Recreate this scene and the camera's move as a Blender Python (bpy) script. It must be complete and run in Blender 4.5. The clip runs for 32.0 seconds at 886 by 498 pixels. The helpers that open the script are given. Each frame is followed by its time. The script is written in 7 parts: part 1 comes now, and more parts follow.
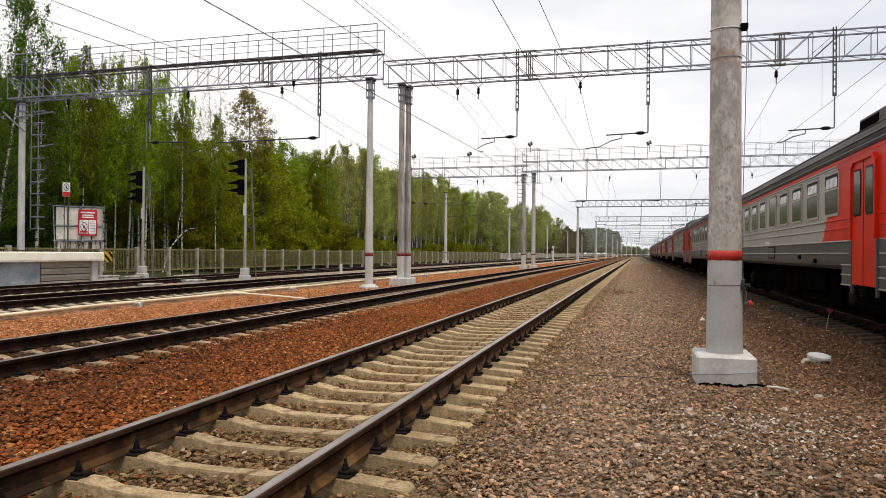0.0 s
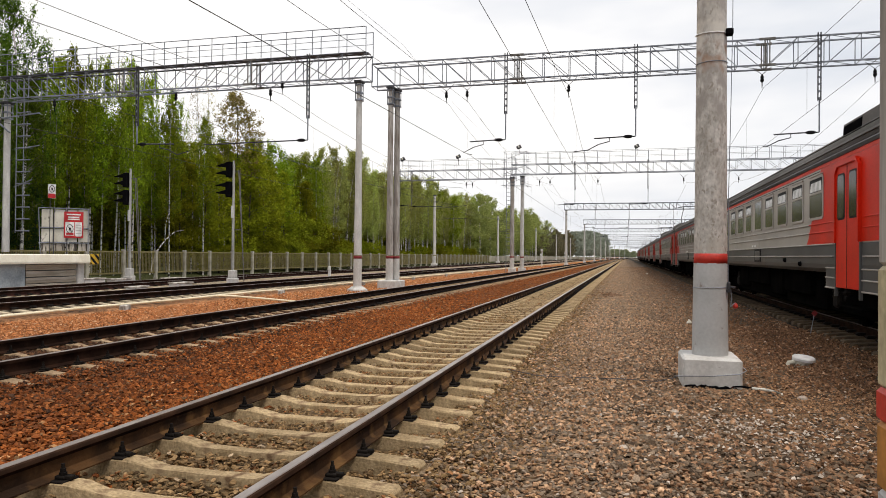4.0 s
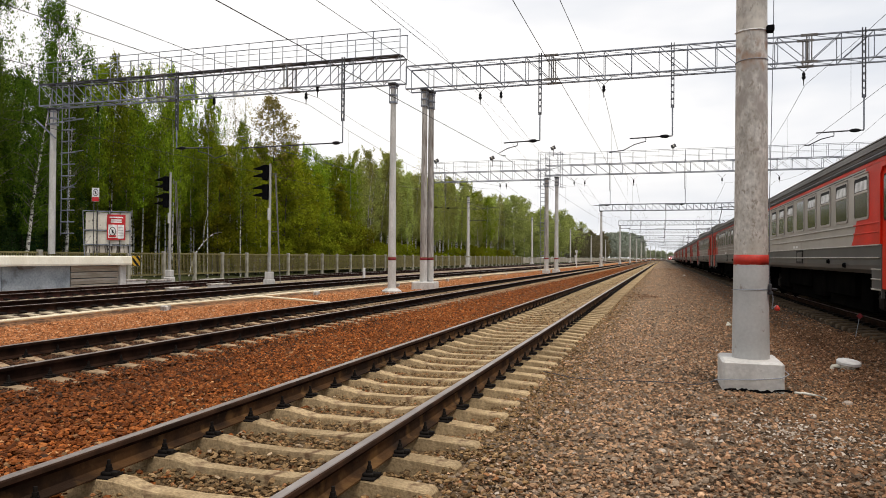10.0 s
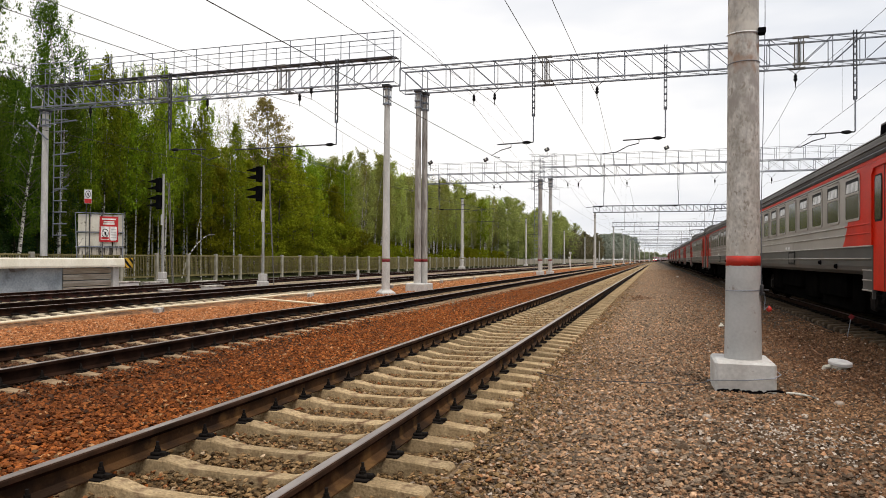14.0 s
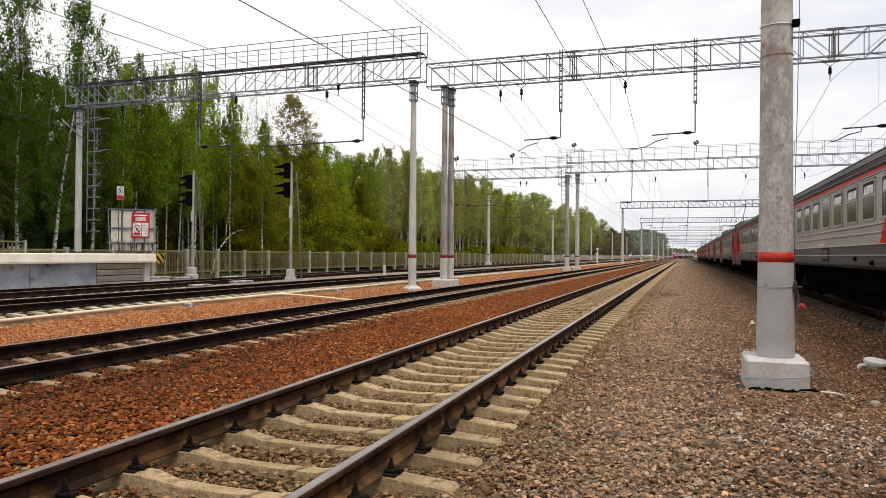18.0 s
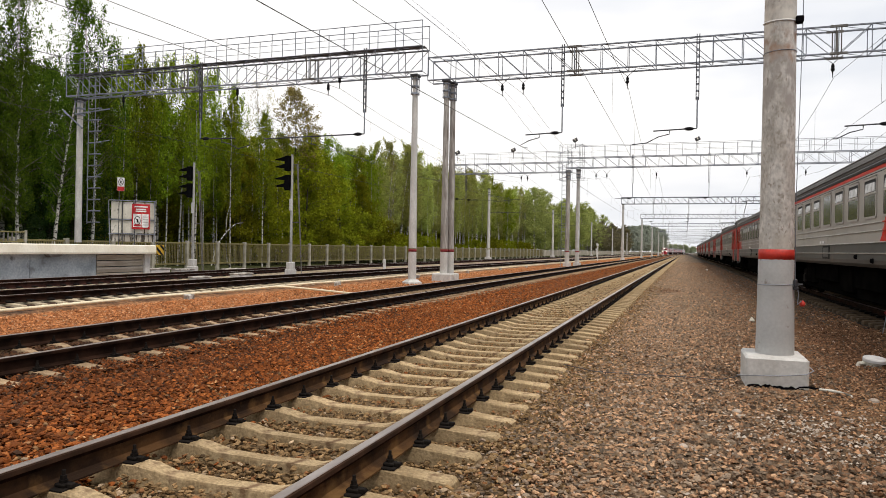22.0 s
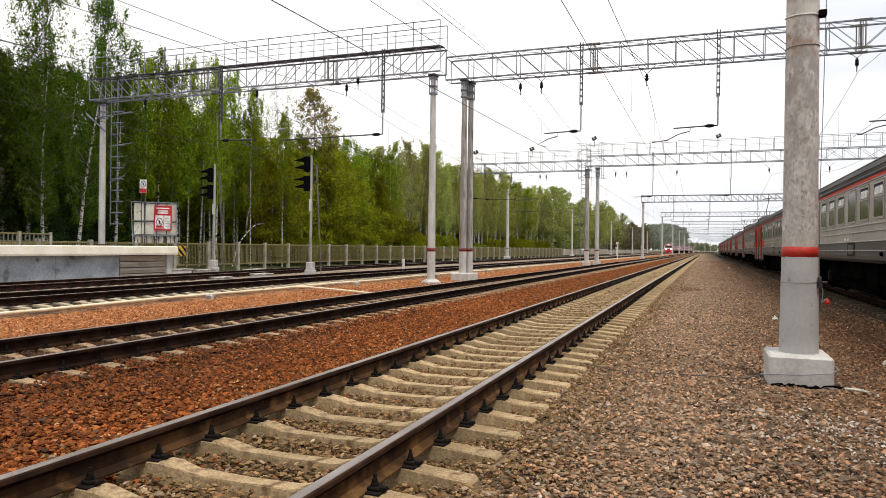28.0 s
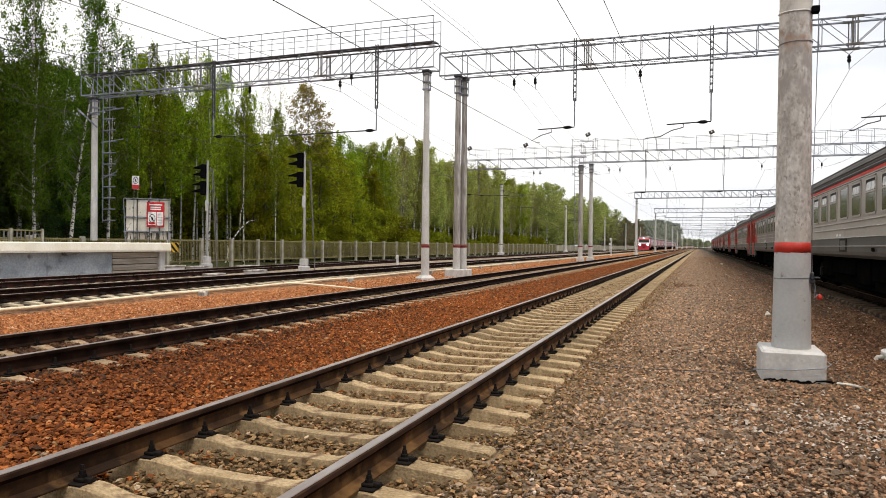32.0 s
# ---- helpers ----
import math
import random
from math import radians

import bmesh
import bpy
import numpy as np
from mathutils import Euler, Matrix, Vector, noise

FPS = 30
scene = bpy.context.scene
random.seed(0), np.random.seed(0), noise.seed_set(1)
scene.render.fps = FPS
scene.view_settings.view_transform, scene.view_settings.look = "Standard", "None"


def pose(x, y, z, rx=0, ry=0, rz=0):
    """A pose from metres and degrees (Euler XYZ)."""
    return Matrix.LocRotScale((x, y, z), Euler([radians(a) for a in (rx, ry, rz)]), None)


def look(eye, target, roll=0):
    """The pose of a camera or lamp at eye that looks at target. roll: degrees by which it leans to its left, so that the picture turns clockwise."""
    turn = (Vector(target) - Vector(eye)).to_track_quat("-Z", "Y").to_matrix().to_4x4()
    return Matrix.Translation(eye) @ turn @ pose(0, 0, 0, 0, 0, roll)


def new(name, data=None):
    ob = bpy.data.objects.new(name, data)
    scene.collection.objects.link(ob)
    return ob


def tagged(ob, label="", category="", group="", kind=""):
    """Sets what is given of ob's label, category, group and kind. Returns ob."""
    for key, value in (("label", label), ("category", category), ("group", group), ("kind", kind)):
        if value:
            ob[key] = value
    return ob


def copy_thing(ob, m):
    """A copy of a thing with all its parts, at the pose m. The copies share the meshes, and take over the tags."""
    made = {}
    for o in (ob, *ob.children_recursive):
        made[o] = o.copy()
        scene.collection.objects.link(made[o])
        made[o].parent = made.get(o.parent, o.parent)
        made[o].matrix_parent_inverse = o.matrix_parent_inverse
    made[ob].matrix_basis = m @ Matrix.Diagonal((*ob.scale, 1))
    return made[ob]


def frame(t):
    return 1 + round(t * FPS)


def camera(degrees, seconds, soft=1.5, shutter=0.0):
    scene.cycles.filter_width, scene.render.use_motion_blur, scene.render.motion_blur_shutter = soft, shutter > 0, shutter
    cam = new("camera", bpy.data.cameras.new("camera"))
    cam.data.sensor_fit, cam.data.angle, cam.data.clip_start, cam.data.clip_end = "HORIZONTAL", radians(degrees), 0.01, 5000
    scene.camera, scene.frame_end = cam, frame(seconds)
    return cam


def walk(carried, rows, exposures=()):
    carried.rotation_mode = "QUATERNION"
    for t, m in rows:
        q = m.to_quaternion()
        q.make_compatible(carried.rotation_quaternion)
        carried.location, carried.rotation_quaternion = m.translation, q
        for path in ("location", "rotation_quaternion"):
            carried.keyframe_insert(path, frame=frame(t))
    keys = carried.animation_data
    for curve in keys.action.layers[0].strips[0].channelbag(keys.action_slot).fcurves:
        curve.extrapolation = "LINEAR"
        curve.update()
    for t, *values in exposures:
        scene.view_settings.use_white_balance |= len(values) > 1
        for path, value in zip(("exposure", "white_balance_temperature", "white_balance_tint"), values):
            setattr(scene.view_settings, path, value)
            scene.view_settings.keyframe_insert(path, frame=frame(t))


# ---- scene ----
cam = camera(65.14, 32.0, soft=0.9)
PATH = [
    (0, (1.888, -4.142, 1.520), (-0.773, 5.497, 1.572), 0.45),
    (0.5, (1.889, -4.146, 1.520), (-0.734, 5.504, 1.583), 0.68),
    (1, (1.892, -4.151, 1.519), (-0.699, 5.508, 1.578), 0.74),
    (1.5, (1.892, -4.152, 1.519), (-0.678, 5.512, 1.576), 0.51),
    (2, (1.896, -4.151, 1.518), (-0.673, 5.513, 1.586), 0.32),
    (2.5, (1.896, -4.152, 1.520), (-0.664, 5.515, 1.602), 0.36),
    (3, (1.896, -4.154, 1.520), (-0.651, 5.516, 1.611), 0.41),
    (3.5, (1.901, -4.155, 1.520), (-0.597, 5.527, 1.609), 0.48),
    (5.5, (1.905, -4.161, 1.521), (-0.650, 5.507, 1.620), 0.63),
    (6, (1.906, -4.164, 1.521), (-0.647, 5.504, 1.623), 0.64),
    (6.5, (1.904, -4.166, 1.521), (-0.669, 5.497, 1.646), 0.62),
    (7, (1.902, -4.168, 1.520), (-0.773, 5.466, 1.651), 0.28),
    (7.5, (1.900, -4.164, 1.522), (-0.852, 5.450, 1.640), 0.33),
    (8, (1.897, -4.164, 1.521), (-0.927, 5.428, 1.620), 0.33),
    (8.5, (1.896, -4.163, 1.521), (-0.970, 5.417, 1.606), 0.30),
    (9, (1.894, -4.166, 1.520), (-0.995, 5.407, 1.608), 0.39),
    (9.5, (1.894, -4.166, 1.518), (-1.010, 5.403, 1.613), 0.49),
    (10, (1.890, -4.167, 1.519), (-1.083, 5.380, 1.629), 0.46),
    (10.5, (1.890, -4.168, 1.518), (-1.180, 5.349, 1.606), 0.27),
    (11, (1.891, -4.169, 1.519), (-1.168, 5.352, 1.591), 0.41),
    (11.5, (1.889, -4.169, 1.517), (-1.175, 5.349, 1.595), 0.43),
    (12, (1.891, -4.170, 1.519), (-1.152, 5.356, 1.592), 0.41),
    (12.5, (1.895, -4.174, 1.516), (-1.114, 5.362, 1.620), 0.46),
    (13, (1.896, -4.173, 1.518), (-1.076, 5.375, 1.618), 0.51),
    (13.5, (1.898, -4.172, 1.518), (-1.036, 5.387, 1.642), 0.55),
    (14, (1.898, -4.173, 1.517), (-0.993, 5.399, 1.651), 0.39),
    (14.5, (1.896, -4.173, 1.519), (-1.010, 5.394, 1.648), 0.56),
    (16.5, (1.887, -4.176, 1.516), (-1.247, 5.318, 1.706), 0.52),
    (17, (1.886, -4.179, 1.515), (-1.291, 5.302, 1.671), 0.30),
    (17.5, (1.886, -4.178, 1.514), (-1.320, 5.294, 1.633), 0.32),
    (18, (1.884, -4.176, 1.516), (-1.364, 5.282, 1.590), 0.47),
    (18.5, (1.882, -4.173, 1.516), (-1.411, 5.269, 1.582), 0.72),
    (19, (1.883, -4.176, 1.514), (-1.436, 5.258, 1.552), 0.55),
    (19.5, (1.882, -4.175, 1.512), (-1.448, 5.254, 1.512), 0.56),
    (20, (1.882, -4.176, 1.512), (-1.446, 5.254, 1.531), 0.73),
    (20.5, (1.882, -4.173, 1.514), (-1.396, 5.274, 1.523), 0.81),
    (21, (1.881, -4.173, 1.513), (-1.377, 5.282, 1.524), 0.84),
    (21.5, (1.881, -4.171, 1.513), (-1.367, 5.287, 1.504), 0.83),
    (22, (1.878, -4.172, 1.517), (-1.370, 5.286, 1.506), 0.99),
    (22.5, (1.879, -4.174, 1.514), (-1.392, 5.276, 1.516), 1.01),
    (23, (1.880, -4.174, 1.514), (-1.377, 5.281, 1.504), 0.89),
    (23.5, (1.881, -4.172, 1.516), (-1.393, 5.277, 1.506), 1.05),
    (24, (1.879, -4.174, 1.514), (-1.395, 5.275, 1.518), 1.03),
    (24.5, (1.878, -4.173, 1.515), (-1.423, 5.266, 1.548), 0.84),
    (25, (1.877, -4.174, 1.515), (-1.486, 5.243, 1.577), 0.95),
    (25.5, (1.875, -4.175, 1.515), (-1.534, 5.225, 1.620), 0.77),
    (27.5, (1.876, -4.178, 1.514), (-1.656, 5.177, 1.529), 0.74),
    (28, (1.877, -4.177, 1.512), (-1.626, 5.190, 1.492), 0.68),
    (28.5, (1.879, -4.177, 1.510), (-1.573, 5.209, 1.467), 0.80),
    (29, (1.877, -4.179, 1.511), (-1.532, 5.222, 1.482), 0.76),
    (29.5, (1.881, -4.176, 1.512), (-1.537, 5.222, 1.464), 0.59),
    (30, (1.876, -4.179, 1.509), (-1.567, 5.210, 1.447), 0.63),
    (30.5, (1.877, -4.173, 1.511), (-1.552, 5.220, 1.429), 0.62),
    (31, (1.877, -4.172, 1.511), (-1.531, 5.228, 1.415), 0.63),
    (31.5, (1.876, -4.170, 1.511), (-1.530, 5.232, 1.426), 0.70),
    (32, (1.873, -4.169, 1.510), (-1.546, 5.228, 1.437), 0.61),
]
walk(cam, [(t, look(eye, target, roll)) for t, eye, target, roll in PATH], exposures=[(0, 0.45, 7000, 11), (20, 0.48, 7000, 11), (26, 0.57, 7000, 11), (32, 0.62, 7000, 11)])

# ---- light: a bright, evenly overcast spring day ----
world = bpy.data.worlds.new("overcast")
scene.world = world
world.use_nodes = True
wn, wl = world.node_tree.nodes, world.node_tree.links
bg = wn["Background"]
sky = wn.new("ShaderNodeTexSky")
sky.sky_type, sky.sun_disc = "NISHITA", False
sky.sun_elevation, sky.sun_rotation, sky.dust_density = radians(67), radians(121), 6.0
wco = wn.new("ShaderNodeTexCoord")
wmap = wn.new("ShaderNodeMapping")
wmap.inputs["Scale"].default_value = (1.0, 1.0, 3.2)
wnoise = wn.new("ShaderNodeTexNoise")
wnoise.inputs["Scale"].default_value, wnoise.inputs["Detail"].default_value = 1.7, 5.0
wramp = wn.new("ShaderNodeValToRGB")
wramp.color_ramp.elements[0].position, wramp.color_ramp.elements[0].color = 0.42, (5.5, 6.05, 6.95, 1)
wramp.color_ramp.elements[1].position, wramp.color_ramp.elements[1].color = 0.66, (8.3, 8.5, 8.85, 1)
wmix = wn.new("ShaderNodeMixRGB")
wmix.inputs[0].default_value = 0.93
wl.new(wco.outputs["Generated"], wmap.inputs[0])
wl.new(wmap.outputs[0], wnoise.inputs["Vector"])
wsep = wn.new("ShaderNodeSeparateXYZ")
wl.new(wco.outputs["Generated"], wsep.inputs[0])
wtilt = wn.new("ShaderNodeMath")  # the cloud thickens slowly towards the east
wtilt.operation = "MULTIPLY_ADD"
wl.new(wsep.outputs[0], wtilt.inputs[0])
wtilt.inputs[1].default_value = -0.25
wl.new(wnoise.outputs["Fac"], wtilt.inputs[2])
wl.new(wtilt.outputs[0], wramp.inputs[0])
wl.new(sky.outputs[0], wmix.inputs[1])
wl.new(wramp.outputs[0], wmix.inputs[2])
wl.new(wmix.outputs[0], bg.inputs["Color"])
bg.inputs["Strength"].default_value = 0.1
sun = new("sun", bpy.data.lights.new("sun", "SUN"))
sun.data.energy, sun.data.angle, sun.data.color = 1.5, radians(14), (1.0, 0.96, 0.9)
sun.matrix_world = look((0, 0, 50), (-15, 9, 8))


# ---- materials ----
def surf(name, base, dark=None, scale=3.0, rough=0.8, metal=0.0, bump=0.0, bscale=40.0, stain=None, island=0.0, grain=0.25, stretch=(1, 1, 1), edge=(0.4, 0.65), zone=None):
    """Two scales of variation on object coordinates; stain: (colour, scale, from, to); zone: (colour, from height, to height) with a ragged border; island: spread of brightness from piece to piece."""
    m = bpy.data.materials.new(name)
    m.use_nodes = True
    n, l = m.node_tree.nodes, m.node_tree.links
    bsdf = n["Principled BSDF"]
    bsdf.inputs["Roughness"].default_value, bsdf.inputs["Metallic"].default_value = rough, metal
    bsdf.inputs["Specular IOR Level"].default_value = 0.12 if rough >= 0.75 else 0.35
    co = n.new("ShaderNodeTexCoord")
    mp = n.new("ShaderNodeMapping")
    mp.inputs["Scale"].default_value = stretch
    l.new(co.outputs["Object"], mp.inputs[0])

    def noise_at(sc, detail=4.0):
        t = n.new("ShaderNodeTexNoise")
        t.inputs["Scale"].default_value, t.inputs["Detail"].default_value = sc, detail
        l.new(mp.outputs[0], t.inputs["Vector"])
        return t

    def ramp(src, a, b):
        r = n.new("ShaderNodeMapRange")
        r.inputs["From Min"].default_value, r.inputs["From Max"].default_value = a, b
        l.new(src, r.inputs["Value"])
        return r.outputs[0]

    def mix(kind, fac, a, b):
        x = n.new("ShaderNodeMixRGB")
        x.blend_type = kind
        for i, v in enumerate((fac, a, b)):
            if isinstance(v, (int, float)):
                x.inputs[i].default_value = v
            elif isinstance(v, tuple):
                x.inputs[i].default_value = (*v, 1)
            else:
                l.new(v, x.inputs[i])
        return x.outputs[0]

    dark = dark or tuple(c * 0.65 for c in base)
    col = mix("MIX", ramp(noise_at(scale).outputs["Fac"], *edge), dark, base)
    fine = ramp(noise_at(bscale, 6.0).outputs["Fac"], 0.3, 0.7)
    col = mix("MULTIPLY", grain, col, mix("MIX", fine, (0.35, 0.35, 0.35), (1.25, 1.25, 1.25)))
    if stain:
        col = mix("MIX", ramp(noise_at(stain[1], 7.0).outputs["Fac"], stain[2], stain[3]), col, stain[0])
    if zone:
        sep = n.new("ShaderNodeSeparateXYZ")
        l.new(co.outputs["Object"], sep.inputs[0])
        for colour, z0, z1 in zone:
            rag = n.new("ShaderNodeMath")
            rag.operation = "MULTIPLY_ADD"
            l.new(noise_at(6.0, 8.0).outputs["Fac"], rag.inputs[0])
            rag.inputs[1].default_value = 0.9
            l.new(sep.outputs[2], rag.inputs[2])
            both = n.new("ShaderNodeMath")
            both.operation = "MULTIPLY"
            l.new(ramp(rag.outputs[0], z0 + 0.36, z0 + 0.54), both.inputs[0])
            l.new(ramp(rag.outputs[0], z1 + 0.54, z1 + 0.36), both.inputs[1])
            some = n.new("ShaderNodeMath")
            some.operation = "MULTIPLY"
            l.new(both.outputs[0], some.inputs[0])
            l.new(ramp(noise_at(9.0, 7.0).outputs["Fac"], 0.62, 0.42), some.inputs[1])
            col = mix("MIX", some.outputs[0], col, colour)
    if island:
        geo = n.new("ShaderNodeNewGeometry")
        info = n.new("ShaderNodeObjectInfo")
        add = n.new("ShaderNodeMath")
        add.operation = "ADD"
        l.new(geo.outputs["Random Per Island"], add.inputs[0])
        l.new(info.outputs["Random"], add.inputs[1])
        fr = n.new("ShaderNodeMath")
        fr.operation = "FRACT"
        l.new(add.outputs[0], fr.inputs[0])
        lo, hi = 1 - island, 1 + island
        col = mix("MULTIPLY", 1.0, col, mix("MIX", fr.outputs[0], (lo, lo, lo), (hi, hi, hi)))
    l.new(col, bsdf.inputs["Base Color"])
    if bump:
        b = n.new("ShaderNodeBump")
        b.inputs["Strength"].default_value, b.inputs["Distance"].default_value = 1.0, bump
        l.new(noise_at(bscale, 6.0).outputs["Fac"], b.inputs["Height"])
        l.new(b.outputs[0], bsdf.inputs["Normal"])
    return m


def stone_mat(name, shades, rough=0.92):
    """Broken stone: each lump takes one of several shades, with grain and dust on it."""
    m = bpy.data.materials.new(name)
    m.use_nodes = True
    n, l = m.node_tree.nodes, m.node_tree.links
    bsdf = n["Principled BSDF"]
    bsdf.inputs["Roughness"].default_value, bsdf.inputs["Specular IOR Level"].default_value = rough, 0.12
    geo, co = n.new("ShaderNodeNewGeometry"), n.new("ShaderNodeTexCoord")
    pick = n.new("ShaderNodeValToRGB")
    pick.color_ramp.interpolation = "CONSTANT"
    e = pick.color_ramp.elements
    while len(e) < len(shades):
        e.new(0.5)
    total, at = sum(w for w, _ in shades), 0.0
    for el, (w, c) in zip(e, shades):
        el.position, el.color = at / total, (*c, 1)
        at += w
    l.new(geo.outputs["Random Per Island"], pick.inputs[0])
    part_ = n.new("ShaderNodeMath")  # a second random number from the first
    part_.operation = "MULTIPLY"
    part_.inputs[1].default_value = 37.7
    l.new(geo.outputs["Random Per Island"], part_.inputs[0])
    fr = n.new("ShaderNodeMath")
    fr.operation = "FRACT"
    l.new(part_.outputs[0], fr.inputs[0])
    val = n.new("ShaderNodeMapRange")
    val.inputs["To Min"].default_value, val.inputs["To Max"].default_value = 0.55, 1.42
    l.new(fr.outputs[0], val.inputs["Value"])
    grain = n.new("ShaderNodeTexNoise")
    grain.inputs["Scale"].default_value, grain.inputs["Detail"].default_value = 70.0, 6.0
    l.new(co.outputs["Object"], grain.inputs["Vector"])
    g = n.new("ShaderNodeMapRange")
    g.inputs["From Min"].default_value, g.inputs["From Max"].default_value = 0.3, 0.7
    g.inputs["To Min"].default_value, g.inputs["To Max"].default_value = 0.72, 1.22
    l.new(grain.outputs["Fac"], g.inputs["Value"])
    both = n.new("ShaderNodeMath")
    both.operation = "MULTIPLY"
    l.new(val.outputs[0], both.inputs[0])
    l.new(g.outputs[0], both.inputs[1])
    vm = n.new("ShaderNodeVectorMath")
    vm.operation = "SCALE"
    l.new(pick.outputs[0], vm.inputs[0])
    l.new(both.outputs[0], vm.inputs["Scale"])
    l.new(vm.outputs[0], bsdf.inputs["Base Color"])
    b = n.new("ShaderNodeBump")
    b.inputs["Strength"].default_value, b.inputs["Distance"].default_value = 1.0, 0.005
    l.new(grain.outputs["Fac"], b.inputs["Height"])
    l.new(b.outputs[0], bsdf.inputs["Normal"])
    return m


def glow(name, colour, power):
    m = bpy.data.materials.new(name)
    m.use_nodes = True
    bsdf = m.node_tree.nodes["Principled BSDF"]
    bsdf.inputs["Base Color"].default_value = (*colour, 1)
    bsdf.inputs["Emission Color"].default_value = (*colour, 1)
    bsdf.inputs["Emission Strength"].default_value = power
    return m


def leaf_mat(name, a, b):
    """Foliage: light from leaf to leaf, part of the light passing through."""
    m = bpy.data.materials.new(name)
    m.use_nodes = True
    n, l = m.node_tree.nodes, m.node_tree.links
    out = n["Material Output"]
    n.remove(n["Principled BSDF"])
    geo, info = n.new("ShaderNodeNewGeometry"), n.new("ShaderNodeObjectInfo")
    mixc = n.new("ShaderNodeMixRGB")
    mixc.inputs[1].default_value, mixc.inputs[2].default_value = (*a, 1), (*b, 1)
    l.new(geo.outputs["Random Per Island"], mixc.inputs[0])
    hsv = n.new("ShaderNodeHueSaturation")
    mr = n.new("ShaderNodeMapRange")
    mr.inputs["To Min"].default_value, mr.inputs["To Max"].default_value = 0.6, 1.35
    l.new(info.outputs["Random"], mr.inputs["Value"])
    l.new(mr.outputs[0], hsv.inputs["Value"])
    mh = n.new("ShaderNodeMapRange")
    mh.inputs["To Min"].default_value, mh.inputs["To Max"].default_value = 0.488, 0.524
    l.new(info.outputs["Random"], mh.inputs["Value"])
    l.new(mh.outputs[0], hsv.inputs["Hue"])
    l.new(mixc.outputs[0], hsv.inputs["Color"])
    d, t, mx = n.new("ShaderNodeBsdfDiffuse"), n.new("ShaderNodeBsdfTranslucent"), n.new("ShaderNodeMixShader")
    mx.inputs[0].default_value = 0.42
    l.new(hsv.outputs[0], d.inputs[0])
    l.new(hsv.outputs[0], t.inputs[0])
    l.new(d.outputs[0], mx.inputs[1])
    l.new(t.outputs[0], mx.inputs[2])
    l.new(mx.outputs[0], out.inputs[0])
    return m


def ground_mat():
    """Ballast and soil: red broken stone round the running tracks, grey-brown gravel beside them, soil and grass under the wood."""
    m = bpy.data.materials.new("ground_gravel")
    m.use_nodes = True
    n, l = m.node_tree.nodes, m.node_tree.links
    bsdf = n["Principled BSDF"]
    bsdf.inputs["Roughness"].default_value = 0.95
    bsdf.inputs["Specular IOR Level"].default_value = 0.1
    co = n.new("ShaderNodeTexCoord")
    sep = n.new("ShaderNodeSeparateXYZ")
    warp = n.new("ShaderNodeTexNoise")
    warp.inputs["Scale"].default_value, warp.inputs["Detail"].default_value = 1.3, 5.0
    l.new(co.outputs["Object"], warp.inputs["Vector"])
    l.new(co.outputs["Object"], sep.inputs[0])
    add = n.new("ShaderNodeMath")
    add.operation = "MULTIPLY_ADD"
    l.new(warp.outputs["Fac"], add.inputs[0])
    add.inputs[1].default_value = 1.1
    l.new(sep.outputs[0], add.inputs[2])
    mr = n.new("ShaderNodeMapRange")
    mr.inputs["From Min"].default_value, mr.inputs["From Max"].default_value = -40, 20
    l.new(add.outputs[0], mr.inputs["Value"])
    r = n.new("ShaderNodeValToRGB")
    # -4.35 to -2.0: ground kept dark as shade in the gaps between red stones
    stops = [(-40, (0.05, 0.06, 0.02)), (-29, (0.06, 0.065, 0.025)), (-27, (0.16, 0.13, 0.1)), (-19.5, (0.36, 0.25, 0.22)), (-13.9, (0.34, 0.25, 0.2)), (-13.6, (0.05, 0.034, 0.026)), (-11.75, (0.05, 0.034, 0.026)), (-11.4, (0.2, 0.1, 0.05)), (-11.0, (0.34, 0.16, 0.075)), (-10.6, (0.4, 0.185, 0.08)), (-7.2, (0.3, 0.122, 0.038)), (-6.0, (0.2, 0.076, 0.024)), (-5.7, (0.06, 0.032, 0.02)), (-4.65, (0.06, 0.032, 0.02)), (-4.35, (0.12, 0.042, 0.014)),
             # 6.6 to 8.5: oily bed, blackened further for the parked train's shade
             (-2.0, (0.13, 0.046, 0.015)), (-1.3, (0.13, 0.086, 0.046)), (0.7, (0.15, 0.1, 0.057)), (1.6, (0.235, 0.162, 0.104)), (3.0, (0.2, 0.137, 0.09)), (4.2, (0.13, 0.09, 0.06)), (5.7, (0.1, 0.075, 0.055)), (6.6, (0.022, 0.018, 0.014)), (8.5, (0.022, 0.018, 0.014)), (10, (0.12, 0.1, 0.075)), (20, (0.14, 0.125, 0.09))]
    e = r.color_ramp.elements
    while len(e) < len(stops):
        e.new(0.5)
    for el, (x, c) in zip(e, stops):
        el.position, el.color = (x + 40) / 60, (*c, 1)
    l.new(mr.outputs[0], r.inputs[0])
    vor = n.new("ShaderNodeTexVoronoi")
    vor.inputs["Scale"].default_value = 17.0
    l.new(co.outputs["Object"], vor.inputs["Vector"])
    bw = n.new("ShaderNodeSeparateColor")
    l.new(vor.outputs["Color"], bw.inputs[0])
    v2 = n.new("ShaderNodeMapRange")
    v2.inputs["To Min"].default_value, v2.inputs["To Max"].default_value = 0.4, 1.55
    l.new(bw.outputs[0], v2.inputs["Value"])
    big = n.new("ShaderNodeTexNoise")
    big.inputs["Scale"].default_value, big.inputs["Detail"].default_value = 1.1, 10.0
    big.inputs["Roughness"].default_value = 0.85
    l.new(co.outputs["Object"], big.inputs["Vector"])
    v3 = n.new("ShaderNodeMapRange")
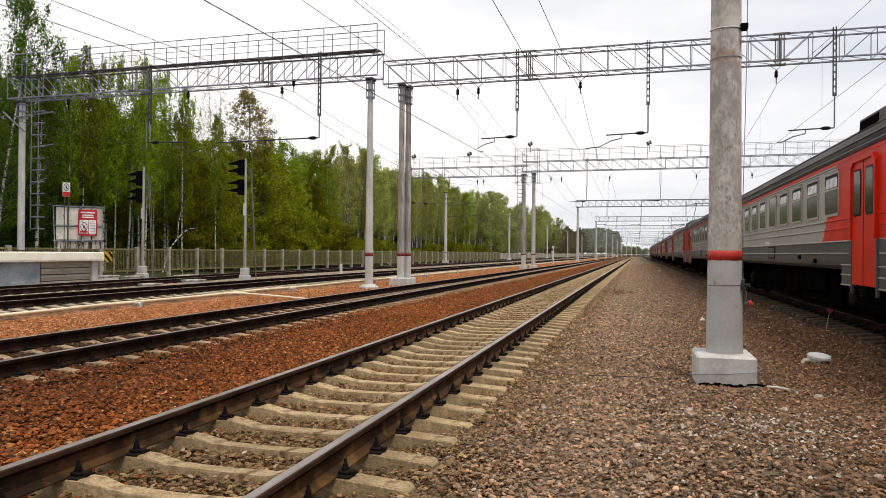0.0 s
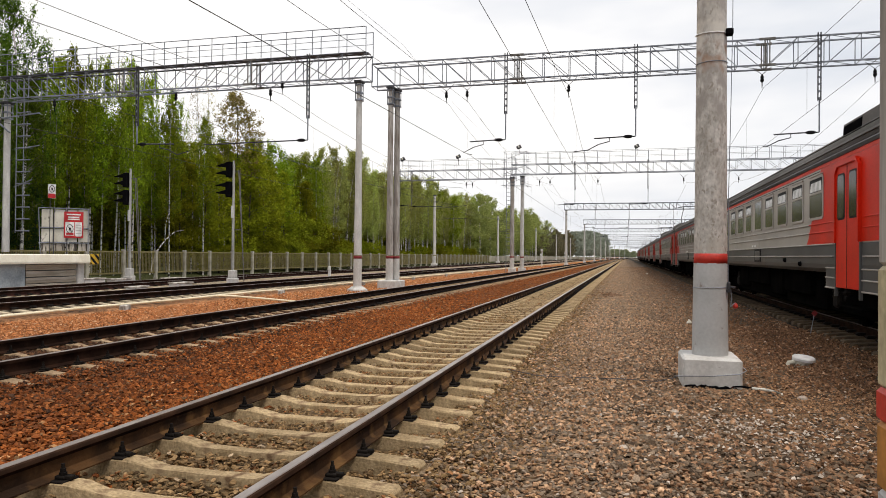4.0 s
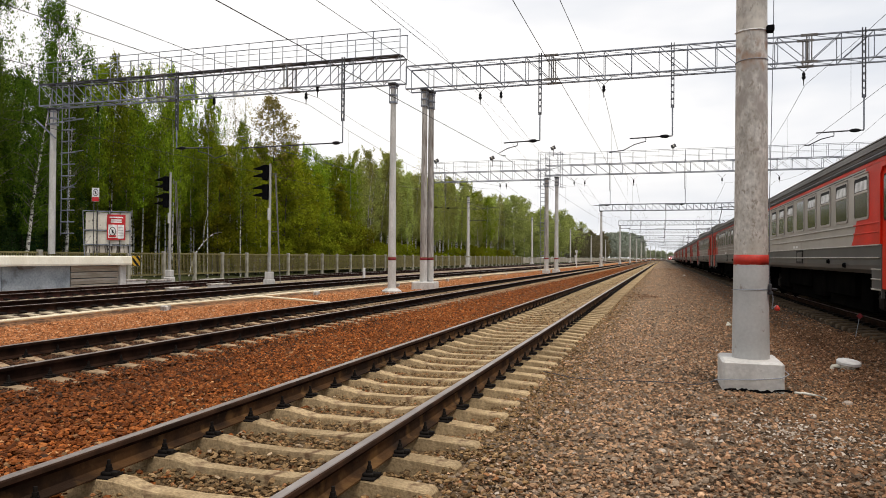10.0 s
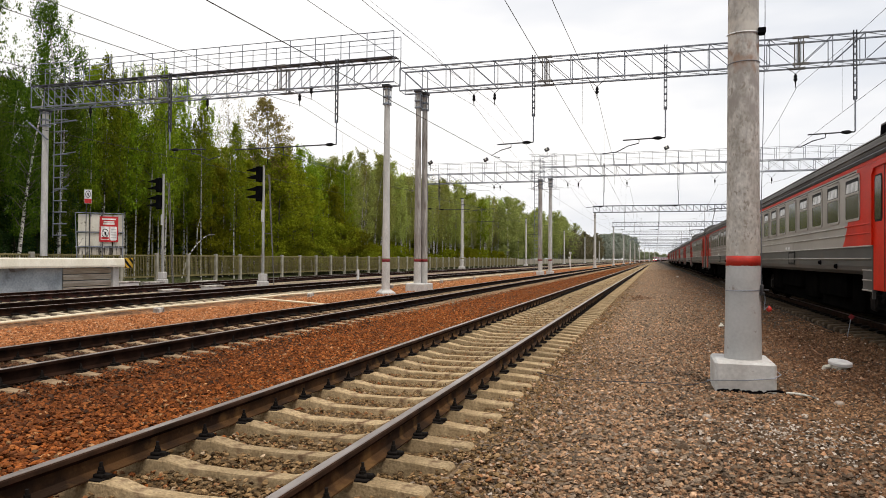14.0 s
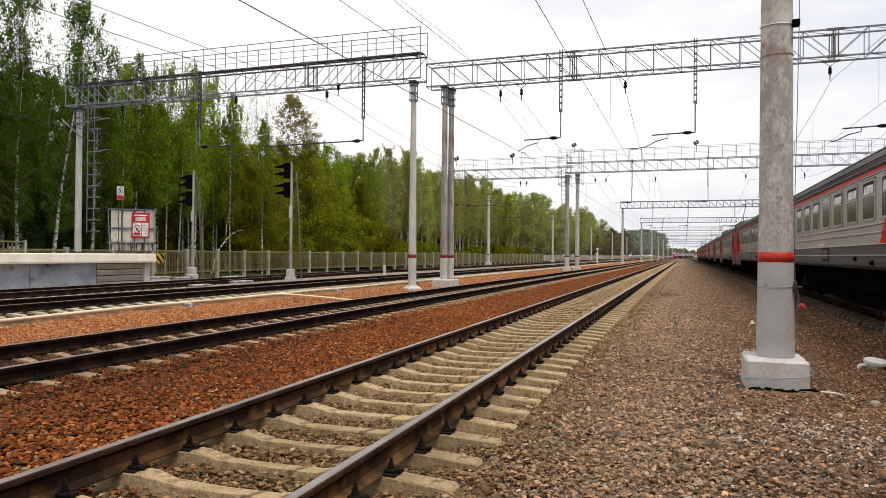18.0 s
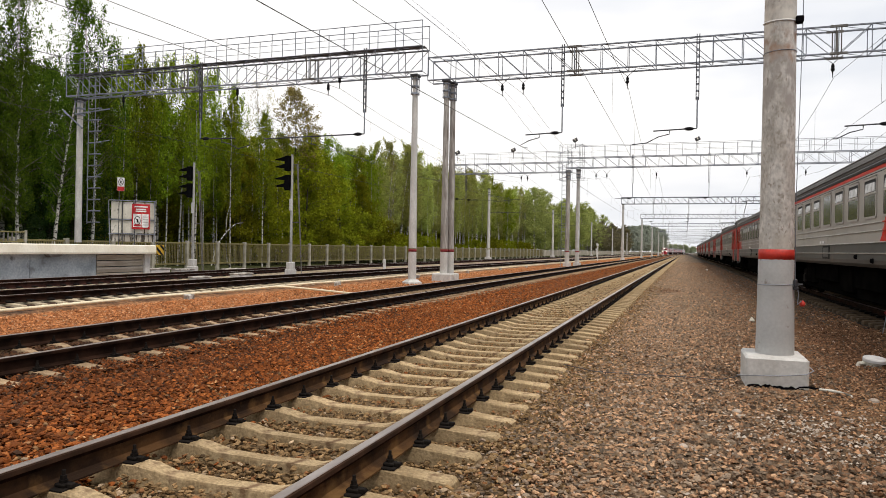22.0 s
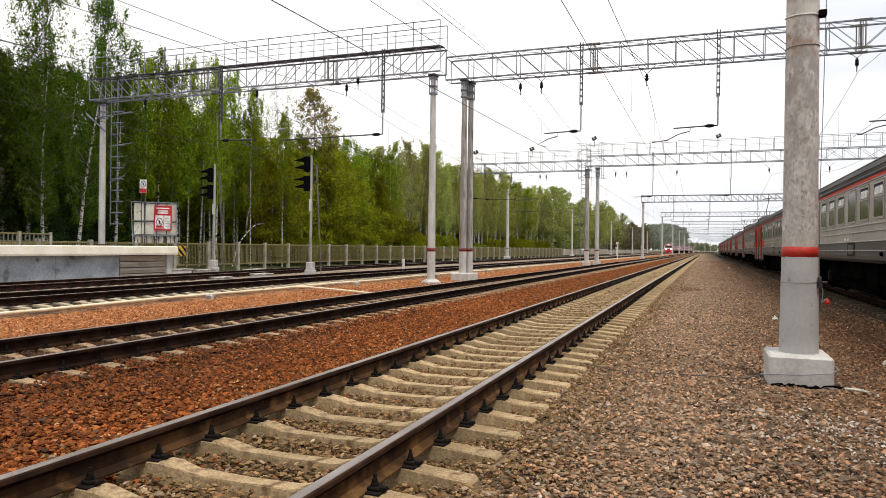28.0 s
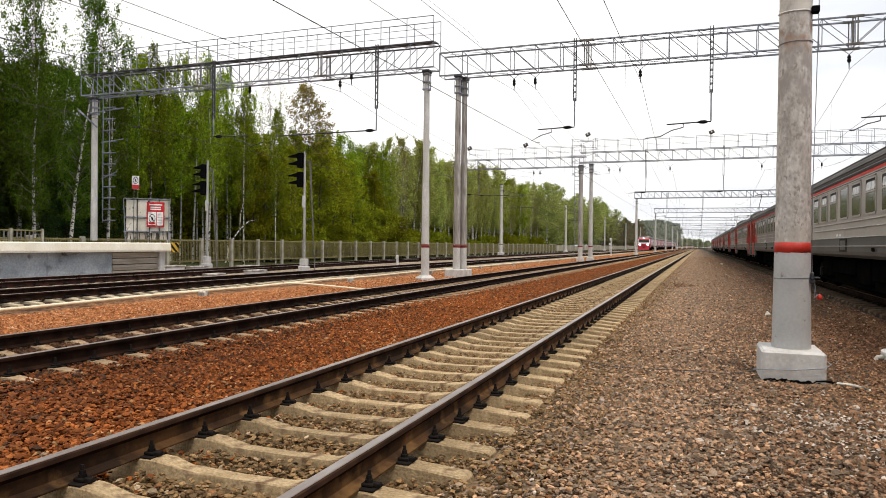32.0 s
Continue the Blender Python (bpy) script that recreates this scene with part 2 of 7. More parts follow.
    v3.inputs["From Min"].default_value, v3.inputs["From Max"].default_value = 0.3, 0.7
    v3.inputs["To Min"].default_value, v3.inputs["To Max"].default_value = 0.42, 1.6
    l.new(big.outputs["Fac"], v3.inputs["Value"])
    mul = n.new("ShaderNodeMath")
    mul.operation = "MULTIPLY"
    l.new(v2.outputs[0], mul.inputs[0])
    l.new(v3.outputs[0], mul.inputs[1])
    vm = n.new("ShaderNodeVectorMath")
    vm.operation = "SCALE"
    l.new(r.outputs[0], vm.inputs[0])
    l.new(mul.outputs[0], vm.inputs["Scale"])
    l.new(vm.outputs[0], bsdf.inputs["Base Color"])
    b = n.new("ShaderNodeBump")
    b.inputs["Strength"].default_value, b.inputs["Distance"].default_value = 1.0, 0.045
    l.new(vor.outputs["Distance"], b.inputs["Height"])
    b.invert = True
    l.new(b.outputs[0], bsdf.inputs["Normal"])
    return m


GROUND = ground_mat()
STONE_RED = stone_mat("red_ballast", [(4, (0.297, 0.089, 0.023)), (3, (0.225, 0.064, 0.016)), (1.4, (0.330, 0.115, 0.034)), (2.4, (0.135, 0.043, 0.014)), (0.25, (0.451, 0.233, 0.103)), (0.4, (0.180, 0.102, 0.049))])
STONE_RED_DARK = stone_mat("dark_red_ballast", [(4, (0.184, 0.056, 0.017)), (3, (0.135, 0.040, 0.012)), (1.5, (0.227, 0.078, 0.026)), (2, (0.081, 0.027, 0.010)), (0.2, (0.346, 0.180, 0.085))])
STONE_ORANGE = stone_mat("orange_ballast", [(3, (0.425, 0.166, 0.062)), (3, (0.340, 0.124, 0.045)), (2, (0.476, 0.226, 0.106)), (1, (0.204, 0.075, 0.031)), (0.4, (0.527, 0.339, 0.206))])
STONE_BROWN = stone_mat("sandy_brown_gravel", [(3, (0.345, 0.200, 0.110)), (3, (0.276, 0.157, 0.084)), (1.5, (0.386, 0.234, 0.136)), (1, (0.170, 0.098, 0.055))])
STONE_SOIL = stone_mat("dark_soil_gravel", [(3, (0.182, 0.095, 0.049)), (3, (0.127, 0.066, 0.037)), (2, (0.235, 0.128, 0.073)), (0.4, (0.381, 0.242, 0.153))])
STONE_OILY = stone_mat("oily_ballast", [(3, (0.085, 0.04, 0.021)), (3, (0.05, 0.026, 0.016)), (1, (0.13, 0.06, 0.03))])
STONE_GREY = stone_mat("grey_ballast", [(3, (0.392, 0.241, 0.143)), (2.6, (0.260, 0.193, 0.137)), (2.2, (0.456, 0.278, 0.164)), (1.6, (0.329, 0.244, 0.177)), (1.8, (0.154, 0.113, 0.082)), (0.5, (0.572, 0.364, 0.230)), (0.6, (0.392, 0.217, 0.122)), (1.3, (0.223, 0.171, 0.126))])
STONE_DUSK = stone_mat("dark_brown_gravel", [(3, (0.245, 0.137, 0.078)), (2.6, (0.165, 0.115, 0.077)), (2, (0.290, 0.162, 0.095)), (1.6, (0.100, 0.070, 0.050)), (0.6, (0.370, 0.228, 0.142)), (1.2, (0.190, 0.137, 0.097))])
STONE_TRACK = stone_mat("track_ballast", [(3, (0.235, 0.145, 0.068)), (3, (0.172, 0.106, 0.05)), (1.5, (0.29, 0.186, 0.094)), (0.7, (0.25, 0.115, 0.05)), (1.3, (0.1, 0.062, 0.031)), (0.5, (0.36, 0.262, 0.17))])
STONE_WHITE = surf("pale_stone", (0.62, 0.54, 0.46), (0.42, 0.35, 0.29), 9, 0.85, bump=0.004, island=0.2)
SLEEPER = surf("sleeper_concrete", (0.58, 0.435, 0.255), (0.37, 0.265, 0.148), 7, 0.9, bump=0.007, bscale=48, grain=0.6, island=0.2, stain=((0.17, 0.105, 0.06), 7, 0.55, 0.7))
RAIL_TOP = surf("worn_steel", (0.42, 0.365, 0.335), (0.3, 0.25, 0.225), 8, 0.36, 0.85, grain=0.1, stretch=(1, 0.2, 1))
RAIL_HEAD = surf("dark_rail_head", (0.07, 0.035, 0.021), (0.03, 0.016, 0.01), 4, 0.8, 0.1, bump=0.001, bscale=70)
RAIL_SIDE = surf("rusty_rail", (0.095, 0.046, 0.018), (0.026, 0.014, 0.008), 3, 0.85, 0.1, bump=0.002, bscale=70, stain=((0.17, 0.09, 0.034), 5, 0.54, 0.72))
RUST_DARK = surf("greasy_iron", (0.018, 0.015, 0.013), (0.008, 0.007, 0.007), 9, 0.7, 0.3, bump=0.002)
CONCRETE = surf("weathered_concrete", (0.45, 0.42, 0.38), (0.24, 0.21, 0.18), 2.2, 0.92, bump=0.006, bscale=26, stretch=(1, 1, 0.55), stain=((0.58, 0.55, 0.5), 5.5, 0.5, 0.6), grain=0.6)
CONCRETE_NEAR = surf("speckled_concrete", (0.62, 0.59, 0.55), (0.44, 0.41, 0.37), 7, 0.92, bump=0.0028, bscale=30, stretch=(1, 1, 0.6), stain=((0.3, 0.265, 0.23), 24, 0.57, 0.66), grain=0.5, zone=[((0.34, 0.31, 0.285), 3.25, 3.85), ((0.36, 0.33, 0.3), 4.3, 10.5), ((0.6, 0.56, 0.5), 4.22, 4.55), ((0.46, 0.42, 0.37), 1.5, 1.75), ((0.34, 0.23, 0.17), 3.86, 4.12)])
SLEEPER_PALE = surf("whitish_sleeper", (0.58, 0.5, 0.37), (0.42, 0.345, 0.24), 5, 0.9, bump=0.004, island=0.15)
SLEEPER_RUSTY = surf("rust_dusted_sleeper", (0.5, 0.36, 0.225), (0.33, 0.225, 0.135), 7, 0.9, bump=0.006, bscale=48, grain=0.6, island=0.2, stain=((0.15, 0.08, 0.045), 7, 0.52, 0.68))
# oily, with the tone lowered again for the shade under the train
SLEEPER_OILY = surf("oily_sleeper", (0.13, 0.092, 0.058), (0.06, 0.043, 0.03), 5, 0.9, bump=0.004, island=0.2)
CONCRETE_PALE = surf("pale_concrete", (0.62, 0.61, 0.585), (0.5, 0.49, 0.465), 5.0, 0.9, bump=0.003, bscale=40, stretch=(1, 1, 0.35))
MAST_GREY = surf("grey_mast_paint", (0.5, 0.5, 0.48), (0.3, 0.3, 0.285), 4, 0.7, stretch=(1, 1, 0.25), grain=0.4, stain=((0.16, 0.13, 0.1), 6, 0.6, 0.7))
CONCRETE_BROWN = surf("old_brown_concrete", (0.5, 0.475, 0.44), (0.29, 0.265, 0.24), 5.0, 0.92, bump=0.006, bscale=30, stretch=(1, 1, 0.12), stain=((0.17, 0.14, 0.12), 7, 0.58, 0.7), grain=0.4)
PAINT_GREY = surf("grey_paint", (0.47, 0.47, 0.465), (0.4, 0.4, 0.395), 2.5, 0.55, bump=0.0015, bscale=30, stain=((0.25, 0.22, 0.2), 8, 0.66, 0.74), grain=0.12)
PAINT_BLOCK = surf("grey_block_paint", (0.6, 0.595, 0.575), (0.5, 0.49, 0.47), 3, 0.65, bump=0.003, bscale=24, stain=((0.16, 0.14, 0.13), 6, 0.66, 0.72), grain=0.2)
PAINT_RED = surf("red_band_paint", (0.55, 0.035, 0.02), (0.42, 0.03, 0.02), 6, 0.5, bump=0.001)
PAINT_DULLRED = surf("faded_shaded_red_paint", (0.3, 0.03, 0.035), None, 6, 0.6)
STEEL = surf("galvanised_steel", (0.29, 0.315, 0.36), (0.18, 0.195, 0.225), 3, 0.55, 0.35, grain=0.3)
STEEL_WORN = surf("weathered_steel", (0.2, 0.19, 0.18), (0.12, 0.11, 0.1), 3, 0.7, 0.2, grain=0.3)
STEEL_DARK = surf("dark_steel", (0.09, 0.09, 0.1), (0.05, 0.05, 0.055), 4, 0.6, 0.4)
WIRE = surf("aged_copper_wire", (0.07, 0.065, 0.065), None, 3, 0.6, 0.5)
WHITE_PIPE = surf("cream_painted_pipe", (0.86, 0.77, 0.56), (0.74, 0.64, 0.44), 3, 0.6, stain=((0.42, 0.3, 0.18), 5, 0.68, 0.8))
FENCE_POST = surf("fence_post_concrete", (0.46, 0.44, 0.37), (0.28, 0.26, 0.2), 2, 0.9, island=0.1)
FENCE_BAR = surf("tan_fence_paint", (0.235, 0.2, 0.08), (0.16, 0.138, 0.053), 3, 0.7, island=0.2)
PLAT_EDGE = surf("whitewashed_slab", (0.9, 0.86, 0.73), (0.8, 0.75, 0.61), 1.5, 0.85, bump=0.004, bscale=18, grain=0.12, stain=((0.5, 0.46, 0.38), 3, 0.68, 0.8))
PLAT_WALL = surf("grey_platform_wall", (0.4, 0.45, 0.475), (0.27, 0.315, 0.335), 1.3, 0.85, bump=0.005, bscale=15, grain=0.35, stain=((0.14, 0.15, 0.15), 2.4, 0.58, 0.72))
PLANK = surf("weathered_board", (0.52, 0.48, 0.4), (0.34, 0.3, 0.235), 3, 0.9, bump=0.003, bscale=30, stretch=(6, 0.4, 6), island=0.15)
BOARD_STAINED = surf("rust_streaked_panel", (0.6, 0.57, 0.5), (0.4, 0.36, 0.3), 3, 0.7, stretch=(1, 1, 0.25), stain=((0.05, 0.04, 0.03), 7, 0.5, 0.58))
BOARD_WHITE = surf("dirty_white_panel", (0.7, 0.68, 0.6), (0.52, 0.5, 0.42), 1.6, 0.6, stain=((0.1, 0.09, 0.07), 3.2, 0.62, 0.7))
SIGN_RED = surf("red_sign", (0.5, 0.02, 0.025), None, 3, 0.4, grain=0.05)
SIGN_WHITE = surf("white_sign", (0.78, 0.78, 0.77), None, 3, 0.4, grain=0.05)
SIGN_BLACK = surf("black_paint", (0.02, 0.02, 0.022), None, 4, 0.5)
YELLOW = surf("yellow_paint", (0.65, 0.4, 0.03), None, 4, 0.6)
BLACK = surf("matt_black_housing", (0.007, 0.007, 0.008), None, 4, 0.95)
RAIL_RED = surf("red_brown_rail", (0.06, 0.024, 0.017), (0.024, 0.01, 0.008), 4, 0.9, bump=0.002, bscale=70)
RAIL_BLACK = surf("black_rail", (0.034, 0.017, 0.011), (0.013, 0.007, 0.005), 4, 0.9, 0.1, bump=0.002, bscale=70)
CAR_DUSTY = surf("dusty_grey_coach_paint", (0.31, 0.28, 0.255), (0.24, 0.215, 0.195), 0.8, 0.5, grain=0.15, stain=((0.22, 0.19, 0.16), 1.1, 0.55, 0.75))
CAR_DULLRED = surf("dusty_red_coach_paint", (0.42, 0.035, 0.022), (0.32, 0.028, 0.018), 0.7, 0.5, grain=0.12)
# both paints of the running train are tinted rose for the haze around it
CAR_GREY_HAZE = surf("haze_tinted_grey_coach_paint", (0.46, 0.33, 0.34), (0.4, 0.28, 0.29), 0.8, 0.4, grain=0.08)
CAR_RED_HAZE = surf("haze_tinted_red_coach_paint", (0.55, 0.055, 0.085), (0.45, 0.045, 0.07), 0.7, 0.4, grain=0.08)
CAR_GREY = surf("light_grey_coach_paint", (0.41, 0.385, 0.35), (0.34, 0.315, 0.285), 0.8, 0.38, grain=0.08, stain=((0.28, 0.25, 0.22), 1.1, 0.6, 0.8))
CAR_DARK = surf("dark_grey_coach_paint", (0.1, 0.1, 0.098), (0.075, 0.075, 0.073), 0.8, 0.4, grain=0.1, stain=((0.15, 0.12, 0.1), 1.2, 0.6, 0.8))
CAR_RED = surf("red_coach_paint", (0.66, 0.024, 0.008), (0.54, 0.021, 0.007), 1.2, 0.42, grain=0.2, stain=((0.36, 0.03, 0.015), 1.6, 0.64, 0.82))
CAR_ROOF = surf("sooty_roof", (0.19, 0.182, 0.178), (0.12, 0.116, 0.112), 0.9, 0.75, grain=0.25, stretch=(1, 0.3, 1))
CAR_RIB = surf("pale_rib", (0.5, 0.485, 0.46), (0.36, 0.345, 0.32), 3, 0.5, grain=0.2)
GLASS = surf("coach_window_glass", (0.06, 0.054, 0.04), (0.022, 0.02, 0.016), 1.6, 0.12, grain=0.2)
GLASS.node_tree.nodes["Principled BSDF"].inputs["Specular IOR Level"].default_value = 0.17
# the pale tone is the sky's reflection, put into the vent glass colour
GLASS_SKY = surf("sky_pale_vent_glass", (0.55, 0.55, 0.53), (0.28, 0.28, 0.27), 5, 0.25, grain=0.15)
UNDER = surf("underframe_black", (0.006, 0.0055, 0.005), (0.003, 0.003, 0.003), 2, 0.8)
BARK = surf("birch_bark", (0.62, 0.6, 0.55), (0.46, 0.44, 0.4), 2, 0.85, stretch=(1, 1, 3.0), stain=((0.035, 0.03, 0.027), 2.6, 0.53, 0.58))
BARK_DARK = surf("dark_bark", (0.1, 0.085, 0.065), (0.05, 0.042, 0.034), 3, 0.95, stretch=(1, 1, 0.3))
BARK_LIMB = surf("birch_limb_bark", (0.2, 0.185, 0.155), (0.1, 0.092, 0.075), 3, 0.9)
LEAF = leaf_mat("spring_birch_leaves", (0.08, 0.122, 0.01), (0.35, 0.425, 0.03))
# a deeper green, darkened further for crowns that stand against the light
LEAF_DEEP_BACKLIT = leaf_mat("backlit_deep_green_leaves", (0.026, 0.052, 0.006), (0.145, 0.21, 0.022))
LEAF_OLIVE = leaf_mat("olive_leaves", (0.115, 0.132, 0.008), (0.36, 0.36, 0.024))
LEAF_BUSH = leaf_mat("yellow_olive_leaves", (0.1, 0.11, 0.008), (0.33, 0.325, 0.024))
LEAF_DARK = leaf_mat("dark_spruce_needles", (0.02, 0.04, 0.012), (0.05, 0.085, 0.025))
# the haze of the distance is mixed into the next two leaf colours
LEAF_FAR_HAZE = leaf_mat("haze_tinted_far_leaves", (0.22, 0.24, 0.15), (0.34, 0.36, 0.235))
LEAF_HAZE = leaf_mat("haze_tinted_dark_leaves", (0.24, 0.265, 0.215), (0.33, 0.355, 0.29))
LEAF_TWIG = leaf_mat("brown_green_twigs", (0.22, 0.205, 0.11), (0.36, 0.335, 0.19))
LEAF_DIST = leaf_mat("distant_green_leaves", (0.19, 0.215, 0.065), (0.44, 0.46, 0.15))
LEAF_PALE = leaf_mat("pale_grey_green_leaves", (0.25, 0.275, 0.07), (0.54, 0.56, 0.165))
LEAF_BUD = leaf_mat("brown_buds", (0.22, 0.18, 0.06), (0.42, 0.35, 0.115))
HEADLIGHT = glow("headlight", (1.0, 0.86, 0.84), 9.0)

for m in (CAR_RED, CAR_GREY, CAR_DARK, CAR_DUSTY, CAR_DULLRED, CAR_RED_HAZE):
    m.node_tree.nodes["Principled BSDF"].inputs["Specular IOR Level"].default_value = 0.09
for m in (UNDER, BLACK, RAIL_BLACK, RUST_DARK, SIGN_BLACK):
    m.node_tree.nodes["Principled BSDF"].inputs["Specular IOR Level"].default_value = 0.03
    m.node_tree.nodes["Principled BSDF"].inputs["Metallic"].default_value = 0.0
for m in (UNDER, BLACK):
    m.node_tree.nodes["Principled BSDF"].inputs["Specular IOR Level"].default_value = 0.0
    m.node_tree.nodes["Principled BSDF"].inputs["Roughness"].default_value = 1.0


# ---- mesh tools ----
class Shape:
    """Collects faces of one part."""

    def __init__(self):
        self.v, self.f, self.smooth = [], [], False

    def add(self, verts, faces):
        k = len(self.v)
        self.v += [tuple(p) for p in verts]
        self.f += [tuple(i + k for i in q) for q in faces]
        return self

    def box(self, x0, x1, y0, y1, z0, z1, c=0.0):
        """A box, its edges chamfered by c."""
        if c <= 0:
            return self.add([(x, y, z) for x in (x0, x1) for y in (y0, y1) for z in (z0, z1)], [(0, 1, 3, 2), (4, 6, 7, 5), (0, 4, 5, 1), (2, 3, 7, 6), (0, 2, 6, 4), (1, 5, 7, 3)])
        ring = [(x0 + c, y0), (x1 - c, y0), (x1, y0 + c), (x1, y1 - c), (x1 - c, y1), (x0 + c, y1), (x0, y1 - c), (x0, y0 + c)]
        inner = [(min(max(x, x0 + c), x1 - c), min(max(y, y0 + c), y1 - c)) for x, y in ring]
        verts = [(*p, z0) for p in inner] + [(*p, z0 + c) for p in ring] + [(*p, z1 - c) for p in ring] + [(*p, z1) for p in inner]
        faces = [tuple(reversed(range(8))), tuple(range(24, 32))]
        for k in range(3):
            faces += [(8 * k + i, 8 * k + (i + 1) % 8, 8 * k + 8 + (i + 1) % 8, 8 * k + 8 + i) for i in range(8)]
        return self.add(verts, faces)

    def tube(self, p0, p1, r0, r1=None, n=8, caps=True):
        r1 = r0 if r1 is None else r1
        p0, p1 = Vector(p0), Vector(p1)
        d = (p1 - p0).normalized()
        a = d.orthogonal().normalized()
        b = d.cross(a)
        ring = [(math.cos(2 * math.pi * i / n), math.sin(2 * math.pi * i / n)) for i in range(n)]
        verts = [p0 + (a * c + b * s) * r0 for c, s in ring] + [p1 + (a * c + b * s) * r1 for c, s in ring]
        faces = [(i, (i + 1) % n, n + (i + 1) % n, n + i) for i in range(n)]
        if caps:
            faces += [tuple(reversed(range(n))), tuple(range(n, 2 * n))]
        return self.add(verts, faces)

    def path(self, pts, r, n=5):
        """A tube along points, with one ring a point."""
        pts = [Vector(p) for p in pts]
        verts, faces = [], []
        for k, p in enumerate(pts):
            d = (pts[min(k + 1, len(pts) - 1)] - pts[max(k - 1, 0)]).normalized()
            a = d.cross(Vector((0, 0, 1)))
            a = a.normalized() if a.length > 1e-4 else Vector((1, 0, 0))
            b = d.cross(a)
            rr = r[k] if isinstance(r, (list, tuple)) else r
            verts += [p + (a * math.cos(2 * math.pi * i / n) + b * math.sin(2 * math.pi * i / n)) * rr for i in range(n)]
            if k:
                faces += [((k - 1) * n + i, (k - 1) * n + (i + 1) % n, k * n + (i + 1) % n, k * n + i) for i in range(n)]
        m = len(verts)
        verts += verts[:n] + verts[m - n:m]
        faces += [tuple(reversed(range(m, m + n))), tuple(range(m + n, m + 2 * n))]
        return self.add(verts, faces)

    def bar(self, p0, p1, w, h=None):
        """A square bar from point to point."""
        return self.tube(p0, p1, w * 0.7071, n=4)

    def prism(self, ring, y0, y1):
        """A closed outline in x, z drawn out along y."""
        n = len(ring)
        verts = [(x, y0, z) for x, z in ring] + [(x, y1, z) for x, z in ring]
        return self.add(verts, [(i, (i + 1) % n, n + (i + 1) % n, n + i) for i in range(n)] + [tuple(reversed(range(n))), tuple(range(n, 2 * n))])

    def slab_x(self, ring, x0, x1):
        """A closed outline in y, z drawn out along x."""
        n = len(ring)
        verts = [(x0, y, z) for y, z in ring] + [(x1, y, z) for y, z in ring]
        return self.add(verts, [(i, (i + 1) % n, n + (i + 1) % n, n + i) for i in range(n)] + [tuple(reversed(range(n))), tuple(range(n, 2 * n))])

    def lathe(self, prof, n=24, at=(0, 0)):
        """Rings of (radius, height) round a vertical axis."""
        verts = [(at[0] + r * math.cos(2 * math.pi * i / n), at[1] + r * math.sin(2 * math.pi * i / n), z) for r, z in prof for i in range(n)]
        faces = [(k * n + i, k * n + (i + 1) % n, (k + 1) * n + (i + 1) % n, (k + 1) * n + i) for k in range(len(prof) - 1) for i in range(n)]
        m = len(verts)
        verts += verts[:n] + verts[m - n:m]
        faces += [tuple(reversed(range(m, m + n))), tuple(range(m + n, m + 2 * n))]
        return self.add(verts, faces)

    def mesh(self, name, material):
        me = bpy.data.meshes.new(name)
        me.from_pydata([tuple(p) for p in self.v], [], self.f)
        me.materials.append(material)
        if self.smooth:
            me.polygons.foreach_set("use_smooth", [True] * len(me.polygons))
        me.update()
        return me


def smooth(s):
    s.smooth = True
    return s


def part(name, s, material, parent, label="", at=None):
    """Links a Shape or a ready mesh as one mesh object under a thing or a part."""
    ob = new(name, s if isinstance(s, bpy.types.Mesh) else s.mesh(name, material))
    ob.parent = parent
    if at is not None:
        ob.matrix_basis = at if isinstance(at, Matrix) else Matrix.Translation(at)
    if label:
        ob["label"] = label
    return ob


def thing(name, label, category, at=None, group="", kind=""):
    ob = new(name)
    if at is not None:
        ob.matrix_basis = at if isinstance(at, Matrix) else Matrix.Translation(at)
    return tagged(ob, label, category, group, kind)


def single(name, s, material, label, category, group="", kind="", at=None):
    """A thing of one mesh."""
    ob = new(name, s if isinstance(s, bpy.types.Mesh) else s.mesh(name, material))
    if at is not None:
        ob.matrix_basis = at if isinstance(at, Matrix) else Matrix.Translation(at)
    return tagged(ob, label, category, group, kind)


def bend(y):
    """How far the whole line swings to the east, far down the tracks."""
    u = y - 20.0
    return 0.00275 * (u + math.sqrt(u * u + 100.0)) + max(0.0, y - 300.0) ** 2 / 10000.0


def heading(y):
    """The turn of the line there, in degrees as rz takes it."""
    return -math.degrees(math.atan((bend(y + 1.0) - bend(y - 1.0)) / 2.0))


RNG = np.random.default_rng(7)
rnd = random.Random(11)


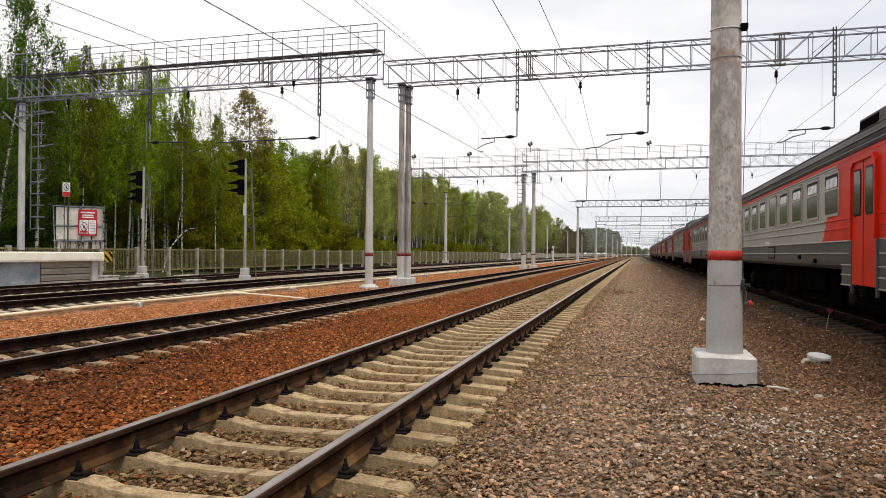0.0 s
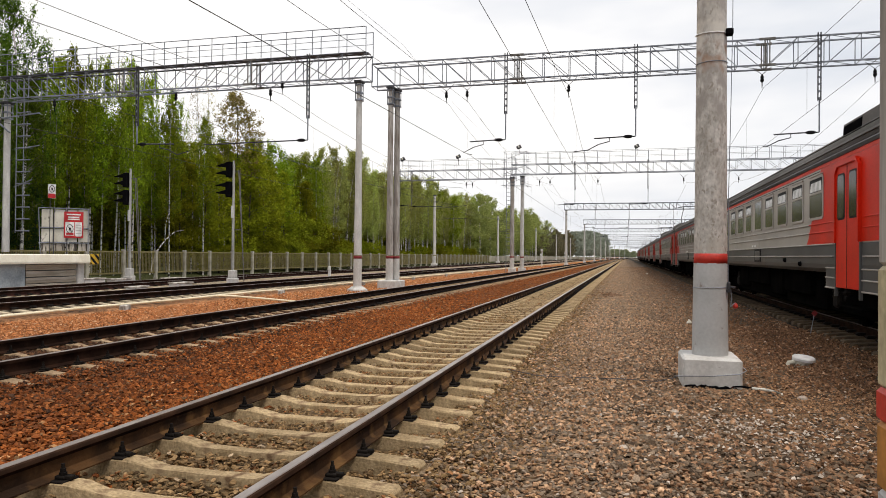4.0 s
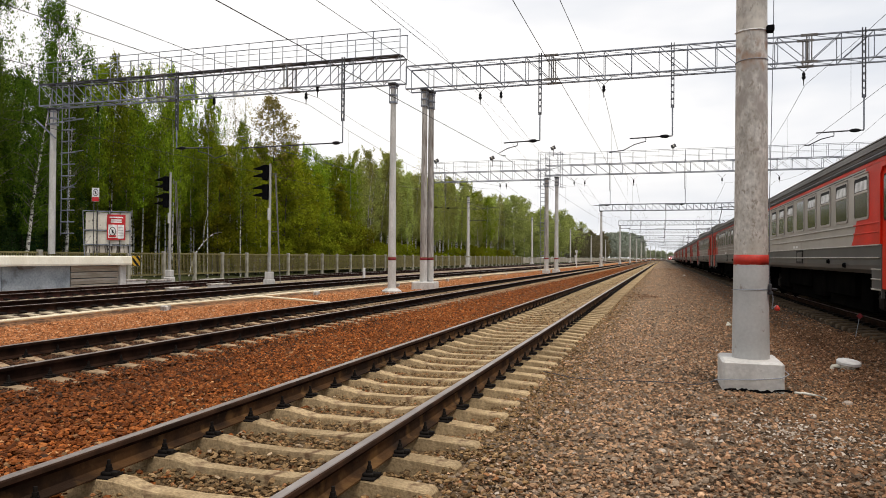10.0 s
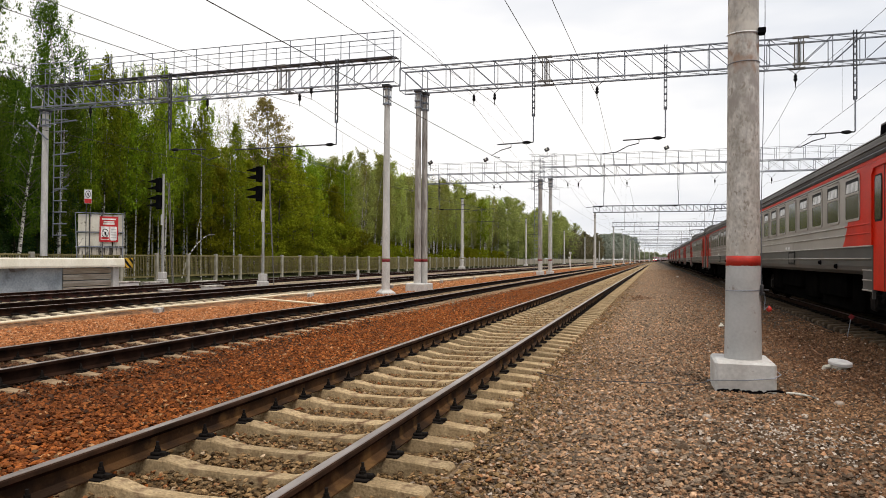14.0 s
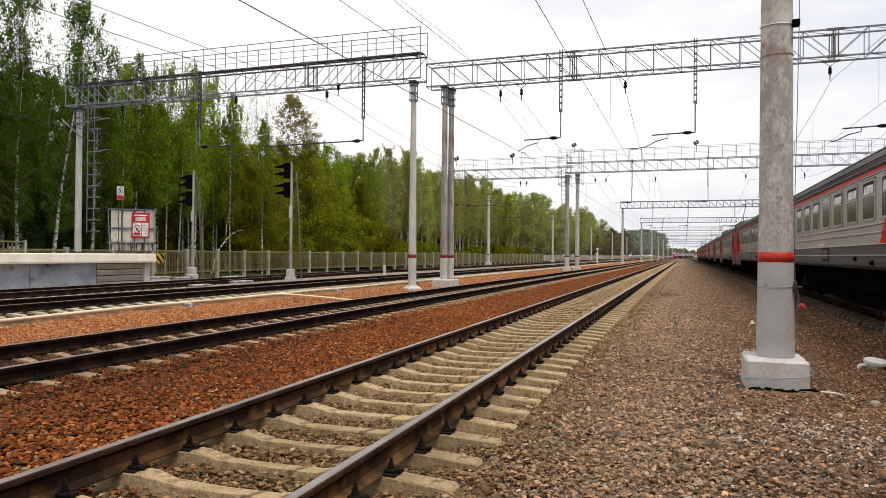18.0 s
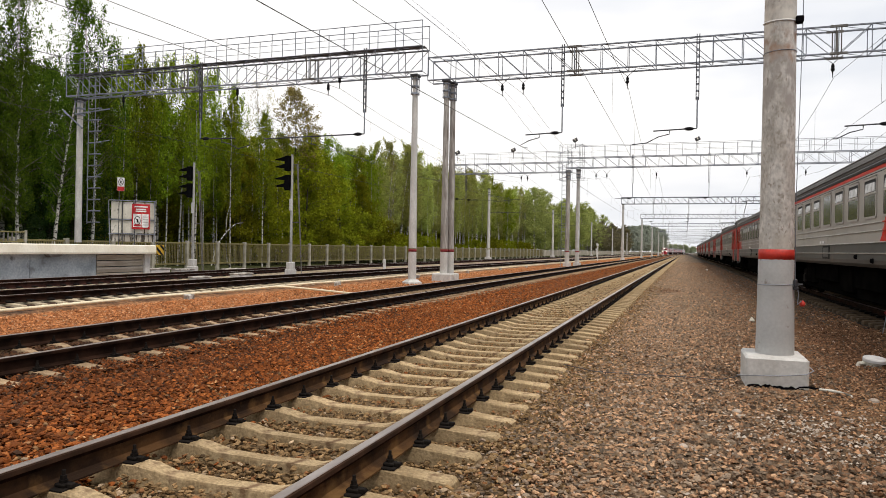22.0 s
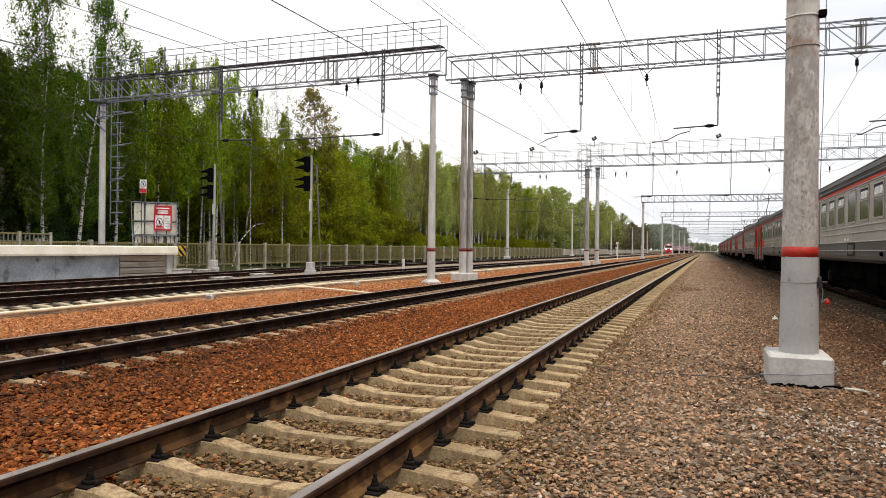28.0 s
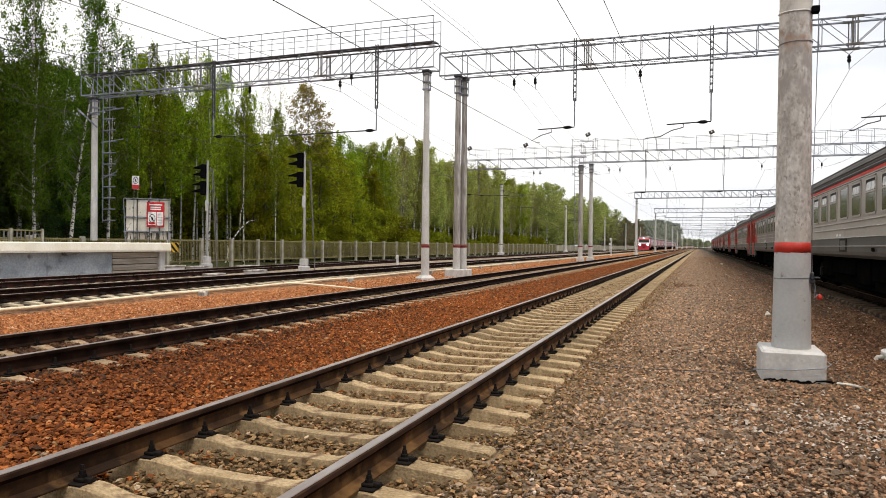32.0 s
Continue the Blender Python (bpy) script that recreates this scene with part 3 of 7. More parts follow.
# ---- ground ----
def ground():
    xs = np.r_[-1500, -700, -300, -140, -80, -55, -42, -34, np.arange(-30, -15.5, 1.0), np.arange(-15.4, -10.2, 0.2), -9.6, np.arange(-9, 8, 0.16), np.arange(8, 14, 1.0), 18, 26, 40, 80, 200, 700, 1500]
    ys = np.r_[-400, -150, -60, -25, -12, -8, np.arange(-6, 14, 0.16), np.arange(14, 40, 0.7), np.arange(40, 120, 4.0), np.arange(120, 400, 20), 450, 550, 700, 900, 1200, 1700, 2600]
    gx, gy = np.meshgrid(xs, ys)
    z = np.zeros_like(gx)
    for a, b, c, h in ((0.9, 0.5, 0.3, 0.012), (2.3, 1.7, 1.1, 0.008), (5.1, 4.3, 2.2, 0.008), (11.3, 9.1, 0.7, 0.006)):
        z += h * np.sin(a * gx + c + 1.3 * np.sin(b * gy)) * np.cos(b * gy + 0.7 * c)
    z *= np.clip((40 - gy) / 26, 0, 1)
    near = (gx > -9) & (gx < 8) & (gy > -6) & (gy < 14)
    z += near * RNG.normal(0, 0.006, z.shape)
    # the crib between the sleepers lies lower, the shoulder between the two running tracks is heaped
    z += 0.006 * (np.abs(gx + 0.7965) < 0.62)
    z += 0.05 * np.exp(-(((gx + 3.1) / 0.9) ** 2)) - 0.02
    z += 0.03 * (np.abs(gx + 5.74) < 1.5) - 0.03 * ((np.abs(gx + 0.7965) >= 0.62) & (np.abs(gx + 0.7965) < 1.12)) + 0.02 * ((np.abs(gx + 0.7965) > 1.25) & (np.abs(gx + 0.7965) < 1.6))
    z += 0.06 * (np.abs(gx + 13.5) < 1.2)
    z -= 0.06 * np.clip((gx + 12.3) / 0.4, 0, 1) * np.clip((-10.4 - gx) / 0.5, 0, 1)
    z -= 0.30 * np.clip((-22.6 - gx) / 3.0, 0, 1)
    z += 0.3 * np.clip((-29 - gx) / 6.0, 0, 1)
    ny, nx = gx.shape
    s = Shape()
    s.v = list(zip(gx.ravel().tolist(), gy.ravel().tolist(), z.ravel().tolist()))
    s.f = [(j * nx + i, j * nx + i + 1, (j + 1) * nx + i + 1, (j + 1) * nx + i) for j in range(ny - 1) for i in range(nx - 1)]
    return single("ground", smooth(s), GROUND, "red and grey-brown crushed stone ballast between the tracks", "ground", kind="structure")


ground()

# ---- tracks ----
PITCH = 0.5435
RAIL_H = 0.27


def swept(ring, xc, ys, z0):
    """An outline in x, z carried along a track."""
    s = Shape()
    n = len(ring)
    for k, y in enumerate(ys):
        s.v += [(xc(y) + x, y, z0 + z) for x, z in ring]
        if k:
            s.f += [((k - 1) * n + i, (k - 1) * n + (i + 1) % n, k * n + (i + 1) % n, k * n + i) for i in range(n)]
    s.f += [tuple(range(n)), tuple(reversed(range(len(s.v) - n, len(s.v))))]
    return s


def rail_ring():
    half = [(0.0, 0.0), (0.075, 0.0), (0.075, 0.011), (0.03, 0.022), (0.010, 0.035), (0.009, 0.135), (0.034, 0.145), (0.0365, 0.150), (0.0365, 0.168), (0.030, 0.176)]
    return half + [(-x, z) for x, z in reversed(half[1:])]


def sleeper_mesh(rough, material=SLEEPER, slim=1.0):
    """A pretensioned concrete sleeper: high seats under the rails, a lower waist, sloping ends."""
    r = random.Random(rough)
    st = [(-1.35, 0.125, 0.042), (-1.325, 0.125, 0.062), (-1.1, 0.123, 0.078), (-0.9, 0.121, 0.094), (-0.60, 0.118, 0.094), (-0.55, 0.115, 0.088), (-0.38, 0.102, 0.054), (-0.34, 0.1, 0.05), (0, 0.096, 0.044)]
    st += [(-x, w, z) for x, w, z in reversed(st[:-1])]
    st = [(x, w * slim, z) for x, w, z in st]
    s = Shape()
    for k, (x, w, z) in enumerate(st):
        j = lambda q: r.uniform(-q, q)
        s.v += [(x, -w, -0.12), (x + j(0.004), -w * 0.8 + j(0.005), z - 0.012 + j(0.004)), (x + j(0.004), -w * 0.69 + j(0.005), z + j(0.003)), (x + j(0.004), w * 0.69 + j(0.005), z + j(0.003)), (x + j(0.004), w * 0.8 + j(0.005), z - 0.012 + j(0.004)), (x, w, -0.12)]
        if k:
            s.f += [((k - 1) * 6 + i, k * 6 + i, k * 6 + (i + 1) % 6, (k - 1) * 6 + (i + 1) % 6) for i in range(6)]
    s.f += [(0, 1, 2, 3, 4, 5), tuple(reversed(range(len(s.v) - 6, len(s.v))))]
    return s.mesh("sleeper", material)


def clamp_shape(s, x, side):
    """One rail fastening: base plate lug, clip, spring washer, bolt and nut; side: which way from the rail."""
    cx = x + side * 0.105
    s.box(cx - 0.06, cx + 0.06, -0.07, 0.07, 0.088, 0.102, 0.004)
    s.box(cx - 0.038, cx + 0.038, -0.034, 0.034, 0.102, 0.124, 0.006)
    s.tube((cx, 0, 0.122), (cx, 0, 0.142), 0.024, n=10)
    s.tube((cx, 0, 0.142), (cx, 0, 0.166), 0.018, n=6)
    s.tube((cx, 0, 0.164), (cx, 0, 0.196), 0.011, n=8)
    s.box(cx + side * 0.055 - 0.022, cx + side * 0.055 + 0.022, -0.02, 0.02, 0.1, 0.128, 0.005)
    return s


SLEEPERS = [sleeper_mesh(i, SLEEPER, 0.78) for i in range(8)]
CLAMPS = {(x, d): clamp_shape(Shape(), x, d).mesh("fastening", RUST_DARK) for x in (-0.7965, 0.7965) for d in (-1, 1)}


def track(name, label, xc, y0, y1, singles, detailed, far=420, steel=RAIL_SIDE, ties=None):
    tr = thing(name, label, "railway track", kind="structure")
    ys = [y0 + 4 * k for k in range(int((min(y1, 200) - y0) / 4) + 1)] + ([y for y in range(210, int(y1), 10)] if y1 > 210 else [])
    for off in (-0.7965, 0.7965):
        rail = part("rail", swept(rail_ring(), lambda y: xc(y) + off, ys, RAIL_H - 0.18), steel, tr, "rust-brown steel rail")
        # upper web blackened: grease together with the shade of the rail head
        part("greasy_web", swept([(-0.0112, 0.112), (-0.0105, 0.137), (0.0105, 0.137), (0.0112, 0.112)], lambda y: xc(y) + off, ys, RAIL_H - 0.18), RAIL_BLACK, rail, "black grease and painted shade under the rail head")
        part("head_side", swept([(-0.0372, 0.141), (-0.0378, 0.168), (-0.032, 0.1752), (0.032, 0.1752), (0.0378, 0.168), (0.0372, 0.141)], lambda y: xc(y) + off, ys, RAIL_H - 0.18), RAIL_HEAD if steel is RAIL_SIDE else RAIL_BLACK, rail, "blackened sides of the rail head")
        part("running_surface", swept([(-0.031, 0.174), (-0.031, 0.178), (-0.024, 0.1815), (0.024, 0.1815), (0.031, 0.178), (0.031, 0.174)], lambda y: xc(y) + off, ys, RAIL_H - 0.18), RAIL_TOP, rail, "polished rail head")
    first = math.ceil(y0 / PITCH)
    rest, irons = Shape(), Shape()
    for i in range(first, int(far / PITCH)):
        y = i * PITCH + rnd.uniform(-0.012, 0.012)
        x = xc(y)
        if i - first < singles:
            sl = part("sleeper", (ties or SLEEPERS)[rnd.randrange(len(ties or SLEEPERS))], None, tr, at=pose(x, y, 0, 0, 0, rnd.uniform(-0.7, 0.7)))
            if i - first < detailed:
                for key, me in CLAMPS.items():
                    part("fastening", me, None, sl, at=Matrix.Identity(4))
            else:
                for o in (-0.7965, 0.7965):
                    irons.box(x + o - 0.17, x + o + 0.17, y - 0.075, y + 0.075, 0.085, 0.15, 0.03)
        else:
            rest.box(x - 1.35, x + 1.35, y - 0.095, y + 0.095, -0.1, 0.075)
    if rest.v:
        part("far_sleepers", rest, ties[0].materials[0] if ties else SLEEPER, tr, "concrete sleepers running into the distance")["kind"] = "stuff"
    if irons.v:
        part("far_fastenings", irons, RUST_DARK, tr, "dark iron rail fastenings")["kind"] = "stuff"
    return tr


def far_left(y):
    """The outermost running track draws slowly away past the platform."""
    u = min(max((y - 8.0) / 34.0, 0.0), 1.0)
    return -17.75 - 2.1 * u * u * (3 - 2 * u) + bend(y)


PALE = [sleeper_mesh(i, SLEEPER_PALE, 0.72) for i in range(4)]
track("railway_track", "rusty rails on pale concrete sleepers in brown ballast", lambda y: -0.7965 + bend(y), -25.0, 900, 330, 88)
track("railway_track", "dark rails on concrete sleepers in red ballast", lambda y: -5.74 + bend(y), -25.0, 900, 250, 62, steel=RAIL_BLACK, ties=[sleeper_mesh(20 + i, SLEEPER_RUSTY, 0.78) for i in range(5)])
track("railway_track", "main line rails beside a cream pipe", lambda y: -13.5 + bend(y), -25.0, 1320, 170, 0, steel=RAIL_BLACK, ties=PALE)
track("railway_track", "main line rails beside a low platform", far_left, -25.0, 900, 150, 0, steel=RAIL_RED, ties=PALE)
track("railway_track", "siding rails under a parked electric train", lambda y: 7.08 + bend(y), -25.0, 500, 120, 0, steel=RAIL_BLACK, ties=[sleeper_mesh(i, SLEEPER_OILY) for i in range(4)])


# ---- loose ballast stones near the path ----
def stones(name, material, label, spots, lo, hi, seed, coarse=False):
    """Many small broken stones, each a bent twenty-sided lump."""
    r = np.random.default_rng(seed)
    g = (1 + 5 ** 0.5) / 2
    iv = np.array([(-1, g, 0), (1, g, 0), (-1, -g, 0), (1, -g, 0), (0, -1, g), (0, 1, g), (0, -1, -g), (0, 1, -g), (g, 0, -1), (g, 0, 1), (-g, 0, -1), (-g, 0, 1)]) / 1.9
    fc = np.array([(0, 11, 5), (0, 5, 1), (0, 1, 7), (0, 7, 10), (0, 10, 11), (1, 5, 9), (5, 11, 4), (11, 10, 2), (10, 7, 6), (7, 1, 8), (3, 9, 4), (3, 4, 2), (3, 2, 6), (3, 6, 8), (3, 8, 9), (4, 9, 5), (2, 4, 11), (6, 2, 10), (8, 6, 7), (9, 8, 1)])
    if coarse:
        iv = np.array([(1.0, 0, 0), (-1, 0, 0), (0, 1, 0), (0, -1, 0), (0, 0, 1), (0, 0, -1)])
        fc = np.array([(0, 2, 4), (2, 1, 4), (1, 3, 4), (3, 0, 4)])
        iv[:4, 2] = -0.3
    m = len(iv)
    k = len(spots)
    size = r.uniform(lo, hi, (k, 1, 1)) * r.uniform(0.6, 1.4, (k, 1, 3))
    size[:, :, 2] *= 0.58
    v = (iv[None] * (1 + r.uniform(-0.22, 0.22, (k, m, 1))) + r.normal(0, 0.15, (k, m, 3))) * size
    a = r.uniform(0, 2 * np.pi, k)
    tilt = r.uniform(-0.5, 0.5, k)
    ct, st = np.cos(tilt)[:, None], np.sin(tilt)[:, None]
    x, y, z = v[..., 0] * ct + v[..., 2] * st, v[..., 1], v[..., 2] * ct - v[..., 0] * st
    ca, sa = np.cos(a)[:, None], np.sin(a)[:, None]
    pts = np.stack([x * ca - y * sa + spots[:, :1], x * sa + y * ca + spots[:, 1:2], z + spots[:, 2:3]], -1).reshape(-1, 3)
    tri = (fc[None] + m * np.arange(k)[:, None, None]).reshape(-1)
    me = bpy.data.meshes.new(name)
    me.vertices.add(len(pts))
    me.vertices.foreach_set("co", pts.ravel().astype(np.float32))
    me.loops.add(len(tri))
    me.loops.foreach_set("vertex_index", tri.astype(np.int32))
    me.polygons.add(len(tri) // 3)
    me.polygons.foreach_set("loop_start", np.arange(0, len(tri), 3, dtype=np.int32))
    me.update(calc_edges=True)
    me.validate()
    me.shade_flat()
    me.materials.append(material)
    return single(name, me, material, label, "gravel", kind="stuff")


def scatter():
    r = np.random.default_rng(3)
    n = 270000
    y = r.uniform(-3.4, 12.0, n)
    d = y + 4.2
    x = 1.9 + r.uniform(-1.32, 0.37, n) * d
    keep = r.uniform(0, 1, n) < np.clip(d / np.where(x < -1.7, 6.0, 9.0), 0.08, 1.0)
    x, y, d = x[keep], y[keep], d[keep]
    bed = np.zeros(len(x), bool)
    bed |= x < -10.62
    for c, half in ((-0.7965, 1.39), (-5.74, 1.2), (7.08, 1.39)):
        ph = np.abs((y / PITCH + 0.5) % 1.0 - 0.5) * PITCH
        bed |= (np.abs(x - c) < half) & (ph < 0.104) & ((c > -5) | (np.abs(x - c) > 0.27))
        for o in (-0.7965, 0.7965):
            bed |= np.abs(x - c - o) < 0.06
    bed |= (np.abs(x - 2.93) < 0.40) & (np.abs(y - 4.75) < 0.42)
    x, y, d = x[~bed], y[~bed], d[~bed]
    z = 0.006 + 0.036 * r.uniform(-0.75, 1.0, len(x))
    z += -0.006 * (np.abs(x + 0.7965) < 0.66) - 0.024 * ((np.abs(x + 0.7965) >= 0.66) & (np.abs(x + 0.7965) < 1.12))
    z += 0.05 * np.exp(-(((x + 3.1) / 0.9) ** 2))
    z += 0.035 * (np.abs(x + 5.74) < 1.5) + 0.02 * ((np.abs(x + 0.7965) > 1.25) & (np.abs(x + 0.7965) < 1.6)) - 0.015 * (np.abs(x + 3.1) < 1.0)
    edge = r.normal(0, 0.28, len(x))
    red = x + edge < -1.75
    mid = ~red & (x + edge * 1.2 < 0.85)
    grey = ~red & ~mid
    heap = np.exp(-(((x - 3.05) / 0.75) ** 2) - ((y - 2.3) / 0.75) ** 2)
    pale = grey & (r.uniform(0, 1, len(x)) < 0.012 + 0.4 * heap)
    dusk = x + r.normal(0, 0.5, len(x)) > 2.35
    soil = x + r.normal(0, 0.3, len(x)) > 3.6
    sand = r.uniform(0, 1, len(x)) < 0.9 * np.exp(-(((x - 4.0) / 1.2) ** 2) - ((y - 3.4) / 1.6) ** 2) + 0.4 * np.exp(-(((x - 1.25) / 0.5) ** 2) - ((y - 4.0) / 4.5) ** 2)
    P = np.stack([x, y, z], -1)
    oily = (np.abs(x + 5.74) < 0.78) | ((x > -5) & red & (r.uniform(0, 1, len(x)) < 0.35 * np.exp(-(x + 4.6) / 0.8)))
    red &= ~oily
    # the share of dark red stones rises towards low y and low x
    darker = red & (x > -7.1) & (r.uniform(0, 1, len(x)) < 0.95 * np.clip((7.5 - y) / 5, 0, 1) * np.clip((-2.0 - x) / 1.6, 0, 1))
    for far in (False, True):
        w = (d > 5.2) == far
        stones("ballast_stones", STONE_RED, "rust-red crushed stone ballast heaped between tracks", P[red & ~darker & (x > -7.1) & w], 0.013, 0.029, 1, far)
        stones("ballast_stones", STONE_RED_DARK, "dark red ballast heaped beside the oily track", P[darker & w], 0.013, 0.029, 15, far)
        stones("ballast_stones", STONE_ORANGE, "light orange crushed stone beside the main line", P[red & (x <= -7.1) & w], 0.018, 0.034, 10, far)
        stones("ballast_stones", STONE_OILY, "oil-blackened ballast stones between rails", P[oily & w], 0.016, 0.034, 8, far)
        stones("ballast_stones", STONE_TRACK, "brown ballast stones packed between concrete sleepers", P[mid & w], 0.0105, 0.024, 2, far)
        stones("gravel_stones", STONE_GREY, "grey-brown gravel on the path beside the track", P[grey & ~pale & ~sand & ~dusk & ~soil & w], 0.011, 0.0225 + 0.006 * far, 3, far)
        stones("gravel_stones", STONE_SOIL, "dark soil-stained gravel beside the siding", P[grey & ~pale & ~sand & soil & w], 0.011, 0.0265, 14, far)
        stones("gravel_stones", STONE_DUSK, "dark brown gravel towards the siding", P[grey & ~pale & ~sand & dusk & ~soil & w], 0.011, 0.0225 + 0.006 * far, 13, far)
        stones("gravel_stones", STONE_BROWN, "sandy brown gravel round the pole", P[grey & ~pale & sand & w], 0.009, 0.02, 11, far)
        stones("gravel_stones", STONE_WHITE, "scattered pale stones lying in the gravel", P[pale & w], 0.008, 0.022, 4, far)
    # thinner cover farther along
    n = 90000
    x, y = r.uniform(-10.6, 5.6, n), 11.0 + 95.0 * r.uniform(0, 1, n) ** 2.3
    bed = np.zeros(n, bool)
    for c, hollow in ((-0.7965, 0.0), (-5.74, 0.27)):
        ph = np.abs((y / PITCH + 0.5) % 1.0 - 0.5) * PITCH
        bed |= (np.abs(x - c) < 1.39 - 0.2 * hollow) & (np.abs(x - c) > hollow) & (ph < 0.13) | (np.abs(np.abs(x - c) - 0.7965) < 0.07)
    x, y = x[~bed], y[~bed]
    P = np.stack([x, y, 0.01 + 0.02 * r.uniform(-0.6, 1.0, len(x)) + 0.05 * np.exp(-(((x + 3.1) / 0.9) ** 2)) + 0.035 * (np.abs(x + 5.74) < 1.5) + 0.025 * (np.abs(x + 0.7965) < 0.66) - 0.01 * (np.abs(np.abs(x + 0.7965) - 0.89) < 0.23)], -1)
    oily = (np.abs(x + 5.74) < 0.78)
    e = x + r.normal(0, 0.28, len(x))
    stones("ballast_stones", STONE_RED, "rust-red crushed stone ballast between the running tracks", P[(e < -1.75) & (x > -7.1) & ~oily], 0.018, 0.038, 5, True)
    stones("ballast_stones", STONE_ORANGE, "light orange crushed stone farther beside the main line", P[(e < -1.75) & (x <= -7.1)], 0.02, 0.04, 12, True)
    stones("ballast_stones", STONE_OILY, "oil-blackened ballast stones farther between rails", P[oily], 0.02, 0.04, 9, True)
    stones("ballast_stones", STONE_TRACK, "brown ballast stones between distant concrete sleepers", P[(e >= -1.75) & (e < 0.85) & ~oily], 0.02, 0.04, 6, True)
    side = x + r.normal(0, 0.4, len(x))
    side[((x - 1.2) / 0.7) ** 2 + ((y - 24.2) / 1.6) ** 2 < 1] = 5.0
    for lo, hi, mat, text in ((0.0, 2.5, STONE_GREY, "grey-brown gravel farther along the path"), (2.5, 3.6, STONE_DUSK, "dark brown gravel farther along the path"), (3.6, 9.0, STONE_SOIL, "dark soil-stained gravel farther along the siding")):
        stones("gravel_stones", mat, text, P[(e >= 0.85) & ~oily & (side >= lo) & (side < hi)], 0.016, 0.032, 7 + int(lo), True)


scatter()
for x, y, r0 in ((1.92, 1.47, 0.045), (3.77, 3.97, 0.06), (1.05, 2.6, 0.035), (0.62, 1.3, 0.04), (4.0, 60.0, 0.15), (2.4, 2.9, 0.05), (3.3, 3.2, 0.05), (-2.6, 1.9, 0.05)):
    s = Shape()
    pr = [(r0 * 0.45, -0.02), (r0 * 0.8, 0.0), (r0 * 0.78, r0 * 0.3), (r0 * 0.42, r0 * 0.58), (0.08 * r0, r0 * 0.6)]
    s.lathe(pr, 7)
    s.v = [(a * (1 + 0.25 * math.sin(3 * b / r0)), b * (0.8 + 0.2 * math.cos(4 * a / r0)), c) for a, b, c in s.v]
    single("stone", s, STONE_WHITE, "pale limestone lump lying on the gravel", "stone", group="loose stones", at=(x, y, 0.02))


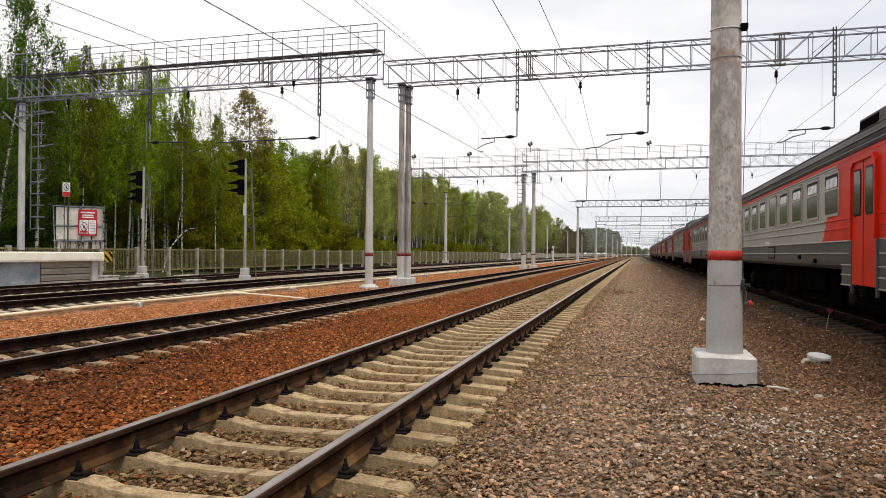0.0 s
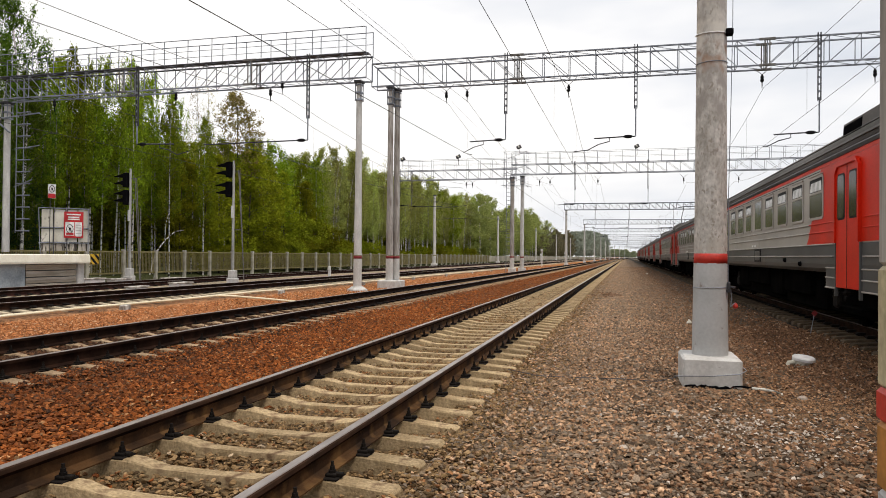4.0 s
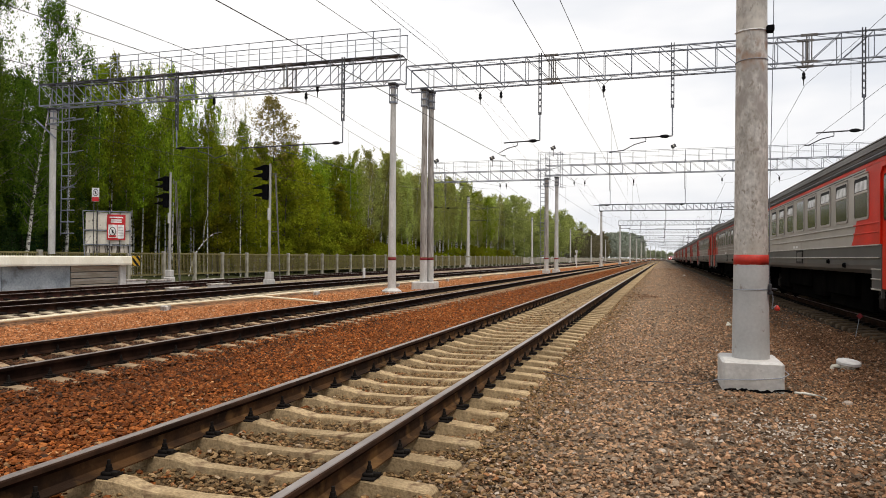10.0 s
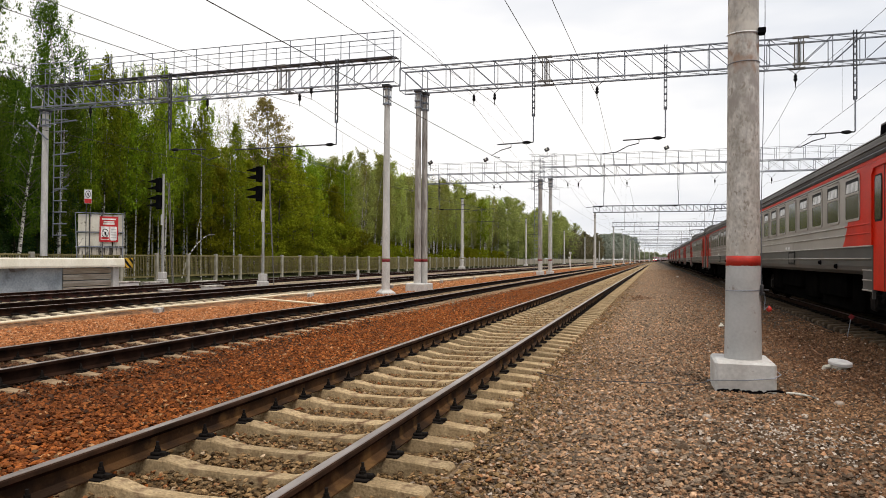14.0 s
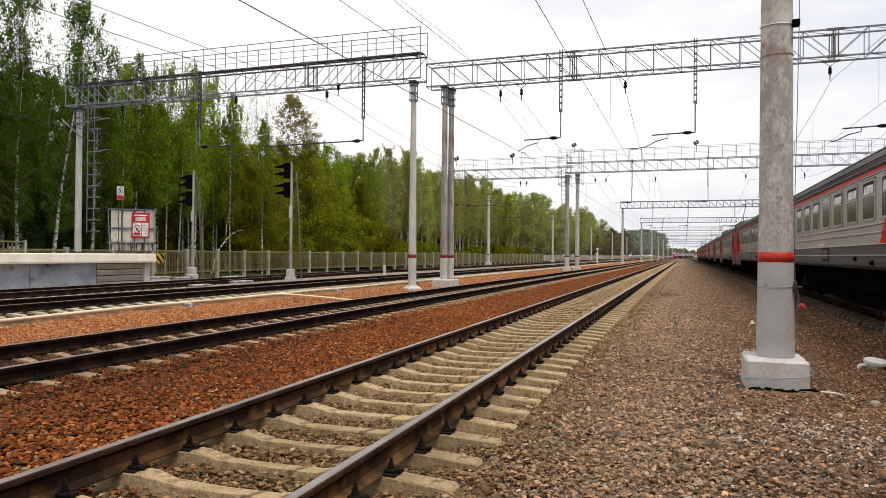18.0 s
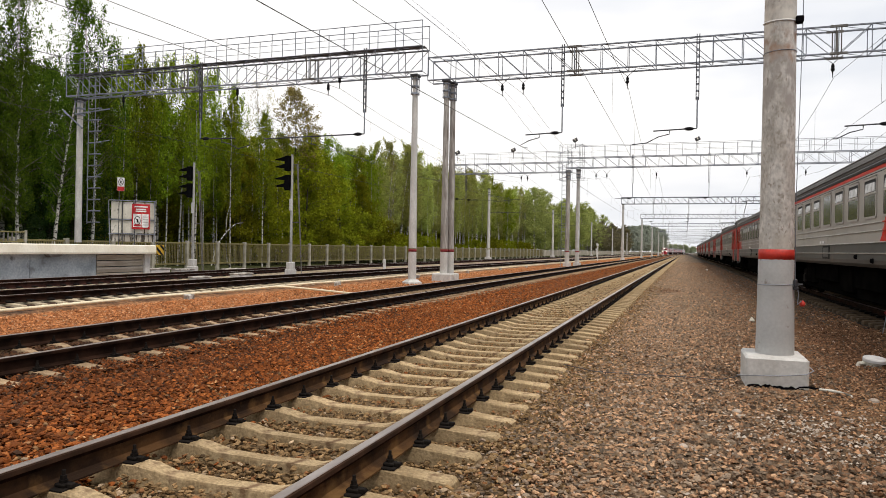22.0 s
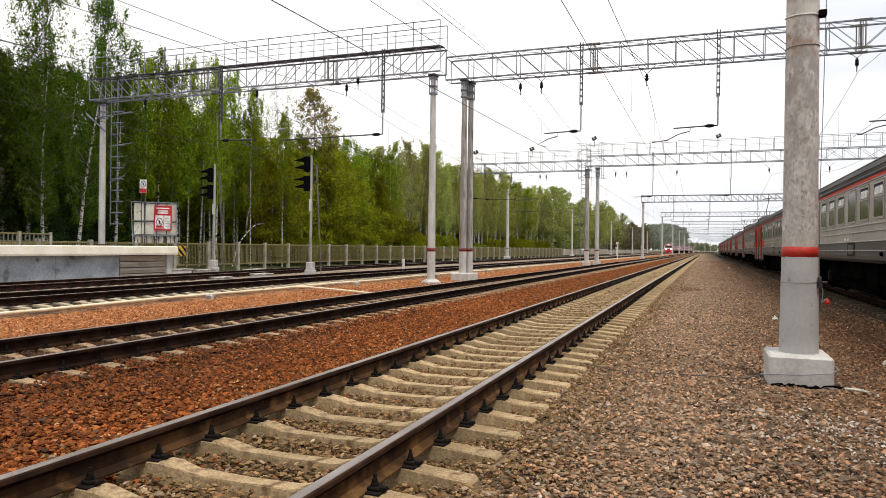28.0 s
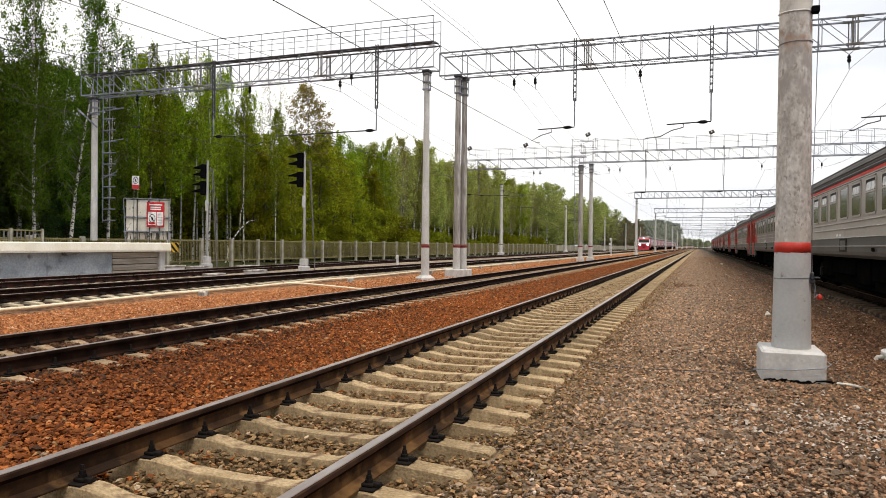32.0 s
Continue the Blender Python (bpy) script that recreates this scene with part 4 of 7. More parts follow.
# ---- catenary pole beside the path ----
def near_pole():
    th = thing("catenary_pole", "tall weathered concrete pole, grey-painted foot with red band, on concrete block", "pole", at=(2.95, 4.93, 0))
    part("shaft", smooth(Shape().lathe([(0.190, 1.55), (0.186, 2.2), (0.180, 3.28), (0.174, 4.4), (0.166, 6.0), (0.155, 8.6), (0.15, 9.6)], 40)), CONCRETE_NEAR, th, "bare mottled concrete shaft with brown stains")
    part("painted_shaft", smooth(Shape().lathe([(0.212, 0.3), (0.206, 0.7), (0.198, 1.2), (0.195, 1.465)], 40)), PAINT_GREY, th, "glossy light grey painted foot")
    ring = Shape().lathe([(0.190, 1.45), (0.1955, 1.452), (0.194, 1.57), (0.188, 1.572)], 40)
    ring.v = [(x, y, z + (0.002 * math.sin(7 * math.atan2(y, x)) + 0.002 * math.sin(17 * math.atan2(y, x)) if z < 1.5 else 0)) for x, y, z in ring.v]
    part("red_band", smooth(ring), PAINT_RED, th, "red painted warning band")
    part("footing", Shape().box(-0.345, 0.315, -0.40, 0.36, -0.12, 0.335, 0.025), PAINT_BLOCK, th, "square grey-painted concrete footing")
    tar = Shape()
    tr_ = random.Random(5)
    edge = [(-0.33 + 0.024 * k, 0.004 + 0.017 * math.sin(math.pi * min(k, 24) / 24) ** 0.7 + tr_.uniform(-0.014, 0.012)) for k in range(27)]
    for (xa, za), (xb, zb_) in zip(edge, edge[1:]):
        tar.add([(xa, -0.404, -0.03), (xb, -0.404, -0.03), (xb, -0.404, zb_), (xa, -0.404, za), (xa, -0.425, -0.03), (xb, -0.425, -0.03), (xb, -0.41, zb_ - 0.006), (xa, -0.41, za - 0.006)], [(4, 5, 6, 7), (7, 6, 2, 3)])
    tar.path([(0.2, -0.42, 0.02), (0.3, -0.425, 0.03), (0.38, -0.43, 0.02), (0.44, -0.43, 0.0)], [0.01, 0.012, 0.015, 0.009], 7)
    part("tar_edge", tar, BLACK, th, "black tar along the foot")
    for z, r0 in ((1.155, 0.2015), (3.9, 0.182)):
        part("wire_tie", smooth(Shape().path([(r0 * math.cos(a), r0 * math.sin(a), z + 0.007 * math.sin(a * 1.0 + 2)) for a in [k * 2 * math.pi / 28 for k in range(29)]], 0.0045)), STEEL, th)
    part("footing_wire", Shape().path([(-0.44, -0.43, 0.115), (0.0, -0.42, 0.135), (0.28, -0.42, 0.17), (0.36, -0.38, 0.21), (0.37, 0.1, 0.2)], 0.006), STEEL, th, "thin wire strung round the footing")
    br = part("bracket", Shape().box(0.15, 0.235, -0.14, -0.03, 4.225, 4.3, 0.008), BLACK, th, "small black bracket box")
    part("strap", Shape().path([(0.183 * math.cos(a), 0.183 * math.sin(a), 4.262 + 0.012 * math.sin(a)) for a in [math.pi + k * math.pi / 12 for k in range(13)]], 0.009), SIGN_WHITE, br, "white strap")
    part("down_cable", Shape().path([(0.235, -0.05, 9.4), (0.235, -0.06, 4.4), (0.218, -0.04, 3.2), (0.2, -0.02, 2.2), (0.203, -0.01, 1.5), (0.208, -0.02, 1.2)], 0.0045, 6), STEEL, th, "steel earthing cable")
    cl = part("cable_clamp", Shape().box(0.17, 0.23, -0.12, -0.06, 1.10, 1.14, 0.008).box(0.18, 0.215, -0.13, -0.08, 1.14, 1.23, 0.008).tube((0.22, -0.09, 1.165), (0.275, -0.09, 1.165), 0.011), STEEL_DARK, th, "bolted earthing clamp")
    part("hanging_lead", Shape().path([(0.22, -0.09, 1.13), (0.235, -0.08, 1.05), (0.225, -0.07, 0.93), (0.27, -0.05, 0.97)], 0.006), STEEL, cl)
    part("cable_collar", smooth(Shape().lathe([(0.012, 0.905), (0.03, 0.918), (0.032, 0.94), (0.022, 0.958), (0.01, 0.975)], 14, (0.285, -0.03))), PAINT_RED, th, "red plastic plug hanging on a lead")
    return th


near_pole()
s = Shape().path([(3.35, 4.42, 0.03), (3.45, 4.28, 0.05), (3.56, 4.24, 0.035), (3.62, 4.16, 0.02)], 0.014, 7)
single("cable_end", smooth(s), BOARD_WHITE, "dirty white cable end lying beside the footing", "cable")
lt = Shape().lathe([(0.03, -0.01), (0.1, 0.02), (0.12, 0.07), (0.07, 0.13), (0.03, 0.2), (0.01, 0.22)], 9)
lt.v = [(a * 0.55, b * 0.55, c * 0.5) for a, b, c in lt.v]
lt.v = [(a + 0.012 * math.sin(31 * c + 9 * b), b * 0.7 + 0.012 * math.sin(27 * a), c) for a, b, c in lt.v]
single("loose_wire", Shape().path([(0.5, 4.6, 0.08), (0.9, 4.42, 0.05), (1.4, 4.46, 0.045), (1.9, 4.5, 0.05), (2.3, 4.44, 0.05), (2.52, 4.5, 0.1)], 0.005, 5), STEEL_DARK, "thin dark wire lying across the gravel", "wire")
single("crumpled_bag", lt, BOARD_WHITE, "small crumpled white bag lying on the gravel", "litter", at=(3.36, 12.4, 0.02))
cap = thing("manhole_cap", "low white round duct cap standing in gravel", "duct cap", at=(4.36, 6.62, 0))
part("collar", Shape().lathe([(0.115, -0.05), (0.115, 0.07), (0.125, 0.08)], 26), BOARD_WHITE, cap)
part("lid", Shape().lathe([(0.14, 0.095), (0.15, 0.1), (0.15, 0.135), (0.135, 0.15), (0.02, 0.16)], 26), SIGN_WHITE, cap, "flat white lid sitting askew", at=pose(0.015, 0, -0.012, 7, 5, 0))
part("spout", Shape().path([(-0.1, -0.05, 0.06), (-0.18, -0.08, 0.055), (-0.215, -0.085, -0.02)], 0.03, 8), BOARD_WHITE, cap)

mk = thing("ground_marker", "small red square marker on a thin rod", "marker", at=(5.55, 11.2, 0))
part("rod", Shape().tube((0, 0, -0.1), (0.1, 0.05, 0.42), 0.008), STEEL, mk)
# the dull red puts the parked train's shade into the plate's colour
part("plate", Shape().add([(0.1 + a, 0.03 + c, 0.42 + b) for c in (0, 0.015) for a, b in ((0, -0.065), (0.06, 0), (0, 0.065), (-0.06, 0))], [(0, 1, 2, 3), (7, 6, 5, 4), (0, 4, 5, 1), (1, 5, 6, 2), (2, 6, 7, 3), (3, 7, 4, 0)]), PAINT_DULLRED, mk, "red diamond plate")


def post_near():
    """A slim painted post standing close on the path."""
    th = thing("marker_post", "slim painted post with red and orange bands", "post", at=(2.728, -1.9, 0))
    part("lower_shaft", Shape().box(-0.085, 0.085, -0.085, 0.085, -0.2, 0.84, 0.012), PAINT_GREY, th)
    part("orange_band", Shape().box(-0.087, 0.087, -0.087, 0.087, 0.84, 1.04, 0.012), surf("orange_paint", (0.5, 0.22, 0.05), None, 5, 0.6), th, "faded orange band")
    part("red_band", Shape().box(-0.089, 0.089, -0.089, 0.089, 1.04, 1.14, 0.012), PAINT_RED, th, "red band")
    part("pale_shaft", Shape().box(-0.086, 0.086, -0.086, 0.086, 1.14, 1.50, 0.012), surf("pale_yellow_paint", (0.5, 0.43, 0.27), None, 5, 0.6), th, "pale yellowish shaft")
    part("upper_shaft", Shape().box(-0.084, 0.084, -0.084, 0.084, 1.50, 3.2, 0.012), CONCRETE_BROWN, th, "grey shaft")


post_near()


# ---- catenary portals ----
def conic(name, x, y, h, r0, r1, material, label, block, band=True, foot=0.0):
    th = thing(name, label, "pole", at=(x, y, foot), group="portal poles")
    part("shaft", smooth(Shape().lathe([(r0, 1.5), (r0 + (r1 - r0) * 0.4, h * 0.45), (r1, h)], 22)), material, th)
    part("painted_foot", smooth(Shape().lathe([(r0 + 0.015, -0.3), (r0 + 0.003, 1.36)], 22)), CONCRETE_PALE, th, "pale grey painted foot")
    if band:
        part("red_band", smooth(Shape().lathe([(r0, 1.35), (r0 + 0.008, 1.352), (r0 + 0.006, 1.47), (r0, 1.472)], 22)), PAINT_DULLRED, th, "faded red band")
    if block:
        part("footing", Shape().box(-block, block, -block * 0.8, block * 0.8, -0.3, 0.36, 0.04), CONCRETE_PALE, th, "square concrete footing")
    for z in (h - 0.4, h - 0.7):
        part("collar", smooth(Shape().lathe([(r1 + 0.005, z - 0.05), (r1 + 0.03, z - 0.04), (r1 + 0.03, z + 0.04), (r1 + 0.005, z + 0.05)], 18)), STEEL, th)
    if y < 64:
        q = r1 + 0.012
        for a, b in ((-q, -q), (q, -q), (-q, q), (q, q)):
            part("bracket_upright", Shape().bar((a, b, h - 0.74), (a, b, h + 0.12), 0.032), STEEL, th)
        for z in (h - 0.72, h - 0.4, h - 0.08):
            k = q * 1.4142
            part("bracket_ring", Shape().lathe([(k, z - 0.025), (k + 0.035, z - 0.025), (k + 0.035, z + 0.025), (k, z + 0.025)], 4), STEEL, th, at=Matrix.Rotation(radians(45), 4, "Z"))
    part("head", Shape().box(-r1 - 0.05, r1 + 0.05, -r1 - 0.1, r1 + 0.1, h, h + 0.1, 0.01), STEEL_DARK, th, "steel cap carrying the beam")
    return th


def beam(name, label, x0, x1, y, zb, zt, panels, depth=0.75, singles=True, rail=0.0, r=0.045, turn=20, splices=()):
    """A lattice girder across the tracks, with or without a railed walkway on top."""
    th = thing(name, label, "lattice girder", group="catenary portals")
    for yy in (y, y + depth):
        for z in (zb, zt):
            part("chord", Shape().box(x0, x1, yy - r, yy + r, z - r, z + r * 1.0, 0.01), STEEL_DARK if rail and singles and z == zt else STEEL, th)
    w = (x1 - x0) / panels
    up = Shape().bar((0, 0, zb), (0, 0, zt), r * 0.95).mesh("vertical", STEEL)
    dg = Shape().bar((0, 0, zt), (w, 0, zb), r * 0.85).mesh("diagonal", STEEL)
    dr = Shape().bar((0, 0, zb), (w, 0, zt), r * 0.85).mesh("diagonal", STEEL)
    cr = Shape().bar((0, 0, 0), (w, depth, 0), r * 0.6).mesh("brace", STEEL)
    tie = Shape().bar((0, 0, 0), (0, depth, 0), r * 0.6).mesh("tie", STEEL)
    rest = [Shape(), Shape()]
    for k in range(panels + 1):
        x = x0 + w * k
        for yy in (y, y + depth):
            if singles:
                part("vertical", up, None, th, at=(x, yy, 0))
                if k < panels:
                    part("diagonal", dg if k < turn else dr, None, th, at=(x, yy, 0))
            else:
                rest[yy > y].bar((x, yy, zb), (x, yy, zt), r * 0.9)
                if k < panels:
                    rest[yy > y].bar((x, yy, zt), (x + w, yy, zb), r * 0.8)
        for z in (zb, zt):
            if singles:
                part("tie", tie, None, th, at=(x, y, z))
                if k < panels:
                    part("brace", cr, None, th, at=(x, y, z))
    for xs in splices:
        for yy in (y, y + depth):
            for dx in (-0.09, 0.09):
                part("splice_post", Shape().bar((xs + dx, yy - 0.01, zb), (xs + dx, yy - 0.01, zt), r * 1.25), STEEL_WORN, th, "doubled post at a girder joint")
            for z in (zb, zt):
                part("splice_plate", Shape().box(xs - 0.3, xs + 0.3, yy - r - 0.012, yy + r + 0.012, z - r - 0.012, z + r + 0.012, 0.004), STEEL_WORN, th, "dark bolted joint plate")
    for face in rest:
        if face.v:
            part("lattice", face, STEEL, th, "welded lattice bars")
    if rail:
        hr = 0.018
        for yy in (y - 0.05, y + depth + 0.05):
            for z in (zt + rail, zt + rail * 0.52):
                part("guard_rail", Shape().tube((x0, yy, z), (x1, yy, z), hr if z > zt + rail * 0.6 else hr * 0.6, n=6), STEEL, th, "thin guard rail")
            m = int((x1 - x0) / 1.15)
            st = Shape().tube((0, 0, zt), (0, 0, zt + rail), hr, n=6).mesh("stanchion", STEEL)
            for k in range(m + 1):
                part("stanchion", st, None, th, at=(x0 + (x1 - x0) * k / m, yy, 0))
        part("walkway", Shape().box(x0, x1, y + 0.2, y + depth - 0.2, zt + 0.04, zt + 0.06, 0.004), STEEL_DARK, th, "dark walkway planking")
    return th


def hanger(x, y, zt, zb, reach, arm_z, drop):
    """A drop post under a girder with its registration arm; reach < 0 points west."""
    th = thing("drop_post", "steel drop post with insulated registration arm under the girder", "drop post", group="drop posts")
    part("post", Shape().box(x - 0.07, x - 0.035, y - 0.1, y - 0.02, zt - 2.55, zt + 0.15, 0.004).box(x + 0.035, x + 0.07, y - 0.1, y - 0.02, zt - 2.55, zt + 0.15, 0.004), STEEL_DARK, th, "twin channel post")
    if y < 30:
        for k in range(9):
            part("batten", Shape().box(x - 0.04, x + 0.04, y - 0.09, y - 0.03, zt - 2.5 + 0.28 * k, zt - 2.42 + 0.28 * k, 0.0), STEEL, th)
    part("rod", Shape().tube((x, y - 0.06, zt - 2.5), (x, y - 0.06, zb), 0.03), STEEL, th)
    e = 1 if reach > 0 else -1
    part("insulator", smooth(Shape().path([(x, y - 0.06, arm_z + 0.02), (x + e * 0.12, y - 0.06, arm_z + 0.02), (x + e * 0.18, y - 0.06, arm_z + 0.02), (x + e * 0.3, y - 0.06, arm_z + 0.02), (x + e * 0.42, y - 0.06, arm_z + 0.02), (x + e * 0.5, y - 0.06, arm_z + 0.02)], [0.022, 0.026, 0.065, 0.078, 0.062, 0.026], 10)), SIGN_BLACK, th, "dark ribbed insulator")
    arm = part("arm", Shape().tube((x + e * 0.45, y - 0.06, arm_z + 0.02), (x + reach, y - 0.06, arm_z - 0.02), 0.028), STEEL_DARK, th)
    if drop:
        xa = x + reach * 0.62
        part("steady_arm", Shape().path([(xa, y - 0.06, arm_z), (xa, y - 0.06, arm_z - 0.16), (xa + e * 0.45, y - 0.06, arm_z - 0.27), (xa + e * 0.9, y - 0.06, arm_z - 0.5), (x + drop, y - 0.06, 6.0)], 0.022), STEEL_DARK, arm)
    return th


def insulator(x, y, zt, z):
    th = thing("insulator_string", "dark suspension insulator hanging on two wires", "insulator", group="suspension insulators")
    part("yoke", Shape().tube((x - 0.35, y, zt), (x, y, z + 0.55), 0.012).tube((x + 0.35, y, zt), (x, y, z + 0.55), 0.012), STEEL_DARK, th)
    part("insulator_body", smooth(Shape().lathe([(0.014, z + 0.56), (0.05, z + 0.5), (0.075, z + 0.43), (0.045, z + 0.39), (0.078, z + 0.34), (0.068, z + 0.28), (0.022, z + 0.23), (0.014, z)], 12, (x, y))), SIGN_BLACK, th)


YL, YR = 22.5, 26.0
conic("portal_pole", -8.76, YL + 0.38, 8.66, 0.165, 0.11, CONCRETE_PALE, "round pale concrete portal pole with faded red band", 0.0)
part("footing", Shape().lathe([(0.46, -0.2), (0.44, 0.08), (0.3, 0.16), (0.26, 0.2)], 4), CONCRETE_PALE, bpy.data.objects["portal_pole"], "stepped concrete footing")
conic("portal_pole", -8.47, YR + 0.1, 9.17, 0.165, 0.115, CONCRETE_BROWN, "brown weathered concrete pole, one of a touching pair", 0.46)
conic("portal_pole", -8.29, YR + 0.5, 9.14, 0.165, 0.115, CONCRETE_BROWN, "brown weathered concrete pole beside its twin", 0.36)
conic("portal_pole", -26.85, YL + 0.38, 8.62, 0.165, 0.14, CONCRETE_PALE, "pale concrete portal pole behind the platform", 0.0, band=False)
beam("portal_girder", "grey steel lattice girder with railed walkway over two tracks", -27.35, -8.32, YL, 8.79, 9.83, 18, rail=1.05, r=0.03, turn=9, splices=(-13.63, -20.1))
beam("portal_girder", "grey steel lattice girder spanning the eastern tracks", -9.374, 26.594, YR, 9.29, 10.34, 32, r=0.032, turn=15, splices=(-2.63, 7.486, 17.6))
conic("portal_pole", 24.8, YR + 0.3, 9.15, 0.2, 0.16, CONCRETE_PALE, "concrete portal pole past the parked train", 0.4)

lad = thing("pole_ladder", "grey steel access ladder with safety hoops beside a pole", "ladder")
for dx in (0.0, 0.42):
    part("stringer", Shape().tube((-25.95 + dx * 1.0, YL + 0.05, 2.4), (-25.95 + dx, YL + 0.05, 9.7), 0.022), STEEL, lad)
rung = Shape().tube((-25.95, YL + 0.05, 0), (-25.15, YL + 0.05, 0), 0.032).mesh("rung", STEEL)
for k in range(13):
    part("rung", rung, None, lad, at=(0, 0, 2.5 + 0.56 * k))
part("strut", Shape().tube((-26.5, YL + 0.2, 7.2), (-27.7, YL + 0.2, 8.1), 0.04), STEEL, lad)
part("cross_arm", Shape().tube((-26.9, YL + 0.1, 7.9), (-24.7, YL + 0.1, 8.05), 0.035), STEEL, lad)
part("stay", Shape().tube((-26.2, YL + 0.2, 6.4), (-24.6, YL, 6.5), 0.025).tube((-26.2, YL + 0.2, 4.6), (-25.0, YL, 4.9), 0.025), STEEL, lad)

part("wire_clamp", Shape().tube((-13.37, YL - 0.06, 6.26), (-13.37, YL - 0.06, 5.9), 0.014), STEEL_DARK, hanger(-10.87, YL, 9.75, 6.28, -4.9, 6.27, 0))
hanger(-19.2, YL, 9.75, 6.38, 1.9, 6.35, 2.7)
hanger(-3.1, YR, 10.3, 6.65, -1.6, 6.6, -1.5)
hanger(2.4, YR, 10.3, 6.6, -1.7, 6.56, -2.55)
hanger(9.37, YR, 10.3, 6.52, -1.65, 6.48, -2.05)
for x in (-5.86, -4.9, -0.4, 7.33, 11.4, 14.5):
    insulator(x, YR + 0.2, 9.25, 8.4)
for x, z in ((-12.75, 8.05), (-12.2, 8.34), (-17.4, 8.1), (-23.75, 8.05)):
    insulator(x, YL + 0.2 if x > -20 else YL, 8.8, z)

# second row of portals and the rows behind it
conic("portal_pole", -8.22, 61.0, 8.9, 0.21, 0.17, CONCRETE_BROWN, "concrete portal pole carrying two girders", 0.35)
conic("portal_pole", -7.56, 63.0, 9.2, 0.2, 0.16, CONCRETE_PALE, "pale concrete portal pole", 0.35)
beam("portal_girder", "lattice girder with railed walkway over the western tracks", -19.6, -7.9, 60.6, 8.84, 9.76, 10, rail=1.0, r=0.032, singles=False)
beam("portal_girder", "lattice girder with railed walkway over the eastern tracks", -8.6, 27.4, 62.6, 9.43, 10.4, 30, rail=1.12, r=0.034, singles=False)
for x, y, z in ((-19.3, 60.6, 9.78), (-18.5, 62.0, 9.78)):
    hanger(x, y, z, 6.4, 3.2 if x > -19 else 0.9, 6.35, 0)
for x in (-2.5, 4.15, 10.6):
    hanger(x, 62.6, 10.4, 6.5, -1.6, 6.45, 0)
for x in (-5.9, -4.9, -0.4, 7.3, 12.0):
    insulator(x, 63.0, 9.2, 8.3)
for x in (-12.7, -12.1):
    insulator(x, 61.0, 8.75, 8.0)
for x, y, zt in ((-7.7, 61.6, 11.7), (-13.4, 60.6, 10.8), (-19.0, 60.6, 10.7), (3.15, 62.6, 11.6)):
    fl = thing("floodlight", "small dark floodlight on the walkway rail", "floodlight", group="floodlights", at=(x, y, zt))
    part("stem", Shape().tube((0, 0, -0.6), (0, 0, 0.2), 0.025), STEEL_DARK, fl)
    part("lamp_head", Shape().slab_x([(-0.13, 0.1), (0.1, 0.02), (0.18, 0.22), (-0.05, 0.34)], -0.22, 0.22), STEEL_DARK, fl, "tilted lamp head", at=pose(0.05, 0, 0.05, 0, -26, 0))
    part("lamp_glass", Shape().slab_x([(-0.15, 0.12), (-0.13, 0.1), (-0.055, 0.32), (-0.07, 0.33)], -0.04, 0.05), BOARD_WHITE, fl, "pale lamp glass", at=pose(0.05, 0, 0.05, 0, -26, 0))
tw = thing("pole_bracket", "steel bracket frame round the tops of two portal poles", "bracket frame")
for a, b in ((-9.05, 61.0), (-6.95, 61.0), (-9.05, 62.4), (-6.95, 62.4), (-8.0, 61.0)):
    part("upright", Shape().bar((a, b, 8.1), (a, b, 11.5), 0.03), STEEL, tw)
for z in (8.2, 9.3, 9.9, 10.6, 11.4):
    for b in (61.0, 62.4):
        part("cross_bar", Shape().bar((-9.35, b, z), (-6.65, b, z), 0.024), STEEL, tw)
    for a in (-9.05, -6.95):
        part("side_bar", Shape().bar((a, 61.0, z), (a, 62.4, z), 0.03), STEEL, tw)
for z in (8.2, 9.3, 10.6):
    part("diagonal", Shape().bar((-9.05, 61.0, z), (-6.95, 61.0, z + 0.8), 0.03), STEEL, tw)
lad2 = thing("pole_ladder", "steel access ladder standing against a portal pole", "ladder")
for dx in (0.0, 0.4):
    part("stringer", Shape().tube((-8.78 + dx, 60.9, -0.1), (-8.78 + dx, 60.9, 9.6), 0.025), STEEL, lad2)
for k in range(20):
    part("rung", Shape().tube((-8.78, 60.9, 1.7 + 0.39 * k), (-8.4, 60.9, 1.7 + 0.39 * k), 0.02), STEEL, lad2)

for y in (115.0, 168.0, 222.0, 278.0, 335.0, 395.0, 455.0, 520.0, 590.0, 660.0):
    b = bend(y)
    conic("portal_pole", -7.9 + b, y, 9.3, 0.22, 0.17, CONCRETE_PALE, "distant pale concrete portal pole", 0.35, band=False)
    beam("portal_girder", "distant lattice girder across the tracks", -8.25 + b, 28.0 + b, y, 9.43, 10.5, 34, singles=False, r=0.055)
    for x in (-3.1, 2.4, 9.4):
        hanger(x + b, y, 10.4, 6.5, -1.6, 6.45, 0)

# cantilever poles along the outer track
for y, x in ((84.5, -22.6), (131.5, -22.6), (190.0, -22.5), (245.0, -22.2), (300.0, -21.5)):
    b = bend(y)
    th = conic("catenary_pole", x + b, y, 9.3, 0.21, 0.16, CONCRETE_PALE, "concrete cantilever pole beside the outer track", 0.4, band=False, foot=0.1)
    part("cantilever", Shape().tube((0, 0, 7.6), (4.4, 0, 8.0), 0.03).tube((0, 0, 6.2), (4.4, 0, 6.3), 0.03).tube((0.1, 0, 8.6), (3.2, 0, 7.9), 0.018), STEEL_DARK, th, "steel cantilever arm")


